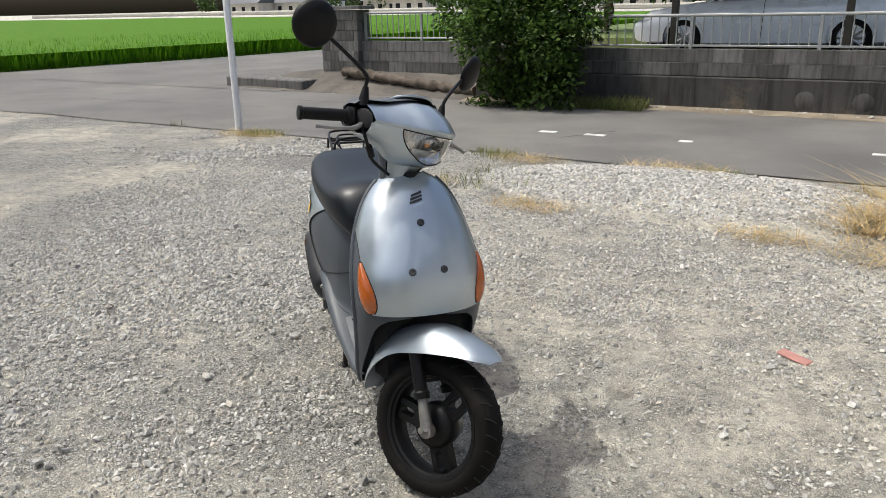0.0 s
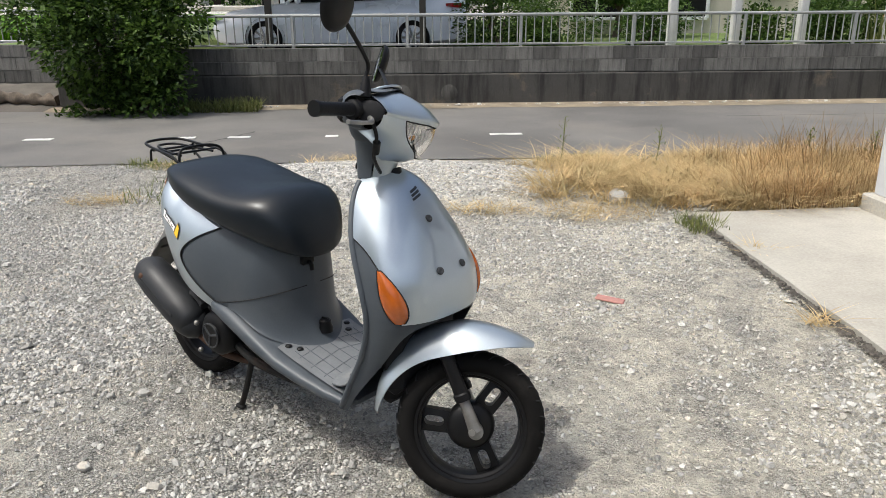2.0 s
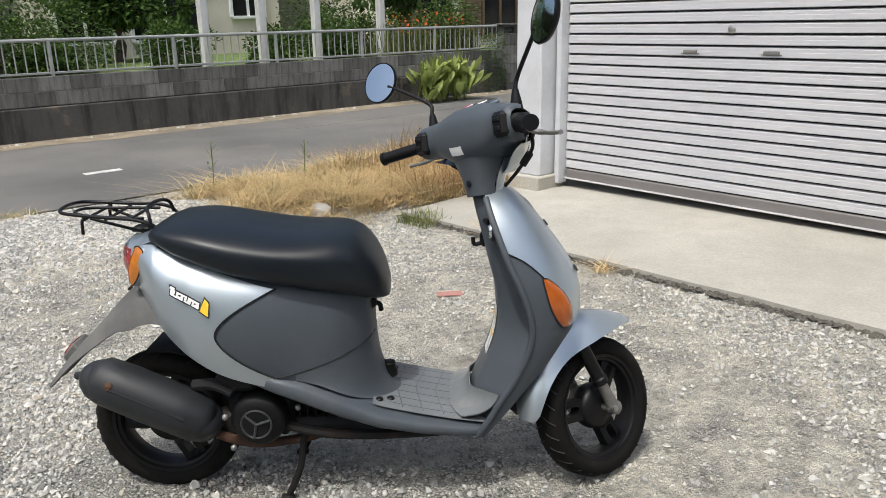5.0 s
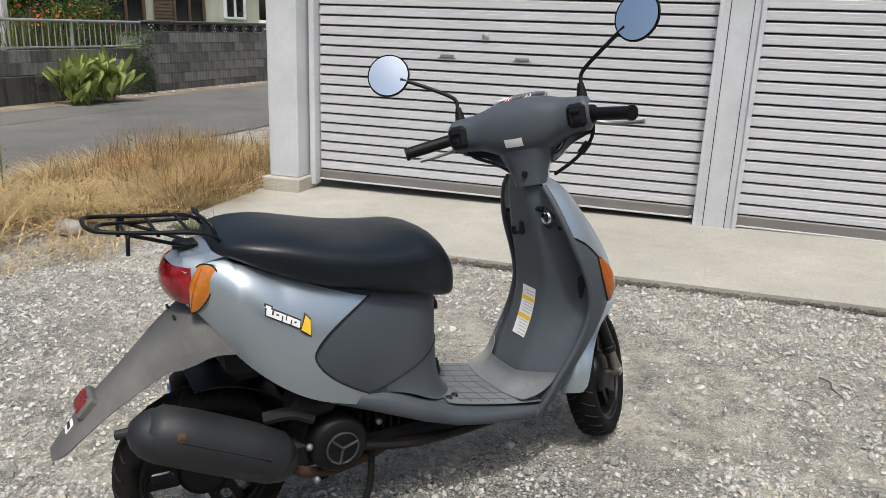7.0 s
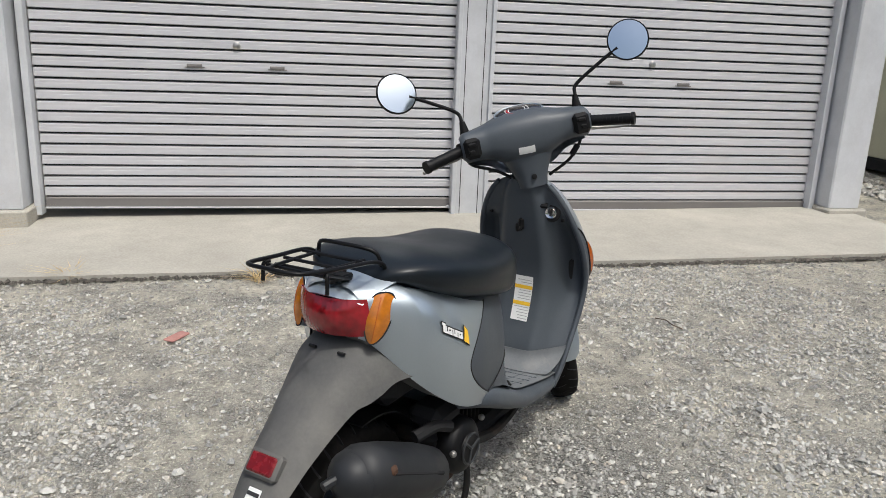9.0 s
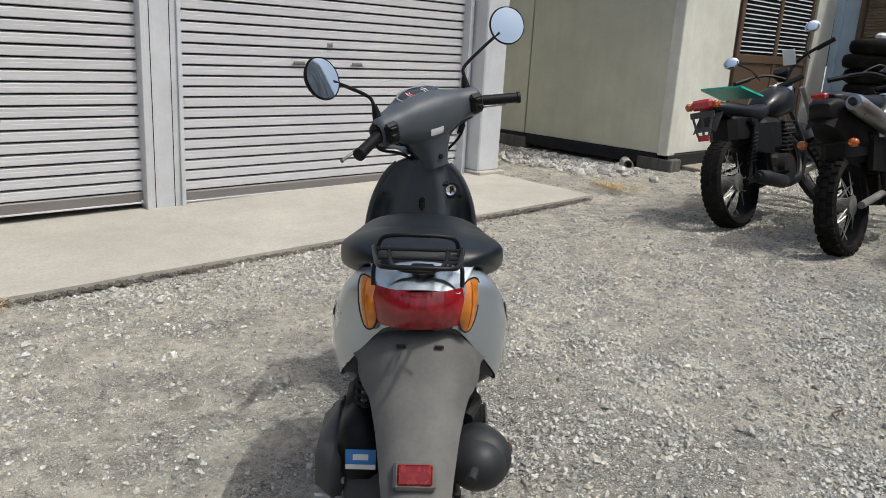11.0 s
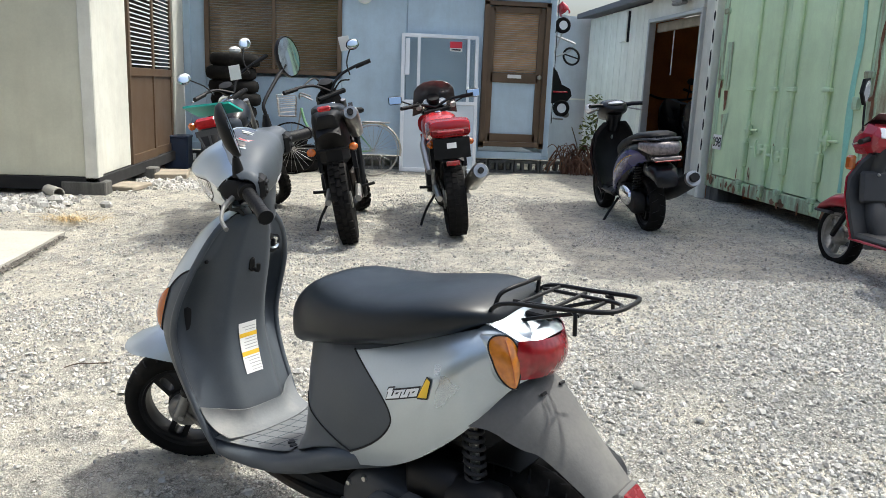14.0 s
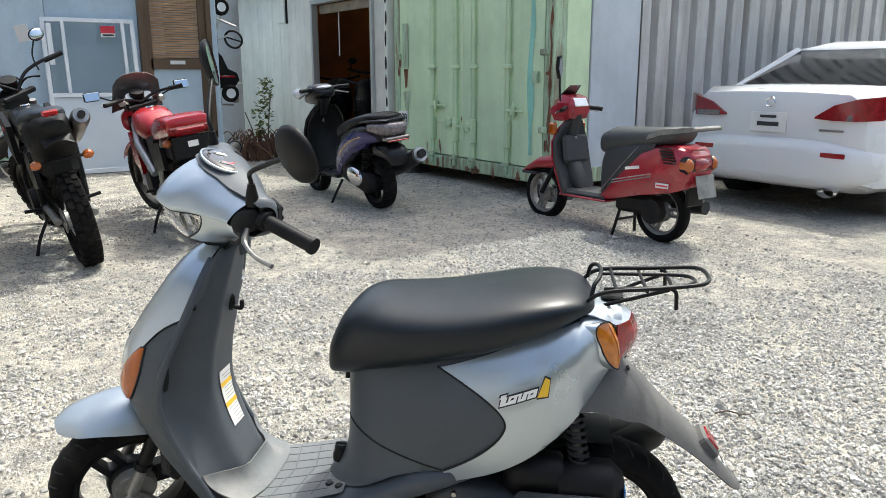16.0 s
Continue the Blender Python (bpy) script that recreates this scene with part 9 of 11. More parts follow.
        for s in (1, -1):
            part("gauge", Shape().lathe([(0, 0.02), (0.04, 0.02), (0.048, 0.012), (0.05, -0.03), (0.03, -0.05)], 20, Matrix.Translation((top.x + 0.06, s * 0.065, hz + 0.015)) @ pose(0, 0, 0, 50, 0, 90)), M_CHROME, b, "chromed round gauge")
            part("gauge_face", Shape().lathe([(0, 0.0225), (0.038, 0.0215)], 18, Matrix.Translation((top.x + 0.06, s * 0.065, hz + 0.015)) @ pose(0, 0, 0, 50, 0, 90)), M_WHITES, b, "pale gauge face")
            part("bar_clamp", Shape().box((top.x - 0.02, s * 0.15, hz - 0.01), (0.06, 0.05, 0.05), 0.012).tube(spline([(top.x + 0.02, s * 0.18, hz), (top.x + 0.14, s * 0.14, hz + 0.02), (top.x + 0.16, s * 0.06, hz - 0.12)], 4), 0.008, 6), M_STEEL, b, "bright clamp and hose")
        for s in (1, -1):
            part("frame_spar", Shape().tube([(0.98, s * 0.10, 0.80), (0.72, s * 0.155, 0.66), (0.46, s * 0.14, 0.46)], [0.03, 0.036, 0.03], 10), M_FRAMES, b, "silver frame spar", smooth=50)
            part("radiator_cover", Shape().prism([(0.80, 0.42), (1.02, 0.5), (1.04, 0.74), (0.86, 0.7)], s * 0.12, s * 0.16, "y"), st["paint"], b, "red lower fairing panel")
        part("seat_pad", blob([(0.14, sz + 0.05, 0.02, 0.08), (0.24, sz + 0.06, 0.04, 0.11), (0.36, sz + 0.03, 0.04, 0.12), (0.46, sz + 0.03, 0.03, 0.09)]), M_SEAT, b, "black seat pad", smooth=60)
        lens(b, "tail_light", (st["tail"] - 0.036, 0, sz + 0.035), (0.03, 0.2, 0.034), M_TAILR, "red tail light")
        lens(b, "plate_holder", (st["tail"] - 0.03, 0, sz - 0.08), (0.012, 0.27, 0.15), M_BLACKP, "black plate holder")
        lens(b, "plate_sticker", (st["tail"] - 0.039, -0.0, sz - 0.06), (0.004, 0.07, 0.04), M_WHITES, "white sticker")
        lens(b, "reflector", (st["tail"] - 0.03, 0, sz - 0.19), (0.02, 0.1, 0.035), M_REDL, "red reflector")
        scr = [[(top.x + 0.20 - 0.15 * t, q * (0.205 - 0.03 * t), hz - 0.06 + 0.27 * t - 0.03 * q * q - 0.05 * t * q**4) for q in (-1, -0.8, -0.5, 0, 0.5, 0.8, 1)] for t in (0, 0.35, 0.7, 1)]
        part("windscreen", Shape().sheet(scr, 0.004), M_SCREEN, b, "smoked windscreen", smooth=60)
        part("fairing", blob([(top.x + 0.08, hz - 0.16, 0.10, 0.17), (top.x + 0.2, hz - 0.16, 0.1, 0.15), (top.x + 0.28, hz - 0.18, 0.05, 0.07)]), st["paint"], b, "red fairing", smooth=60)
        for s in (1, -1):
            base, tip = Vector((top.x + 0.1, s * 0.13, hz - 0.02)), Vector((top.x + 0.05, s * 0.30, hz + 0.06))
            part("mirror_stem", Shape().tube([base, tip], 0.007, 6), M_BLACKM, b)
            part("mirror", Shape().box(tuple(tip + Vector((0.01, s * 0.05, 0.01))), (0.03, 0.12, 0.075), 0.012), M_BLACKP, b, "square mirror")
            part("mirror_glass", Shape().box((0, 0, 0), (0.006, 0.108, 0.064), 0.002, Matrix.Translation(tip + Vector((-0.014, s * 0.05, 0.01))) @ pose(0, 0, 0, 0, 14, 0)), M_MIRROR, b)
    else:
        lens(b, "tail_light", (st["tail"] - 0.02, 0, st["tailz"]), (0.06, 0.15, 0.07) if not st["dirt"] else (0.05, 0.09, 0.035), M_REDL, "red tail light")
        if not st["dirt"]:
            for s in (1, -1):
                lens(b, "marker", (st["tail"] - 0.02, s * 0.098, st["tailz"] - 0.005), (0.05, 0.045, 0.05), M_ORANGE, "amber marker lens")
            part("plate_bracket", Shape().tube([(st["tail"] - 0.035, 0.075, st["tailz"] - 0.05), (st["tail"] - 0.045, 0.038, st["tailz"] - 0.21)], 0.009, 6).tube([(st["tail"] - 0.035, -0.075, st["tailz"] - 0.05), (st["tail"] - 0.045, -0.038, st["tailz"] - 0.21)], 0.009, 6).box((st["tail"] - 0.035, 0, st["tailz"] - 0.065), (0.012, 0.17, 0.04)).box((st["tail"] - 0.04, 0, st["tailz"] - 0.13), (0.01, 0.014, 0.14)).box((st["tail"] - 0.042, 0, st["tailz"] - 0.165), (0.01, 0.1, 0.03)), M_CHAR, b, "bare plate bracket")
            lens(b, "reflector", (st["tail"] - 0.045, 0, st["tailz"] - 0.22), (0.02, 0.08, 0.04), M_REDL, "red reflector")
    # exhaust
    mx0, mx1 = st["muf"]
    part("exhaust_pipe", Shape().tube(spline([(0.86, -0.05, 0.62), (0.98, -0.08, 0.5), (0.86, -0.12, 0.3), (0.5, -0.15, 0.28), tuple(Vector(mx1) + Vector((0.02, 0, 0)))], 6), 0.02, 8), M_STEEL if st["sport"] else M_MUFF, b, "exhaust pipe")
    mf = part("muffler", Shape().tube([mx1, Vector(mx1).lerp(Vector(mx0), 0.1), Vector(mx1).lerp(Vector(mx0), 0.93), mx0], [0.025, st["mufr"], st["mufr"], st["mufr"] * 0.8], 18), st["mufm"], b, "muffler", smooth=50)
    part("muffler_end", Shape().tube([Vector(mx0), Vector(mx0) + (Vector(mx0) - Vector(mx1)).normalized() * 0.03], 0.022, 12), M_DARK, mf)
    part("side_stand", Shape().tube(spline([(0.4, 0.12, 0.28), (0.38, 0.22, 0.14), (0.36, 0.30, -0.055)], 4), 0.011, 8), M_BLACKM, b, "side stand")
    part("chain", Shape().tube([(0.02, 0.075, R + 0.07), (0.5, 0.075, 0.44)], 0.009, 6).tube([(0.02, 0.075, R - 0.07), (0.5, 0.075, 0.34)], 0.009, 6), M_ENG, b, "drive chain", smooth=0)
    part("sprocket", Shape().lathe([(0.02, 0.004), (0.08, 0.004), (0.08, -0.004), (0.02, -0.004)], 24, pose(0, 0.075, R)), M_CASTG, b)
    return b


def stand_at(x, y, heading, lean, drop=0.0):
    return Matrix.Translation((x, y, lot(x, y) + 0.005 - drop)) @ pose(0, 0, 0, 0, 0, heading) @ pose(0, 0, 0, -lean, 0, 0)


STREET = dict(wb=1.40, R=0.315, Rf=0.335, w=0.14, wf=0.11, wires=True, knobs=44, steer=44, bar=1.06, rise=0.10, barw=0.40, sweep=0.9, forkc=M_STEEL, dark=True, mirrors="bar", mside=(1, -1), lamp=True, chrome=True, dirt=False, paint=M_TANKB, frame=M_BLACKM, arm=M_BLACKM, shocks=True, sport=False, tankw=0.13, seatz=0.80, tail=-0.28, tailz=0.86, muf=((0.08, -0.17, 0.34), (0.52, -0.16, 0.27)), mufr=0.05, mufm=M_MUFF, sigz=0.81)
DIRT = dict(STREET, knobs=30, wb=1.38, R=0.31, Rf=0.32, w=0.13, wf=0.11, steer=26, bar=1.10, rise=0.10, barw=0.40, sweep=0.5, dark=True, mside=(-1,), lamp=False, chrome=False, dirt=True, shocks=False, arm=M_CASTG, tankw=0.12, seatz=0.93, tail=-0.30, tailz=0.98, muf=((-0.27, -0.165, 0.93), (0.35, -0.17, 0.76)), mufr=0.055, mufm=M_STEEL, sigz=0.70)
SPORT = dict(STREET, wb=1.38, R=0.30, Rf=0.30, w=0.15, wf=0.11, wires=False, knobs=40, steer=12, bar=0.98, rise=0.03, barw=0.33, sweep=0.7, forkc=M_BLACKM, dark=True, mirrors="", lamp=True, chrome=False, paint=M_TANKR, frame=M_FRAMES, arm=M_FRAMES, shocks=False, sport=True, tankw=0.15, seatz=0.78, tail=-0.22, tailz=0.78, muf=((-0.30, -0.19, 0.52), (0.25, -0.17, 0.36)), mufr=0.066, mufm=M_STEEL, sigz=0.73)
mA = motorcycle("black street motorcycle with wire wheels on its side stand", stand_at(-0.64, -1.47, -90, 14), STREET)
mB = motorcycle("black off-road motorcycle with high muffler on its side stand", stand_at(-1.40, -1.38, -90, 11), DIRT)
mC = motorcycle("red sports motorcycle with smoked windscreen on its side stand", stand_at(-2.22, -1.70, -91, 8), SPORT)
solo("sheet", Shape().sheet([[(0.175 * u, 0.12 * v, 0.002 * u * v) for v in (-1, -0.5, 0, 0.5, 1)] for u in (-1, -0.5, 0, 0.5, 1)], 0.014), M_TEAL, "folded teal plastic sheet lying on a motorcycle seat", "sheet", Matrix.Translation((-0.39, -1.64, 0.955)) @ pose(0, 0, 0, 16, 9, -14), smooth=50)
for who, x, y, z, a in ((mA, -0.42, -2.43, 1.22, 20), (mB, -1.30, -2.62, 1.50, -10)):
    solo("price_tag", Shape().box((0, 0, 0), (0.09, 0.004, 0.12), 0.001), M_WHITES, "white paper tag hung on a handlebar", "tag", Matrix.Translation((x, y, z)) @ pose(0, 0, 0, -14, 12, a), "paper tags")


# ---- parked scooters ----
def small_wheel(parent, x, R, w, name, rim):
    return wheel(name, parent, (x, 0, R), R, w, Matrix.Identity(4), rim, 3, "black scooter tyre", 16)


def red_scooter(m):
    b = thing("scooter", "old boxy red scooter with grey seat and rack", "scooter", m)
    small_wheel(b, 0, 0.225, 0.09, "rear_wheel", M_CASTG)
    small_wheel(b, 1.22, 0.225, 0.09, "front_wheel", M_CASTG)
    body = []
    for x, zb, zt, w in ((-0.31, 0.50, 0.66, 0.11), (-0.27, 0.43, 0.70, 0.155), (-0.18, 0.40, 0.725, 0.172), (-0.05, 0.375, 0.725, 0.182), (0.1, 0.35, 0.665, 0.186), (0.25, 0.315, 0.545, 0.182), (0.38, 0.285, 0.42, 0.17), (0.48, 0.265, 0.33, 0.15), (0.54, 0.26, 0.29, 0.12)):
        body.append([(x, w * c, zb + (zt - zb) * t) for c, t in ((-0.85, 0), (-0.98, 0.25), (-1, 0.6), (-0.82, 0.95), (-0.6, 1), (0.6, 1), (0.82, 0.95), (1, 0.6), (0.98, 0.25), (0.85, 0))])
    part("side_cover", Shape().loft(body), M_REDP, b, "faded red body", smooth=40)
    for s in (1, -1):
        for k in range(2):
            part("stripe", Shape().tube([(-0.02, s * 0.186, 0.50 + 0.02 * k), (0.34, s * 0.182, 0.42 + 0.02 * k)], 0.004, 4), M_STEEL, b, "thin grey stripe")
        part("name_bar", Shape().box((0.06, s * 0.189, 0.565), (0.13, 0.004, 0.022), 0, pose(0, 0, 0, 0, 9, 0)), M_WHITES, b, "plain pale name bar")
        part("sticker", Shape().box((-0.12, s * 0.183, 0.445), (0.11, 0.005, 0.035)), M_WHITES, b, "white sticker")
        part("sticker_line", Shape().box((-0.12, s * 0.1865, 0.445), (0.09, 0.003, 0.012)), M_REDS, b)
        vent = Shape()
        for k in range(6):
            vent.box((-0.115 - 0.01 * k, s * 0.168, 0.705 - 0.02 * k), (0.105, 0.026, 0.009), 0.003)
        part("vent_slats", vent, M_BLACKP, b, "black vent slats", smooth=0)
    part("seat", blob([(-0.18, 0.80, 0.03, 0.10), (-0.14, 0.79, 0.06, 0.14), (0.08, 0.765, 0.072, 0.155), (0.25, 0.745, 0.085, 0.16), (0.42, 0.725, 0.1, 0.15), (0.52, 0.70, 0.085, 0.125), (0.56, 0.68, 0.04, 0.07)]), plain("grey_vinyl", (0.05, 0.053, 0.054), 0.5, vary=0.15, scale=6, fine=120), b, "dark grey vinyl seat", smooth=60)
    part("seat_base", blob([(0.0, 0.71, 0.04, 0.13), (0.12, 0.66, 0.09, 0.155), (0.26, 0.58, 0.16, 0.16), (0.38, 0.51, 0.22, 0.155), (0.47, 0.47, 0.22, 0.135), (0.52, 0.44, 0.18, 0.1), (0.54, 0.40, 0.1, 0.05)], 24, 0.6), M_CHAR, b, "charcoal seat base", smooth=60)
    for s in (1, -1):
        part("piping", Shape().tube([(0.12, s * 0.168, 0.70), (0.26, s * 0.172, 0.56), (0.40, s * 0.165, 0.415), (0.5, s * 0.14, 0.325)], 0.003, 5), M_STEEL, b, "pale edge line")
    part("grab_rail", Shape().prism([(0.06, 0.755), (-0.05, 0.79), (-0.33, 0.83), (-0.33, 0.86), (-0.05, 0.83), (0.04, 0.79)], -0.165, -0.145, "y").prism([(0.06, 0.755), (-0.05, 0.79), (-0.33, 0.83), (-0.33, 0.86), (-0.05, 0.83), (0.04, 0.79)], 0.145, 0.165, "y").box((-0.31, 0, 0.845), (0.05, 0.3, 0.025), 0.008).box((-0.26, 0, 0.84), (0.03, 0.3, 0.02), 0.006), M_CASTG, b, "grey metal grab rail")
    part("tail_panel", Shape().box((-0.21, 0, 0.67), (0.14, 0.25, 0.09), 0.025), M_REDP, b)
    part("lens_surround", Shape().box((-0.265, 0, 0.595), (0.1, 0.33, 0.125), 0.03), M_BLACKP, b, "black lens surround")
    part("tail_light", Shape().box((-0.30, 0, 0.597), (0.075, 0.2, 0.1), 0.03), M_TAILR, b, "red tail light", smooth=60)
    for s in (1, -1):
        part("turn_signal", Shape().box((-0.275, s * 0.132, 0.597), (0.115, 0.075, 0.1), 0.03), M_ORANGE, b, "amber turn signal", smooth=60)
    part("plate", Shape().box((0, 0, 0), (0.006, 0.2, 0.16), 0.002, Matrix.Translation((-0.35, 0, 0.45)) @ pose(0, 0, 0, 0, 14, 0)), M_CASTG, b, "bare dark grey plate carrier")
    part("mudflap", Shape().box((-0.26, 0, 0.40), (0.03, 0.18, 0.2), 0.01), M_BLACKP, b)
    part("footboard", Shape().box((0.66, 0, 0.285), (0.46, 0.32, 0.05), 0.02), M_CHAR, b, "charcoal footboard")
    part("footboard_trim", Shape().box((0.66, 0, 0.262), (0.5, 0.335, 0.018), 0.006), M_REDP, b, "red floor trim")
    shield = [[(x, w * q, z) for q in (-1, -0.6, 0, 0.6, 1)] for x, z, w in ((0.86, 0.27, 0.17), (0.90, 0.4, 0.19), (0.95, 0.55, 0.2), (0.97, 0.68, 0.19), (0.95, 0.78, 0.13), (0.92, 0.84, 0.08))]
    part("leg_shield", Shape().sheet([[(x + 0.03 * (1 - abs(y) * 4), y, z) for x, y, z in r] for r in shield], 0.012), M_REDP, b, "red leg shield", smooth=50)
    part("inner_panel", Shape().sheet([[(x - 0.03 + 0.02 * (1 - abs(y) * 4), y * 0.96, z) for x, y, z in r] for r in shield], 0.03), M_CHAR, b, "charcoal inner panel", smooth=50)
    part("glove_box", Shape().box((0.905, 0, 0.62), (0.05, 0.27, 0.22), 0.018, Matrix.Translation((0.905, 0, 0.62)) @ pose(0, 0, 0, 0, 9, 0) @ Matrix.Translation((-0.905, 0, -0.62))), M_CHAR, b, "charcoal glove box lid")
    part("glove_knob", Shape().ball((0.872, 0.03, 0.71), 0.012, 10, 6), M_STEEL, b, "steel lid knob")
    part("leg_hump", blob([(0.78, 0.30, 0.03, 0.05), (0.85, 0.38, 0.1, 0.07), (0.90, 0.44, 0.12, 0.075), (0.95, 0.46, 0.1, 0.06)], 16), M_CHAR, b, "charcoal hump above the floor", smooth=60)
    part("front_fender", blob([(0.98, 0.50, 0.05, 0.08), (1.08, 0.50, 0.06, 0.1), (1.25, 0.48, 0.05, 0.1), (1.40, 0.42, 0.03, 0.08), (1.46, 0.39, 0.012, 0.06)]), M_REDP, b, "red front fender", smooth=60)
    part("fender_trim", Shape().box((1.36, 0, 0.385), (0.18, 0.17, 0.02), 0.006), M_CHAR, b)
    part("fork", Shape().tube([(1.0, 0.07, 0.55), (1.2, 0.08, 0.23)], 0.02, 8).tube([(1.0, -0.07, 0.55), (1.2, -0.08, 0.23)], 0.02, 8), M_BLACKM, b, "front fork")
    part("front_cowl", Shape().loft([[(x, w * c, zb + (zt - zb) * t) for c, t in ((-0.8, 0), (-1, 0.25), (-1, 0.7), (-0.75, 1), (0.75, 1), (1, 0.7), (1, 0.25), (0.8, 0))] for x, zb, zt, w in ((0.85, 0.90, 0.98, 0.09), (0.88, 0.86, 1.03, 0.115), (0.97, 0.84, 1.05, 0.125), (1.06, 0.84, 1.0, 0.115), (1.11, 0.87, 0.95, 0.09))]), M_REDP, b, "angular red handlebar cowl", smooth=25)
    part("fly_screen", Shape().sheet([[(1.02 - 0.1 * t, q * (0.09 - 0.03 * t), 1.03 + 0.09 * t) for q in (-1, -0.5, 0, 0.5, 1)] for t in (0, 0.5, 1)], 0.004), M_SMOKE, b, "small smoked fly screen", smooth=50)
    part("cowl_glass", Shape().box((0, 0, 0), (0.012, 0.15, 0.075), 0.004, Matrix.Translation((0.862, 0, 0.99)) @ pose(0, 0, 0, 0, 28, 0)), M_SASH, b, "pale dusty instrument glass")
    lens(b, "front_signal", (1.0, 0.16, 0.78), (0.07, 0.05, 0.1), M_ORANGE, "amber front turn signal")
    lens(b, "front_signal", (1.0, -0.16, 0.78), (0.07, 0.05, 0.1), M_ORANGE, "amber front turn signal")
    part("neck", Shape().cyl((0.95, 0, 0.72), (0.90, 0, 0.9), 0.05), M_CHAR, b)
    for s in (1, -1):
        part("grip", Shape().tube([(0.92, s * 0.10, 0.95), (0.84, s * 0.23, 0.93)], 0.018, 10), M_BLACKP, b, "black grip")
        part("lever", Shape().tube([(0.95, s * 0.12, 0.93), (0.9, s * 0.24, 0.91)], 0.007, 6), M_STEEL, b)
    part("mirror_stem", Shape().tube(spline([(0.93, 0.16, 1.0), (0.93, 0.17, 1.12), (0.92, 0.18, 1.2)], 4), 0.008, 6), M_BLACKM, b, "mirror stem")
    part("mirror", Shape().prism([(-0.045, -0.01), (0.0, -0.08), (0.05, 0.0), (0.03, 0.09), (-0.02, 0.1)], -0.012, 0.012, "x", Matrix.Translation((0.92, 0.19, 1.25)) @ pose(0, 0, 0, 0, 0, 25)), M_BLACKP, b, "angular mirror")
    part("mirror_glass", Shape().prism([(-0.035, -0.008), (0.0, -0.065), (0.04, 0.0), (0.024, 0.075), (-0.016, 0.085)], -0.0145, -0.0125, "x", Matrix.Translation((0.92, 0.19, 1.25)) @ pose(0, 0, 0, 0, 0, 25)), M_MIRROR, b)
    part("engine", Shape().box((0.18, 0.0, 0.27), (0.38, 0.24, 0.14), 0.03).cyl((0.0, 0.08, 0.24), (0.0, 0.14, 0.24), 0.09), M_ENG, b, "grimy engine")
    part("muffler", Shape().tube([(0.2, -0.16, 0.25), (-0.25, -0.16, 0.27)], 0.05, 14), M_MUFF, b, "black muffler")
    part("centre_stand", Shape().tube([(0.32, 0.08, 0.25), (0.36, 0.13, 0.01)], 0.012, 8).tube([(0.32, -0.08, 0.25), (0.36, -0.13, 0.01)], 0.012, 8).tube([(0.34, -0.1, 0.13), (0.34, 0.1, 0.13)], 0.01, 8), M_BLACKM, b, "centre stand")
    return b


red_scooter(Matrix.Translation((-5.03, 0.12, lot(-5, 0.1))) @ pose(0, 0, 0, 0, 0, -88))


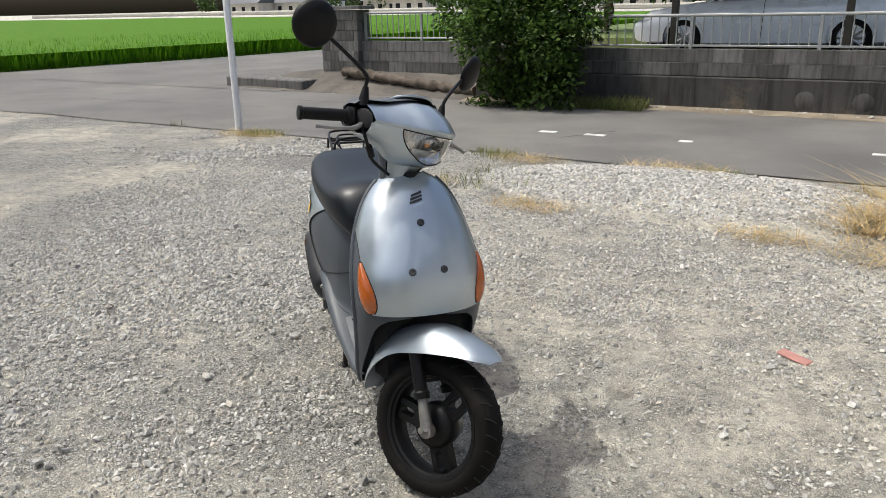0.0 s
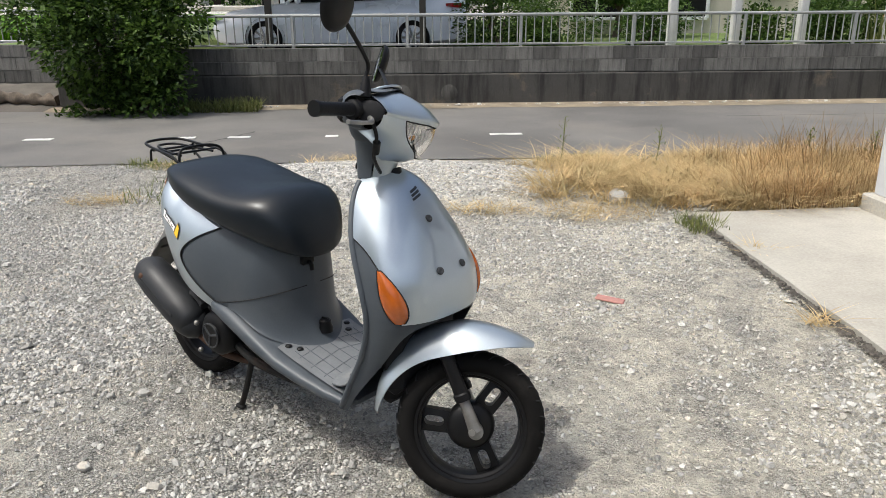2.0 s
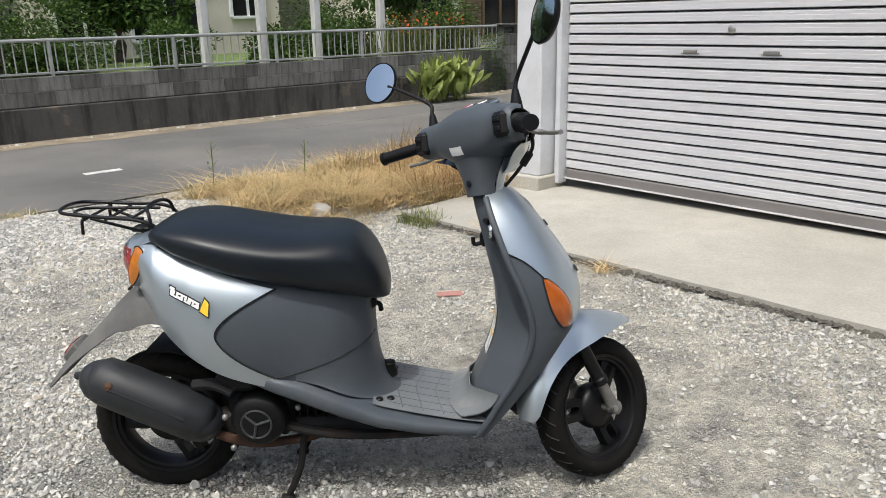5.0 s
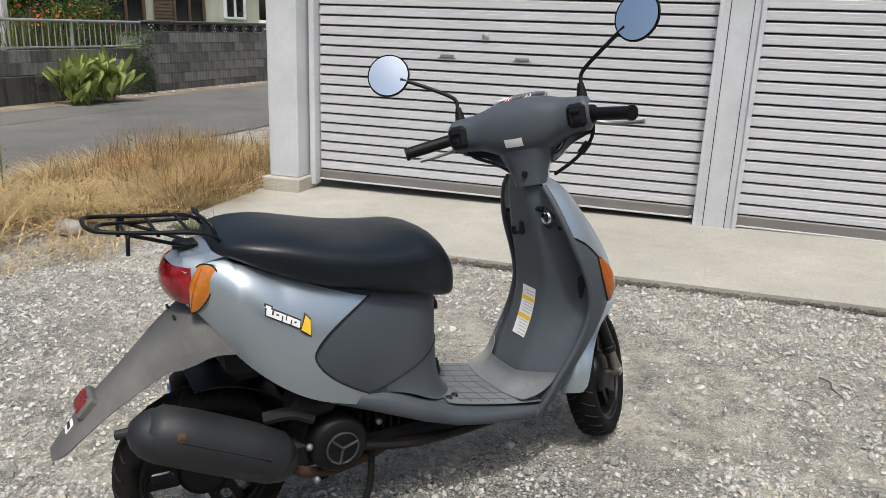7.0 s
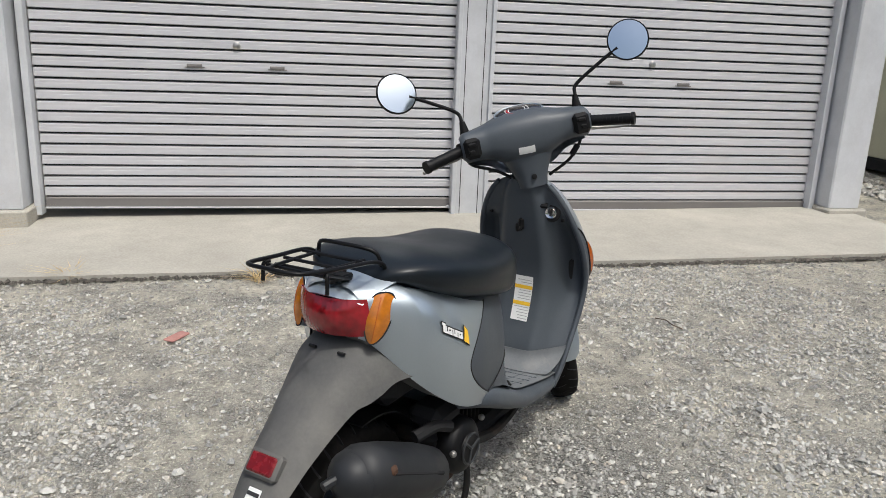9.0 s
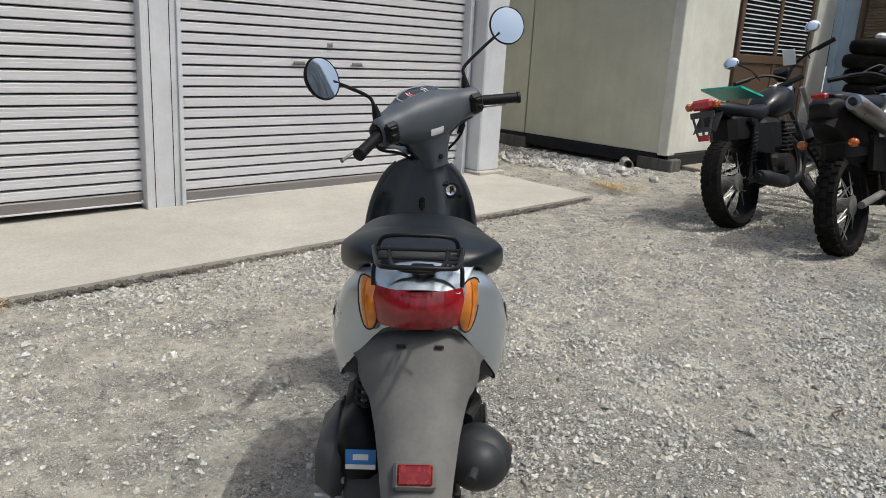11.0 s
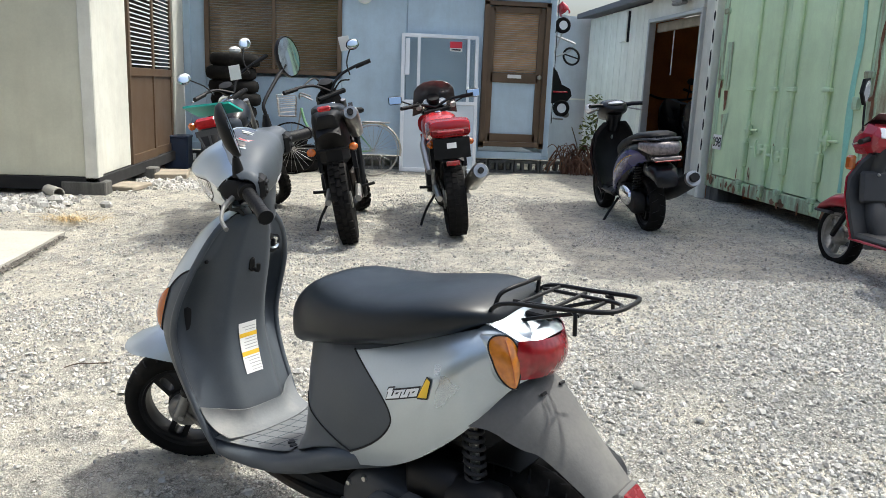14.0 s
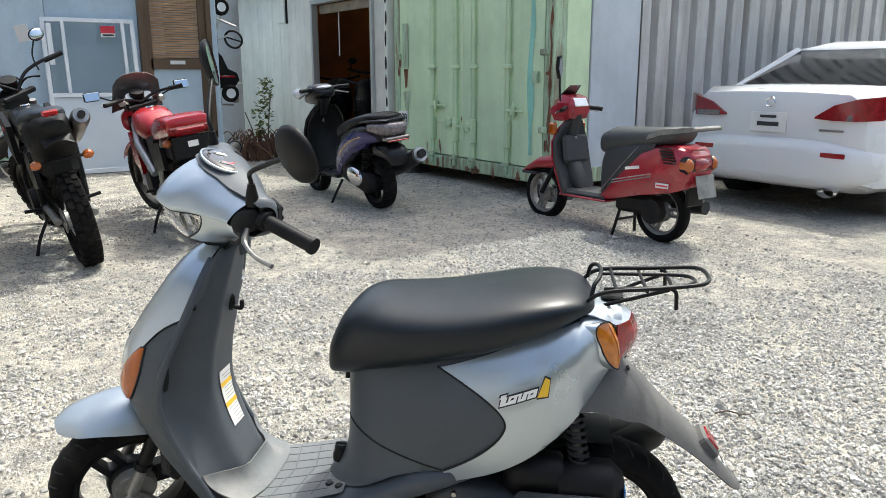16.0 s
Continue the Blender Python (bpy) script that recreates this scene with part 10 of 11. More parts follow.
def navy_scooter(m):
    b = thing("scooter", "glossy navy blue scooter with a sporty tail", "scooter", m)
    small_wheel(b, 0, 0.235, 0.125, "rear_wheel", M_BLACKM)
    small_wheel(b, 1.25, 0.225, 0.11, "front_wheel", M_BLACKM)
    secs = [(-0.40, 0.68, 0.02, 0.05), (-0.36, 0.68, 0.06, 0.11), (-0.26, 0.69, 0.085, 0.15), (-0.1, 0.67, 0.105, 0.178), (0.08, 0.61, 0.14, 0.19), (0.22, 0.55, 0.17, 0.19), (0.36, 0.47, 0.19, 0.18), (0.48, 0.40, 0.18, 0.155), (0.55, 0.36, 0.14, 0.11), (0.58, 0.34, 0.08, 0.05)]
    part("side_cover", blob(secs, 28, 0.7), M_TANKB, b, "black upper body", smooth=60)

    def flank(x, z, s):
        zc, h, w = (lerp([(q[0], q[k]) for q in secs], x) for k in (1, 2, 3))
        u = min(0.995, abs((z - zc) / h))
        return (x, s * (w * (1 - u ** (2 / 0.7)) ** 0.35 + 0.006), z)
    lo = lambda x: lerp([(-0.3, 0.635), (-0.1, 0.575), (0.1, 0.50), (0.3, 0.39), (0.44, 0.29), (0.5, 0.30)], x)
    hi = lambda x: lerp([(-0.3, 0.665), (-0.2, 0.70), (-0.05, 0.70), (0.15, 0.64), (0.3, 0.55), (0.42, 0.42), (0.5, 0.33)], x)
    for s in (1, -1):
        part("side_panel", Shape().sheet([[flank(x, lo(x) + (hi(x) - lo(x)) * k / 10, s) for k in range(11)] for x in [-0.3 + 0.8 * i / 30 for i in range(31)]]), M_NAVY, b, "navy blue side panel", smooth=60)
        part("panel_stripe", Shape().tube([flank(x, lo(x) + (hi(x) - lo(x)) * 0.66, s) for x in [-0.1 + 0.42 * i / 12 for i in range(13)]], 0.003, 5), M_YELLOWS, b, "thin yellow stripe")
    part("seat", blob([(-0.33, 0.815, 0.012, 0.07), (-0.29, 0.82, 0.028, 0.12), (-0.16, 0.815, 0.038, 0.14), (0.0, 0.785, 0.05, 0.148), (0.15, 0.745, 0.062, 0.15), (0.32, 0.70, 0.07, 0.14), (0.46, 0.655, 0.07, 0.12), (0.53, 0.62, 0.04, 0.07)], 24), M_BLACKP, b, "black seat rising to the tail", smooth=60)
    part("tail_edge", blob([(-0.05, 0.775, 0.012, 0.16), (-0.2, 0.79, 0.016, 0.165), (-0.34, 0.797, 0.016, 0.14), (-0.40, 0.797, 0.008, 0.09)], 24, 0.6), M_TANKB, b, "black edge below the seat", smooth=60)
    part("tail_light", blob([(-0.425, 0.725, 0.02, 0.05), (-0.405, 0.728, 0.05, 0.10), (-0.34, 0.73, 0.062, 0.142), (-0.2, 0.74, 0.045, 0.166)], 24, 0.6), M_TAILC, b, "smoky clear tail light", smooth=60)
    lens(b, "tail_strip", (-0.385, 0, 0.65), (0.07, 0.23, 0.03), M_TAILC, "pale lens strip")
    lens(b, "brake_light", (-0.405, 0, 0.632), (0.04, 0.2, 0.012), M_REDL, "red brake light")
    part("tail_fender", blob([(-0.14, 0.54, 0.06, 0.1), (-0.26, 0.54, 0.07, 0.105), (-0.36, 0.52, 0.07, 0.1), (-0.40, 0.47, 0.05, 0.09)], 20, 0.6), M_TANKB, b, "black rear fender", smooth=60)
    part("footboard", Shape().box((0.72, 0, 0.27), (0.46, 0.33, 0.07), 0.03), M_TANKB, b, "black footboard")
    skin_rows = []
    for x, z, w in ((0.84, 0.24, 0.15), (0.90, 0.32, 0.18), (0.96, 0.45, 0.2), (1.0, 0.56, 0.21), (1.0, 0.66, 0.2), (0.985, 0.75, 0.175), (0.96, 0.82, 0.13), (0.94, 0.86, 0.09)):
        skin_rows.append([(x - 0.05 + 0.08 * math.cos(0.5 * math.pi * q) ** 0.7, w * q, z) for q in [-1 + 2 * k / 16 for k in range(17)]])
    part("leg_shield", Shape().sheet(skin_rows, 0.02), M_TANKB, b, "glossy black leg shield", smooth=60)
    part("inner_panel", Shape().sheet([[(x - 0.045, y * 0.93, z) for x, y, z in r] for r in skin_rows], 0.02), M_BLACKP, b, "dull black inner panel", smooth=60)
    part("key_hook", Shape().tube(spline([(0.94, 0.02, 0.73), (0.915, 0.02, 0.72), (0.915, 0.02, 0.75)], 4), 0.007, 6), M_STEEL, b, "small steel hook")
    part("front_fender", blob([(1.02, 0.46, 0.05, 0.07), (1.12, 0.49, 0.055, 0.085), (1.25, 0.485, 0.05, 0.09), (1.38, 0.44, 0.035, 0.08), (1.47, 0.37, 0.012, 0.05)]), M_NAVY, b, "navy front fender", smooth=60)
    part("fork", Shape().tube([(1.0, 0.08, 0.6), (1.22, 0.08, 0.23)], 0.022, 8).tube([(1.0, -0.08, 0.6), (1.22, -0.08, 0.23)], 0.022, 8), M_BLACKM, b)
    part("handlebar_cover", blob([(0.79, 0.99, 0.015, 0.05), (0.82, 0.995, 0.04, 0.085), (0.89, 1.0, 0.07, 0.125), (0.98, 0.99, 0.085, 0.135), (1.07, 0.95, 0.07, 0.11), (1.13, 0.92, 0.03, 0.06)], 24), M_TANKB, b, "black handlebar cover", smooth=60)
    part("neck", Shape().tube([(0.97, 0, 0.80), (0.94, 0, 0.88), (0.92, 0, 0.96)], [0.055, 0.065, 0.09], 16), M_TANKB, b, "black neck cover", smooth=50)
    # White base colour paints the glint on the instrument glass.
    part("instrument", Shape().ball((0.85, 0, 1.045), (0.055, 0.075, 0.016), 20, 8), M_SASH, b, "instrument glass coloured white for its glint", smooth=60)
    for s in (1, -1):
        part("grip", Shape().tube([(0.90, s * 0.10, 1.02), (0.88, s * 0.16, 1.03), (0.83, s * 0.25, 1.03)], [0.024, 0.019, 0.019], 10), M_TANKB, b, "black grip")
        part("lever", Shape().tube(spline([(0.95, s * 0.12, 1.0), (0.93, s * 0.18, 0.985), (0.87, s * 0.26, 0.965)], 4), 0.008, 6), M_STEEL, b, "bright brake lever")
    part("bag", Shape().ball((1.02, 0.19, 1.0), (0.07, 0.055, 0.05), 9, 6), plain("clear_plastic_bag", (0.7, 0.72, 0.73), 0.2, vary=0.1, scale=30, bumpy=0.4), b, "crumpled clear plastic over the mirror mount", smooth=0)
    part("front_lens", Shape().box((1.1, 0, 0.93), (0.06, 0.2, 0.07), 0.02), M_CHROME, b, "bright headlight")
    case = []
    for y, g in ((0.07, 0.0), (0.135, 0.0), (0.155, -0.014), (0.16, -0.03)):
        case.append([((0.28 if math.cos(a) > 0 else -0.01) + (0.095 + g) * math.cos(a), y, (0.32 if math.cos(a) > 0 else 0.25) + (0.09 + g) * math.sin(a)) for a in [2 * math.pi * k / 32 for k in range(32)]])
    part("drive_case", Shape().loft(case), M_ENG, b, "dark drive case", smooth=50)
    part("crankcase_cover", Shape().loft([[(0.12 + r * 1.5 * math.cos(a), y, 0.305 + r * math.sin(a) + 0.12 * r * 1.5 * math.cos(a)) for a in [2 * math.pi * k / 24 for k in range(24)]] for y, r in ((0.15, 0.085), (0.178, 0.08), (0.19, 0.06), (0.192, 0.01))]), M_CHROME, b, "chromed case cover", smooth=50)
    part("engine", Shape().box((0.24, 0, 0.3), (0.34, 0.2, 0.16), 0.03), M_ENG, b, "engine")
    part("muffler", Shape().tube([(0.2, -0.17, 0.27), (0.08, -0.19, 0.29), (-0.05, -0.2, 0.34), (-0.34, -0.22, 0.46), (-0.37, -0.22, 0.47)], [0.03, 0.055, 0.066, 0.066, 0.05], 18), M_MUFF, b, "dark sports muffler", smooth=50)
    part("muffler_ring", Shape().tube([(-0.345, -0.22, 0.462), (-0.385, -0.22, 0.478)], 0.062, 18), M_STEEL, b, "polished end ring", smooth=50)
    part("muffler_tip", Shape().tube([(-0.38, -0.22, 0.476), (-0.42, -0.22, 0.492)], 0.036, 14), M_DARK, b, "black muffler outlet")
    turns = [Vector((0.03, 0.1, 0.36)).lerp(Vector((-0.07, 0.11, 0.56)), k / 60) + Vector((0.03 * math.cos(k * 0.9), 0.03 * math.sin(k * 0.9), 0)) for k in range(61)]
    part("shock", Shape().tube(turns, 0.008, 5), M_BLACKM, b, "black coil shock", smooth=50)
    part("side_stand", Shape().tube(spline([(0.5, 0.1, 0.22), (0.48, 0.2, 0.1), (0.46, 0.29, -0.025)], 4), 0.012, 8).box((0.46, 0.3, -0.02), (0.06, 0.04, 0.012), 0.004), M_BLACKM, b, "side stand")
    return b


navy_scooter(stand_at(-3.90, -2.05, -90, 6))


# ---- cars ----
def car(label, m, paint, LN, HW, sec, roof, wheel_x, R, ground, tail):
    c = thing("car", label, "car", m)
    rings = []
    for x, zb, zt, w, tuck in sec:
        rings.append([(x, w * q, z) for q, z in ((-0.80, zb), (-0.96, zb + 0.06), (-1.0, zb + (zt - zb) * 0.45), (-0.985, zb + (zt - zb) * 0.72), (-tuck, zt - 0.03), (-tuck + 0.05, zt), (-0.4, zt + 0.012), (0, zt + 0.016), (0.4, zt + 0.012), (tuck - 0.05, zt), (tuck, zt - 0.03), (0.985, zb + (zt - zb) * 0.72), (1.0, zb + (zt - zb) * 0.45), (0.96, zb + 0.06), (0.80, zb))])
    part("body", Shape().loft(rings), paint, c, "painted body shell", smooth=50)
    # greenhouse as a loft from belt to roof
    belt = roof[0]
    lower = [(x, s * w, z) for s, pts in ((1, belt), (-1, belt[::-1])) for x, z, w in pts]
    upper = [(x, s * w, z) for s, pts in ((1, roof[1]), (-1, roof[1][::-1])) for x, z, w in pts]
    part("window_glass", Shape().loft([lower, upper]), M_HGLASS, c, "dark window glass", smooth=30)
    ru = [(x, y * 1.01, z + 0.004) for x, y, z in upper]
    rc = [(x * 0.96 + 0.04 * upper[len(upper) // 4][0], y * 0.6, z + 0.05) for x, y, z in upper]
    part("roof", Shape().loft([[(x, y, z - 0.03) for x, y, z in ru], ru, rc]), paint, c, "painted roof", smooth=50)
    n = len(belt)
    for s in (1, -1):
        for k in range(n):
            if k in (0, n - 1) or k in (n // 2,):
                a, d = belt[k], roof[1][k]
                part("pillar", Shape().tube([(a[0], s * a[2] * 1.0, a[1] - 0.02), (d[0], s * d[2] * 1.0, d[1])], 0.035, 6), paint, c)
        part("door_mirror", Shape().ball((belt[-1][0] - 0.25, s * (HW + 0.08), belt[-1][1] + 0.03), (0.06, 0.1, 0.06), 12, 8), paint, c, "door mirror")
        part("door_handle", Shape().box((wheel_x[0] + 0.75, s * HW * 0.985, belt[0][1] - 0.14), (0.18, 0.03, 0.03), 0.01), paint, c)
        part("door_gap", Shape().tube([(wheel_x[0] + 1.45, s * HW * 0.992, 0.3), (wheel_x[0] + 1.42, s * HW * 0.985, belt[0][1] - 0.03)], 0.006, 4), M_DARK, c)
        for x in wheel_x:
            part("wheel_arch", Shape().lathe([(R + 0.045, 0.0), (R + 0.045, -0.2), (0.0, -0.2)] if s > 0 else [(R + 0.045, 0.0), (R + 0.045, 0.2), (0.0, 0.2)], 28, Matrix.Translation((x, s * (HW + 0.003), R))), M_DARK, c)
            wh = part("wheel", Shape().lathe([(R * 0.68, 0.1), (R * 0.72, 0.11), (R * 0.96, 0.1), (R, 0.06), (R, -0.06), (R * 0.96, -0.1), (R * 0.72, -0.11), (R * 0.68, -0.1)], 32, Matrix.Translation((x, s * (HW - 0.1), R))), M_TYRE, c, "car tyre")
            rim = Shape().lathe([(R * 0.69, 0.1 * s), (R * 0.66, 0.08 * s), (R * 0.62, 0.02 * s)], 32, Matrix.Translation((x, s * (HW - 0.1), R)))
            for k in range(10):
                a = 2 * math.pi * k / 10
                rim.tube([(x, s * (HW - 0.03), R), (x + R * 0.66 * math.cos(a), s * (HW - 0.02), R + R * 0.66 * math.sin(a))], [0.03, 0.018], 6)
            part("alloy_rim", rim, M_STEEL, wh, "multi-spoke alloy rim")
            part("hub_cap", Shape().lathe([(0, 0.085 * s), (0.05, 0.08 * s), (0.06, 0.06 * s)], 16, Matrix.Translation((x, s * (HW - 0.1), R))), M_STEEL, wh)
    # Near-black box added to deepen the shade below the car.
    part("underbody", Shape().box((LN / 2, 0, 0.25), (LN - 0.7, 2 * HW - 0.3, 0.12), 0.03), M_DARK, c, "dark underbody, added to deepen the shade below the car")
    tail(c)
    return c


def coupe_tail(c):
    for s in (1, -1):
        rows = [[(x - 0.008, s * y, z) for x, y, z in ((-0.062, 0.42, 0.81 + 0.015 * k), (-0.06, 0.57, 0.80 + 0.12 * k), (-0.045, 0.74, 0.80 + 0.17 * k), (0.06, 0.875, 0.81 + 0.18 * k), (0.2, 0.91, 0.87 + 0.1 * k))] for k in (0, 0.35, 0.7, 1.0)]
        t = part("tail_light", Shape().sheet(rows, 0.02), M_TAILR, c, "dark red tail light", smooth=40)
        part("reverse_lens", Shape().box((-0.072, s * 0.6, 0.825), (0.012, 0.24, 0.045), 0.004, None), M_TAILC, t, "pale reverse lens")
        lens(c, "reflector", (-0.094, s * 0.6, 0.53), (0.016, 0.2, 0.04), M_REDL, "red bumper reflector")
        part("exhaust", Shape().lathe([(0.05, -0.03), (0.055, 0.0), (0.045, 0.06)], 18, Matrix.Translation((-0.075, s * 0.58, 0.235)) @ pose(0, 0, 0, 0, 0, -90) @ Matrix.Diagonal((1.4, 1, 0.85, 1))), M_CHROME, c, "oval exhaust tip")
    part("bumper", blob([(-0.10, 0.45, 0.10, 0.55), (-0.085, 0.45, 0.17, 0.74), (-0.02, 0.45, 0.21, 0.86), (0.15, 0.46, 0.2, 0.9)], 28, 0.55), M_CARW, c, "white rear bumper", smooth=60)
    part("plate", Shape().box((-0.064, 0, 0.765), (0.01, 0.33, 0.165), 0.003), M_WHITES, c, "white number plate")
    part("plate_bar", Shape().box((-0.071, 0, 0.812), (0.004, 0.15, 0.022)).box((-0.071, 0, 0.75), (0.004, 0.2, 0.035)), M_CHAR, c, "plain dark bars")
    part("boot_gap", Shape().tube([(-0.035, y, 0.665 + 0.02 * abs(y)) for y in [-0.6 + 0.1 * k for k in range(13)]], 0.005, 4), M_DARK, c)
    part("badge", Shape().lathe([(0.035, 0.0), (0.042, 0.008), (0.047, 0.0)], 22, Matrix.Translation((-0.055, 0, 0.93)) @ pose(0, 0, 0, 12, 0, 90)), M_CHROME, c, "plain round chrome badge")
    part("stop_lamp", Shape().box((0.06, 0, 1.03), (0.03, 0.4, 0.014), 0.004), M_DARK, c, "high stop lamp slot")
    part("name_bar", Shape().box((-0.058, -0.55, 0.72), (0.004, 0.2, 0.018)), M_STEEL, c, "plain chrome name bar")


def sedan_tail(c):
    for s in (1, -1):
        rows = [[(x, s * y, z) for x, y, z in ((-0.03, 0.55, 0.84 + 0.1 * k), (0.0, 0.75, 0.85 + 0.1 * k), (0.12, 0.9, 0.87 + 0.09 * k), (0.36, 0.915, 0.90 + 0.05 * k))] for k in (0, 0.5, 1)]
        part("tail_light", Shape().sheet(rows, 0.02), M_REDL, c, "red tail light", smooth=40)
        rows = [[(x, s * y, z) for x, y, z in ((4.86, 0.5, 0.62 + 0.1 * k), (4.80, 0.72, 0.64 + 0.1 * k), (4.58, 0.88, 0.68 + 0.08 * k))] for k in (0, 0.5, 1)]
        part("headlight", Shape().sheet(rows, 0.02), M_CHROME, c, "clear headlight", smooth=40)
    part("bumper", blob([(-0.08, 0.45, 0.08, 0.6), (-0.06, 0.45, 0.16, 0.8), (0.1, 0.46, 0.19, 0.9)], 28, 0.55), M_CARS, c, "silver bumper", smooth=60)


SEC_W = [(-0.05, 0.42, 0.86, 0.70, 0.85), (-0.02, 0.26, 1.0, 0.82, 0.86), (0.12, 0.22, 1.045, 0.88, 0.87), (0.5, 0.20, 1.06, 0.905, 0.88), (1.0, 0.19, 1.04, 0.91, 0.9), (2.2, 0.18, 0.98, 0.90, 0.92), (3.0, 0.18, 0.97, 0.905, 0.9), (3.5, 0.18, 0.93, 0.90, 0.86), (4.2, 0.2, 0.80, 0.85, 0.8), (4.5, 0.26, 0.66, 0.70, 0.75), (4.6, 0.4, 0.56, 0.5, 0.7)]
ROOF_W = [[(0.55, 1.05, 0.76), (1.1, 1.04, 0.80), (2.0, 1.0, 0.82), (3.1, 0.97, 0.80)], [(1.22, 1.38, 0.58), (1.5, 1.415, 0.60), (2.0, 1.415, 0.61), (2.4, 1.38, 0.60)]]
car("white two-door coupe seen from behind, parked beside the container", Matrix.Translation((-6.82, -0.22, lot(-7, 0) + 0.004)) @ pose(0, 0, 0, 0, 0, 180) @ Matrix.Scale(1.035, 4), M_CARW, 4.6, 0.91, SEC_W, ROOF_W, (0.95, 3.68), 0.325, 0, coupe_tail)
SEC_S = [(-0.05, 0.42, 0.86, 0.72, 0.86), (-0.02, 0.28, 1.0, 0.84, 0.86), (0.12, 0.23, 1.06, 0.89, 0.88), (0.6, 0.2, 1.08, 0.915, 0.9), (1.2, 0.19, 1.04, 0.92, 0.92), (2.4, 0.18, 1.0, 0.915, 0.92), (3.3, 0.18, 0.98, 0.92, 0.9), (3.8, 0.18, 0.93, 0.91, 0.86), (4.5, 0.2, 0.82, 0.87, 0.82), (4.8, 0.26, 0.68, 0.74, 0.75), (4.9, 0.4, 0.56, 0.5, 0.7)]
ROOF_S = [[(0.6, 1.07, 0.78), (1.3, 1.04, 0.83), (2.2, 1.0, 0.84), (3.4, 0.98, 0.82)], [(1.35, 1.42, 0.60), (1.7, 1.46, 0.62), (2.3, 1.465, 0.63), (2.75, 1.43, 0.62)]]
car("silver four-door saloon parked behind the fence", Matrix.Translation((-0.08, 16.2, 0.27)) @ pose(0, 0, 0, 0, 0, 180), M_CARS, 4.9, 0.92, SEC_S, ROOF_S, (1.0, 3.82), 0.33, 0.5, sedan_tail)

# ---- yard things by the huts ----
bic = thing("bicycle", "pale green city bicycle with a wire basket", "bicycle", Matrix.Translation((-0.55, -5.9, lot(-1, -5.9))) @ pose(0, 0, 0, -6, 0, 182))
for x, nm in ((0.0, "rear_wheel"), (-1.05, "front_wheel")):
    wh = part(nm, Shape().lathe([(0.315, 0.018), (0.33, 0.016), (0.335, 0), (0.33, -0.016), (0.315, -0.018)], 40, pose(1.05 + x, 0, 0.335)), M_TYRE if nm == "front_wheel" else M_STEEL, bic, "thin bicycle tyre")
    sp = Shape()
    for k in range(24):
        a = 2 * math.pi * k / 24
        sp.tube([(1.05 + x, 0.02 * (-1) ** k, 0.335), (1.05 + x + 0.315 * math.cos(a), 0, 0.335 + 0.315 * math.sin(a))], 0.002, 4, False)
    tagged(part("wire_spokes", sp, M_STEEL, wh, "wire spokes", smooth=0, fix=False), kind="stuff")
part("mudguard", Shape().tube([(1.05 + 0.36 * math.cos(a), 0, 0.335 + 0.36 * math.sin(a)) for a in [radians(-10 + 150 * k / 14) for k in range(15)]], 0.016, 6), M_STEEL, bic, "steel mudguard")
part("frame", Shape().tube(spline([(0.12, 0, 0.85), (0.2, 0, 0.62), (0.45, 0, 0.36), (0.62, 0, 0.29)], 4), 0.017, 8).tube([(0.62, 0, 0.29), (0.78, 0, 0.78)], 0.015, 8).tube([(0.62, 0.03, 0.29), (1.05, 0.04, 0.335)], 0.011, 6).tube([(0.75, 0.02, 0.68), (1.05, 0.04, 0.335)], 0.010, 6), M_GRN, bic, "pale green frame")
part("fork", Shape().tube(spline([(0.12, 0, 0.85), (0.08, 0.03, 0.6), (0.0, 0.05, 0.335)], 4), 0.012, 6), M_STEEL, bic)
part("handlebar", Shape().tube(spline([(0.25, 0.25, 0.98), (0.12, 0.18, 1.02), (0.1, 0, 0.97), (0.12, -0.18, 1.02), (0.25, -0.25, 0.98)], 4), 0.011, 8), M_STEEL, bic, "swept handlebar")
part("saddle", blob([(0.66, 0.83, 0.02, 0.03), (0.76, 0.84, 0.03, 0.06), (0.88, 0.85, 0.04, 0.1), (0.92, 0.85, 0.02, 0.07)]), M_BLACKP, bic, "black saddle", smooth=60)
part("carrier", Shape().box((1.08, 0, 0.70), (0.36, 0.14, 0.015), 0.004).tube([(1.2, 0.07, 0.7), (1.06, 0.05, 0.34)], 0.006, 6), M_STEEL, bic, "steel carrier")
part("crank", Shape().lathe([(0.08, 0.05), (0.09, 0.052), (0.09, 0.046)], 20, pose(0.62, 0, 0.29)).tube([(0.62, 0.06, 0.29), (0.7, 0.07, 0.15)], 0.009, 6), M_STEEL, bic)
bk = Shape()
for k in range(6):
    z = 0.74 + 0.05 * k
    w = 0.13 + 0.008 * k
    bk.tube([(-0.16 - 0.005 * k, -w, z), (0.06, -w, z), (0.06, w, z), (-0.16 - 0.005 * k, w, z), (-0.16 - 0.005 * k, -w, z)], 0.004, 4)
for k in range(9):
    y = -0.16 + 0.04 * k
    bk.tube([(-0.18, y, 0.99), (-0.15, y * 0.8, 0.74), (0.05, y * 0.8, 0.74), (0.06, y, 0.99)], 0.003, 4)
tagged(part("basket", bk, M_STEEL, bic, "wire basket", smooth=0), kind="stuff")

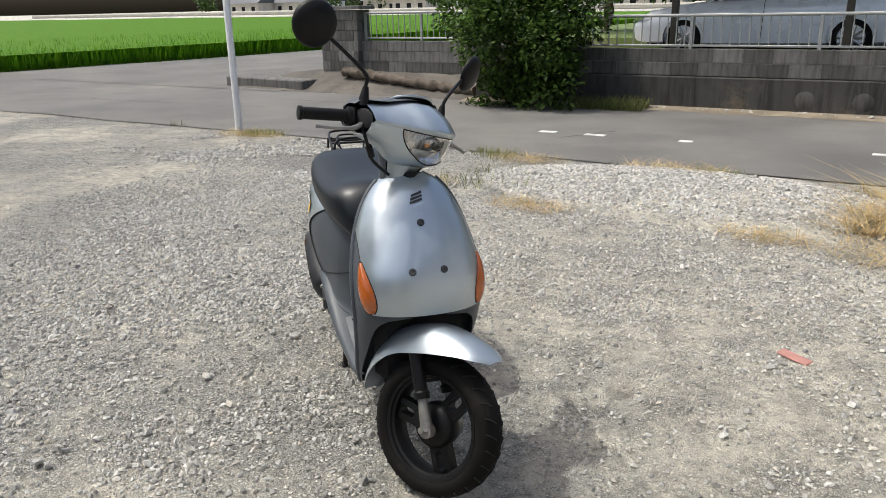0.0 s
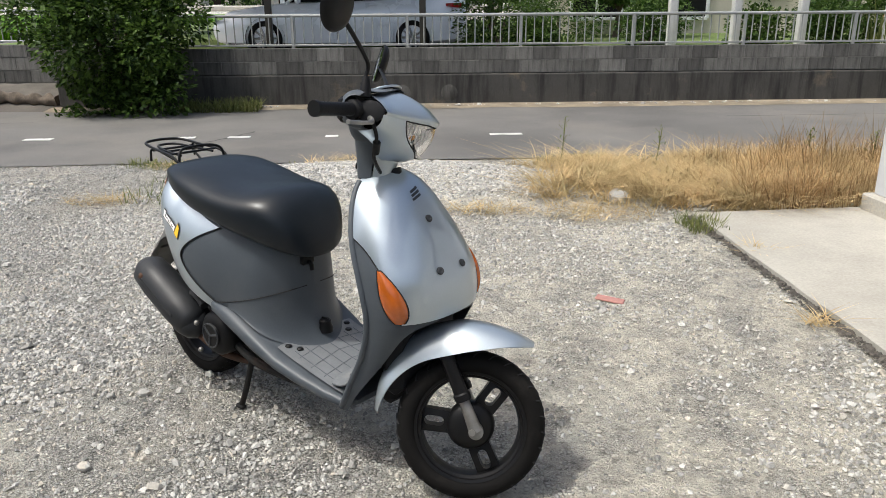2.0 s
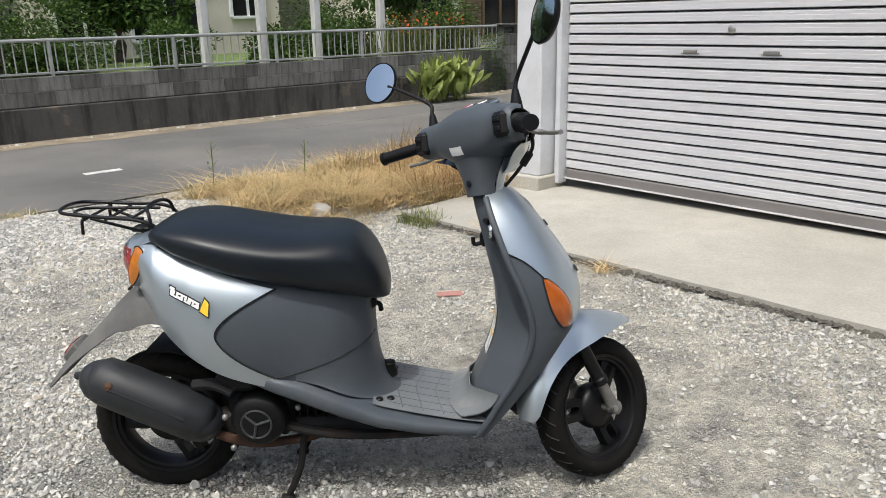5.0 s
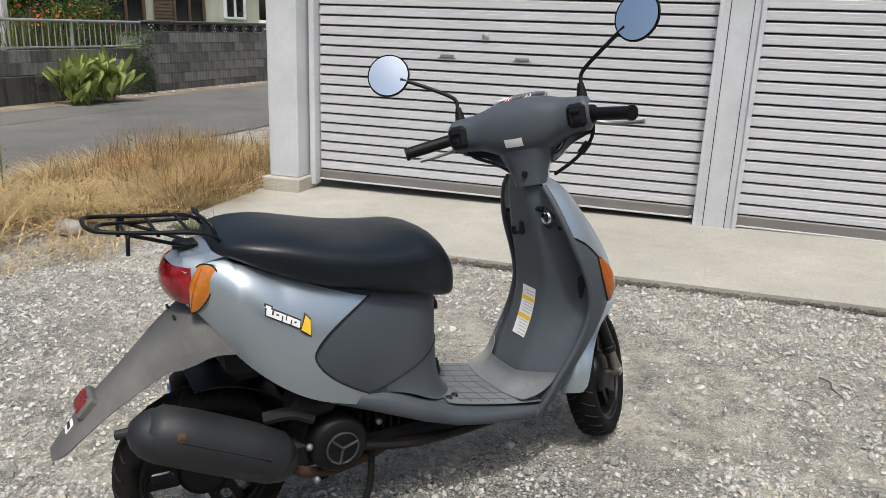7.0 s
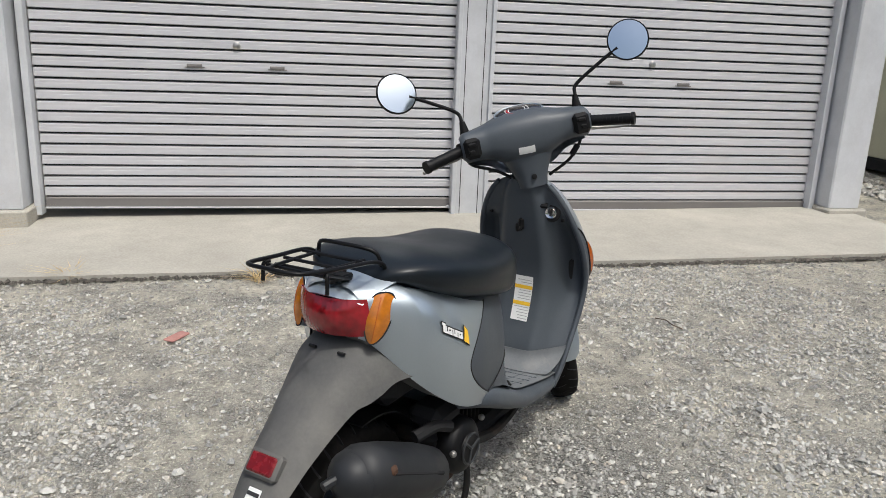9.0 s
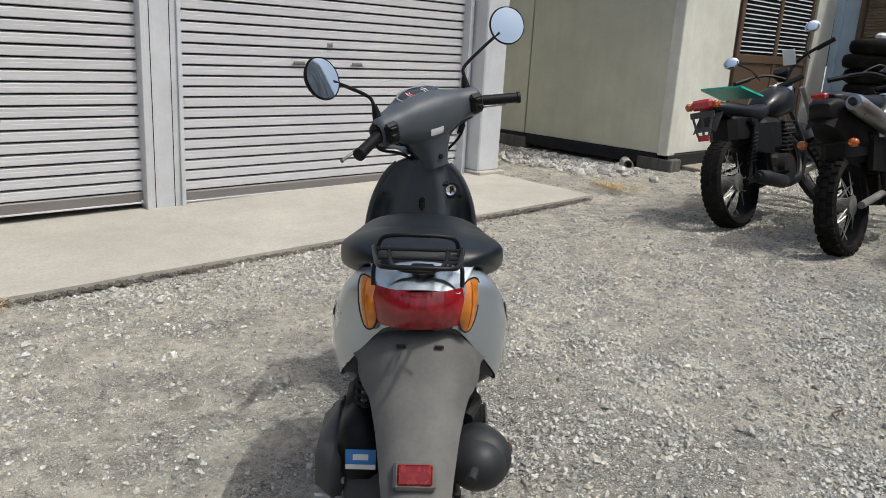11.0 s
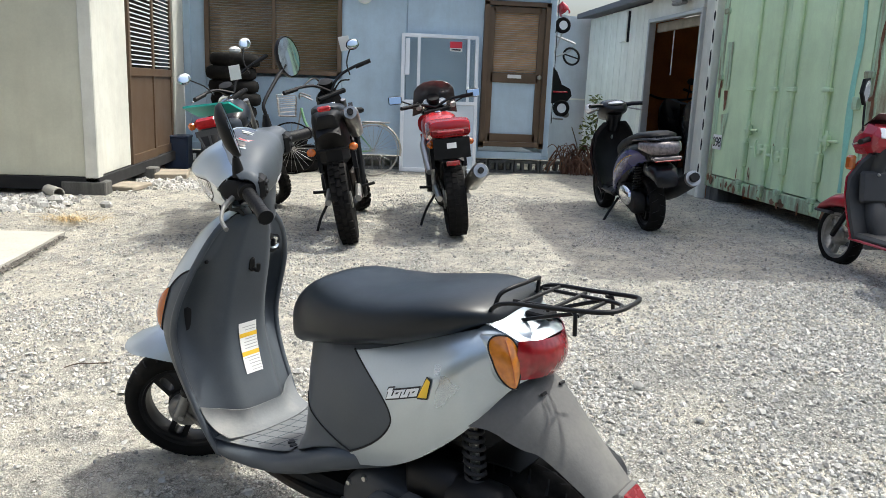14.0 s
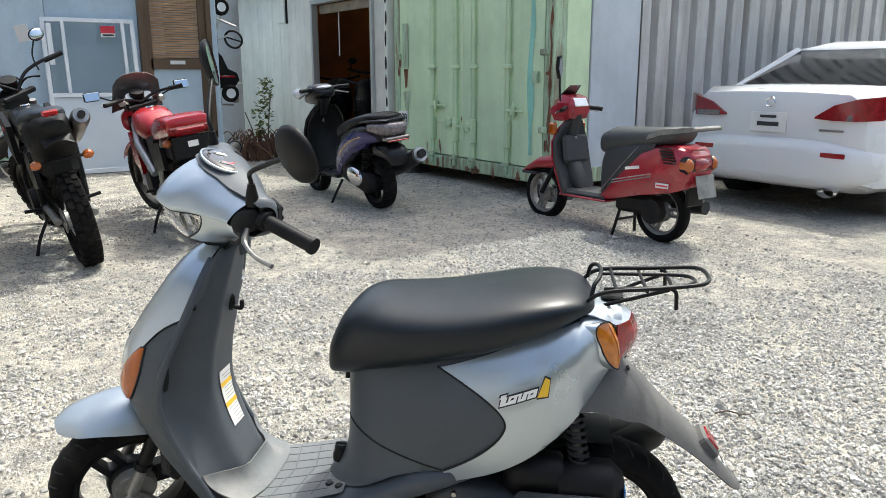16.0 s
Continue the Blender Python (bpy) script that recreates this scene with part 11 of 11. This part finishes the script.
for k in range(9):
    t = thing("tyre", "worn black tyre in a tall stack by the blue hut", "tyre", Matrix.Translation((0.24 + 0.03 * math.sin(k * 2.1), -6.4 + 0.03 * math.cos(k * 1.7), lot(0.1, -6.4) + 0.085 + 0.168 * k)), "stacked tyres")
    part("carcass", Shape().lathe([(0.19, 0.07), (0.26, 0.085), (0.31, 0.06), (0.325, 0), (0.31, -0.06), (0.26, -0.085), (0.19, -0.07), (0.2, 0)], 30, pose(0, 0, 0, 90), True), M_TYRE, t, smooth=50)
for k, (x, z) in enumerate(((-0.25, 0.2), (-0.1, 1.24), (-0.35, 0.36))):
    t = thing("tyre", "worn black tyre lying by the blue hut", "tyre", Matrix.Translation((x - 0.3, -6.45, lot(0, -6.4) + 0.085 if k == 0 else (lot(0, -6.4) + 0.255 if k == 2 else 0.425 + lot(0, -6.4)))), "stacked tyres")
    part("carcass", Shape().lathe([(0.19, 0.07), (0.26, 0.085), (0.31, 0.06), (0.325, 0), (0.31, -0.06), (0.26, -0.085), (0.19, -0.07), (0.2, 0)], 30, pose(0, 0, 0, 90), True), M_TYRE, t, smooth=50)
solo("rag_bundle", Shape().ball((0, 0, 0), (0.08, 0.07, 0.05), 7, 5), M_WHITES, "white rag bundle on top of the tyre stack", "bundle", Matrix.Translation((0.22, -6.4, lot(0, -6.4) + 0.085 + 0.168 * 8.5 + 0.04)), smooth=0)
solo("crate", Shape().box((0, 0, 0.21), (0.3, 0.3, 0.42), 0.02).box((0, 0, 0.42), (0.32, 0.32, 0.03), 0.008), plain("dark_blue_crate", (0.02, 0.035, 0.07), 0.5, vary=0.2), "dark blue plastic crate beside the tyres", "crate", Matrix.Translation((0.96, -6.35, lot(0.96, -6.4))))


def toy_wheel(parent, p, R, turn):
    m = Matrix.Translation(p) @ pose(0, 0, 0, 0, 0, turn)
    tyre = part("wheel", Shape().lathe([(R * 0.55, 0.035), (R * 0.86, 0.035), (R, 0.014), (R, -0.014), (R * 0.86, -0.035), (R * 0.55, -0.035)], 24, m), M_TYRE, parent, "small black wheel")
    part("rim", Shape().lathe([(0, 0.02), (R * 0.2, 0.022), (R * 0.26, 0.01), (R * 0.48, 0.012), (R * 0.58, 0.034), (R * 0.58, -0.034), (0, -0.03)], 20, m), M_SASH, tyre, "white hub")
    for k in range(5):
        a = 2 * math.pi * k / 5
        part("hole", Shape().ball((R * 0.37 * math.cos(a), 0.014, R * 0.37 * math.sin(a)), (R * 0.09, 0.004, R * 0.09), 8, 5, m), M_DARK, tyre)


red_toy = thing("toy_car", "child's red pedal car hung upright on the blue hut's end", "toy car", Matrix.Translation((-4.34, -7.36, 2.1)), "hung toy cars")
part("hood", blob([(-0.1, 0.22, 0.02, 0.04), (-0.06, 0.24, 0.07, 0.07), (0.02, 0.26, 0.11, 0.09), (0.08, 0.26, 0.05, 0.06)]), M_REDP, red_toy, "moulded red nose", smooth=60)
part("nose_band", Shape().box((-0.02, 0.06, 0.2), (0.1, 0.03, 0.1), 0.02), M_SASH, red_toy, "white number panel")
toy_wheel(red_toy, (0.0, 0.06, 0.025), 0.115, 180)
toy_wheel(red_toy, (0.12, -0.25, 0.0), 0.115, 180)
part("frame", Shape().tube([(0.08, 0.0, -0.12), (-0.22, 0.02, -0.23)], 0.016, 8).tube([(0.1, 0.0, -0.42), (-0.02, 0.0, -0.05)], 0.016, 8).tube([(-0.22, 0.02, -0.23), (-0.13, 0.04, -0.34), (0.06, 0.0, -0.42)], 0.014, 8), M_ALU, red_toy, "grey tube frame")
part("steering_wheel", Shape().tube([Matrix.Translation((-0.16, 0.05, -0.41)) @ pose(0, 0, 0, 62, 0, 0) @ pose(0, 0, 0, 0, -38, 0) @ Vector((0.125 * math.cos(a), 0.125 * math.sin(a), 0)) for a in [2 * math.pi * k / 24 for k in range(25)]], 0.016, 8).tube([Matrix.Translation((-0.16, 0.05, -0.41)) @ pose(0, 0, 0, 62, 0, 0) @ pose(0, 0, 0, 0, -38, 0) @ Vector(q) for q in ((-0.12, 0, 0), (0.12, 0, 0))], 0.012, 6), M_BLACKP, red_toy, "black steering wheel")
black_toy = thing("toy_car", "child's black pedal car hung below on the blue hut's end", "toy car", Matrix.Translation((-4.38, -7.36, 1.1)), "hung toy cars")
part("body", Shape().prism([(0.14, 0.42), (0.08, 0.36), (0.0, 0.18), (-0.13, 0.12), (-0.16, 0.02), (-0.1, -0.06), (0.14, -0.1)], -0.05, 0.09, "y"), M_BLACKP, black_toy, "black moulded body", smooth=30)
part("stripe", Shape().box((0.02, 0.095, 0.07), (0.22, 0.012, 0.025), 0.004), M_REDP, black_toy, "red trim strip")
toy_wheel(black_toy, (-0.01, 0.1, -0.165), 0.125, 180)
part("caster", Shape().ball((-0.09, 0.06, -0.26), (0.06, 0.04, 0.045), 12, 8).tube([(0.1, 0.06, -0.32), (-0.06, 0.06, -0.33)], 0.014, 8), M_CASTG, black_toy, "grey caster arm")
solo("hanging_line", Shape().tube([(-4.26, -7.3, 2.6), (-4.27, -7.32, 0.7)], 0.006, 5), M_BLACKM, "thin rope from which toy cars hang", "rope")
# shrub and dead stump between the huts
pot = thing("dead_shrub", "half-dead shrub over a brown tangle of dry stalks", "shrub", Matrix.Translation((-4.75, -7.1, lot(-4.7, -7))))
rr = random.Random(14)
stem = Shape()
for k in range(150):
    cx, a, rise, reach = rr.uniform(-0.34, 0.34), rr.random() * 6.283, 0.16 + 0.3 * rr.random() ** 1.6, rr.uniform(0.12, 0.42)
    cy, ex, ey = rr.uniform(-0.12, 0.12), reach * math.cos(a), 0.6 * reach * math.sin(a)
    stem.tube(spline([(cx, cy, 0.0), (cx + 0.25 * ex, cy + 0.25 * ey, rise * 0.75), (cx + 0.6 * ex, cy + 0.6 * ey, rise), (cx + ex, cy + ey, rise * 0.6), (cx + 1.15 * ex, cy + 1.15 * ey, rise * rr.uniform(-0.02, 0.3))], 3), 0.007 + 0.009 * rr.random(), 4, squash=0.5)
tagged(part("stalk", stem, plain("dead_frond", (0.17, 0.085, 0.05), 0.85, vary=0.45, scale=6, bumpy=0.3), pot, "drooping brown dead fronds"), kind="stuff")
part("twigs", Shape().tube(spline([(-0.1, 0, 0.1), (-0.12, 0.02, 0.5), (-0.18, 0, 0.95)], 4), 0.009, 5).tube(spline([(0.1, 0, 0.1), (0.12, 0.02, 0.4), (0.22, 0, 0.7)], 4), 0.008, 5), M_BARK, pot)
part("leaves", leaf_cloud([((-0.15 + 0.3 * rr.random() * (1 - k / 260), 0.1 * rr.gauss(0, 1), 0.35 + 0.6 * k / 160), (rr.gauss(0, 1), rr.gauss(0, 1), 0.5)) for k in range(220)], 0.045, 3), M_WEED, pot, smooth=0, fix=False)
# shapes inside the shed
for k, (x, y, h) in enumerate(((-6.15, -6.35, 1.05), (-6.55, -6.95, 1.2), (-6.3, -7.6, 1.1))):
    st2 = thing("stored_motorcycle", "dark motorcycle standing inside the shed", "motorcycle", Matrix.Translation((x, y, 0.03)) @ pose(0, 0, 0, 0, 0, 60), "stored motorcycles")
    part("body", blob([(-0.65, 0.66, 0.1, 0.12), (-0.3, 0.66, 0.22, 0.2), (0.1, 0.72, 0.28, 0.22), (0.4, 0.85, 0.26, 0.2), (0.55, 0.95, 0.16, 0.14)]), M_TANKB, st2, smooth=60)
    part("handlebar", Shape().tube(spline([(0.35, 0.35, h + 0.05), (0.45, 0.15, h), (0.45, -0.15, h), (0.35, -0.35, h + 0.05)], 4), 0.018, 6).tube([(0.36, 0.2, h), (0.34, 0.22, h + 0.25)], 0.01, 5), M_BLACKM, st2)
    part("mirror", Shape().ball((0.34, 0.24, h + 0.27), (0.02, 0.07, 0.05), 10, 6), M_BLACKP, st2)
    for xx in (-0.6, 0.7):
        part("wheel", Shape().lathe([(0.2, 0.04), (0.3, 0.04), (0.31, 0), (0.3, -0.04), (0.2, -0.04)], 24, pose(xx, 0, 0.31)), M_TYRE, st2)
# pipe and rubble by the cream hut
solo("pipe_offcut", Shape().lathe([(0.042, -0.13), (0.052, -0.13), (0.052, 0.13), (0.042, 0.13)], 20, None, True), M_CONC, "short grey pipe offcut in rubble", "pipe", Matrix.Translation((1.3, -3.05, lot(1.3, -3) + 0.052)) @ pose(0, 0, 0, 0, 0, 40))
rr = random.Random(19)
spots = [(1.0 + 2.2 * rr.random(), -2.3 - 0.8 * rr.random(), 0.06) for _ in range(900)] + [(-0.2 + 1.2 * rr.random(), -4.9 + 1.2 * rr.random(), 0.02) for _ in range(500)]
me = stone_cloud([(x, y, lot(x, y) + 0.005) for x, y, _ in spots], [0.012 + 0.03 * rr.random() ** 2 for _ in spots], 0.7, 8)
tagged(part("rubble", me, M_CRUSHED, smooth=0), "pale rubble along the cream hut", "rubble", kind="stuff")
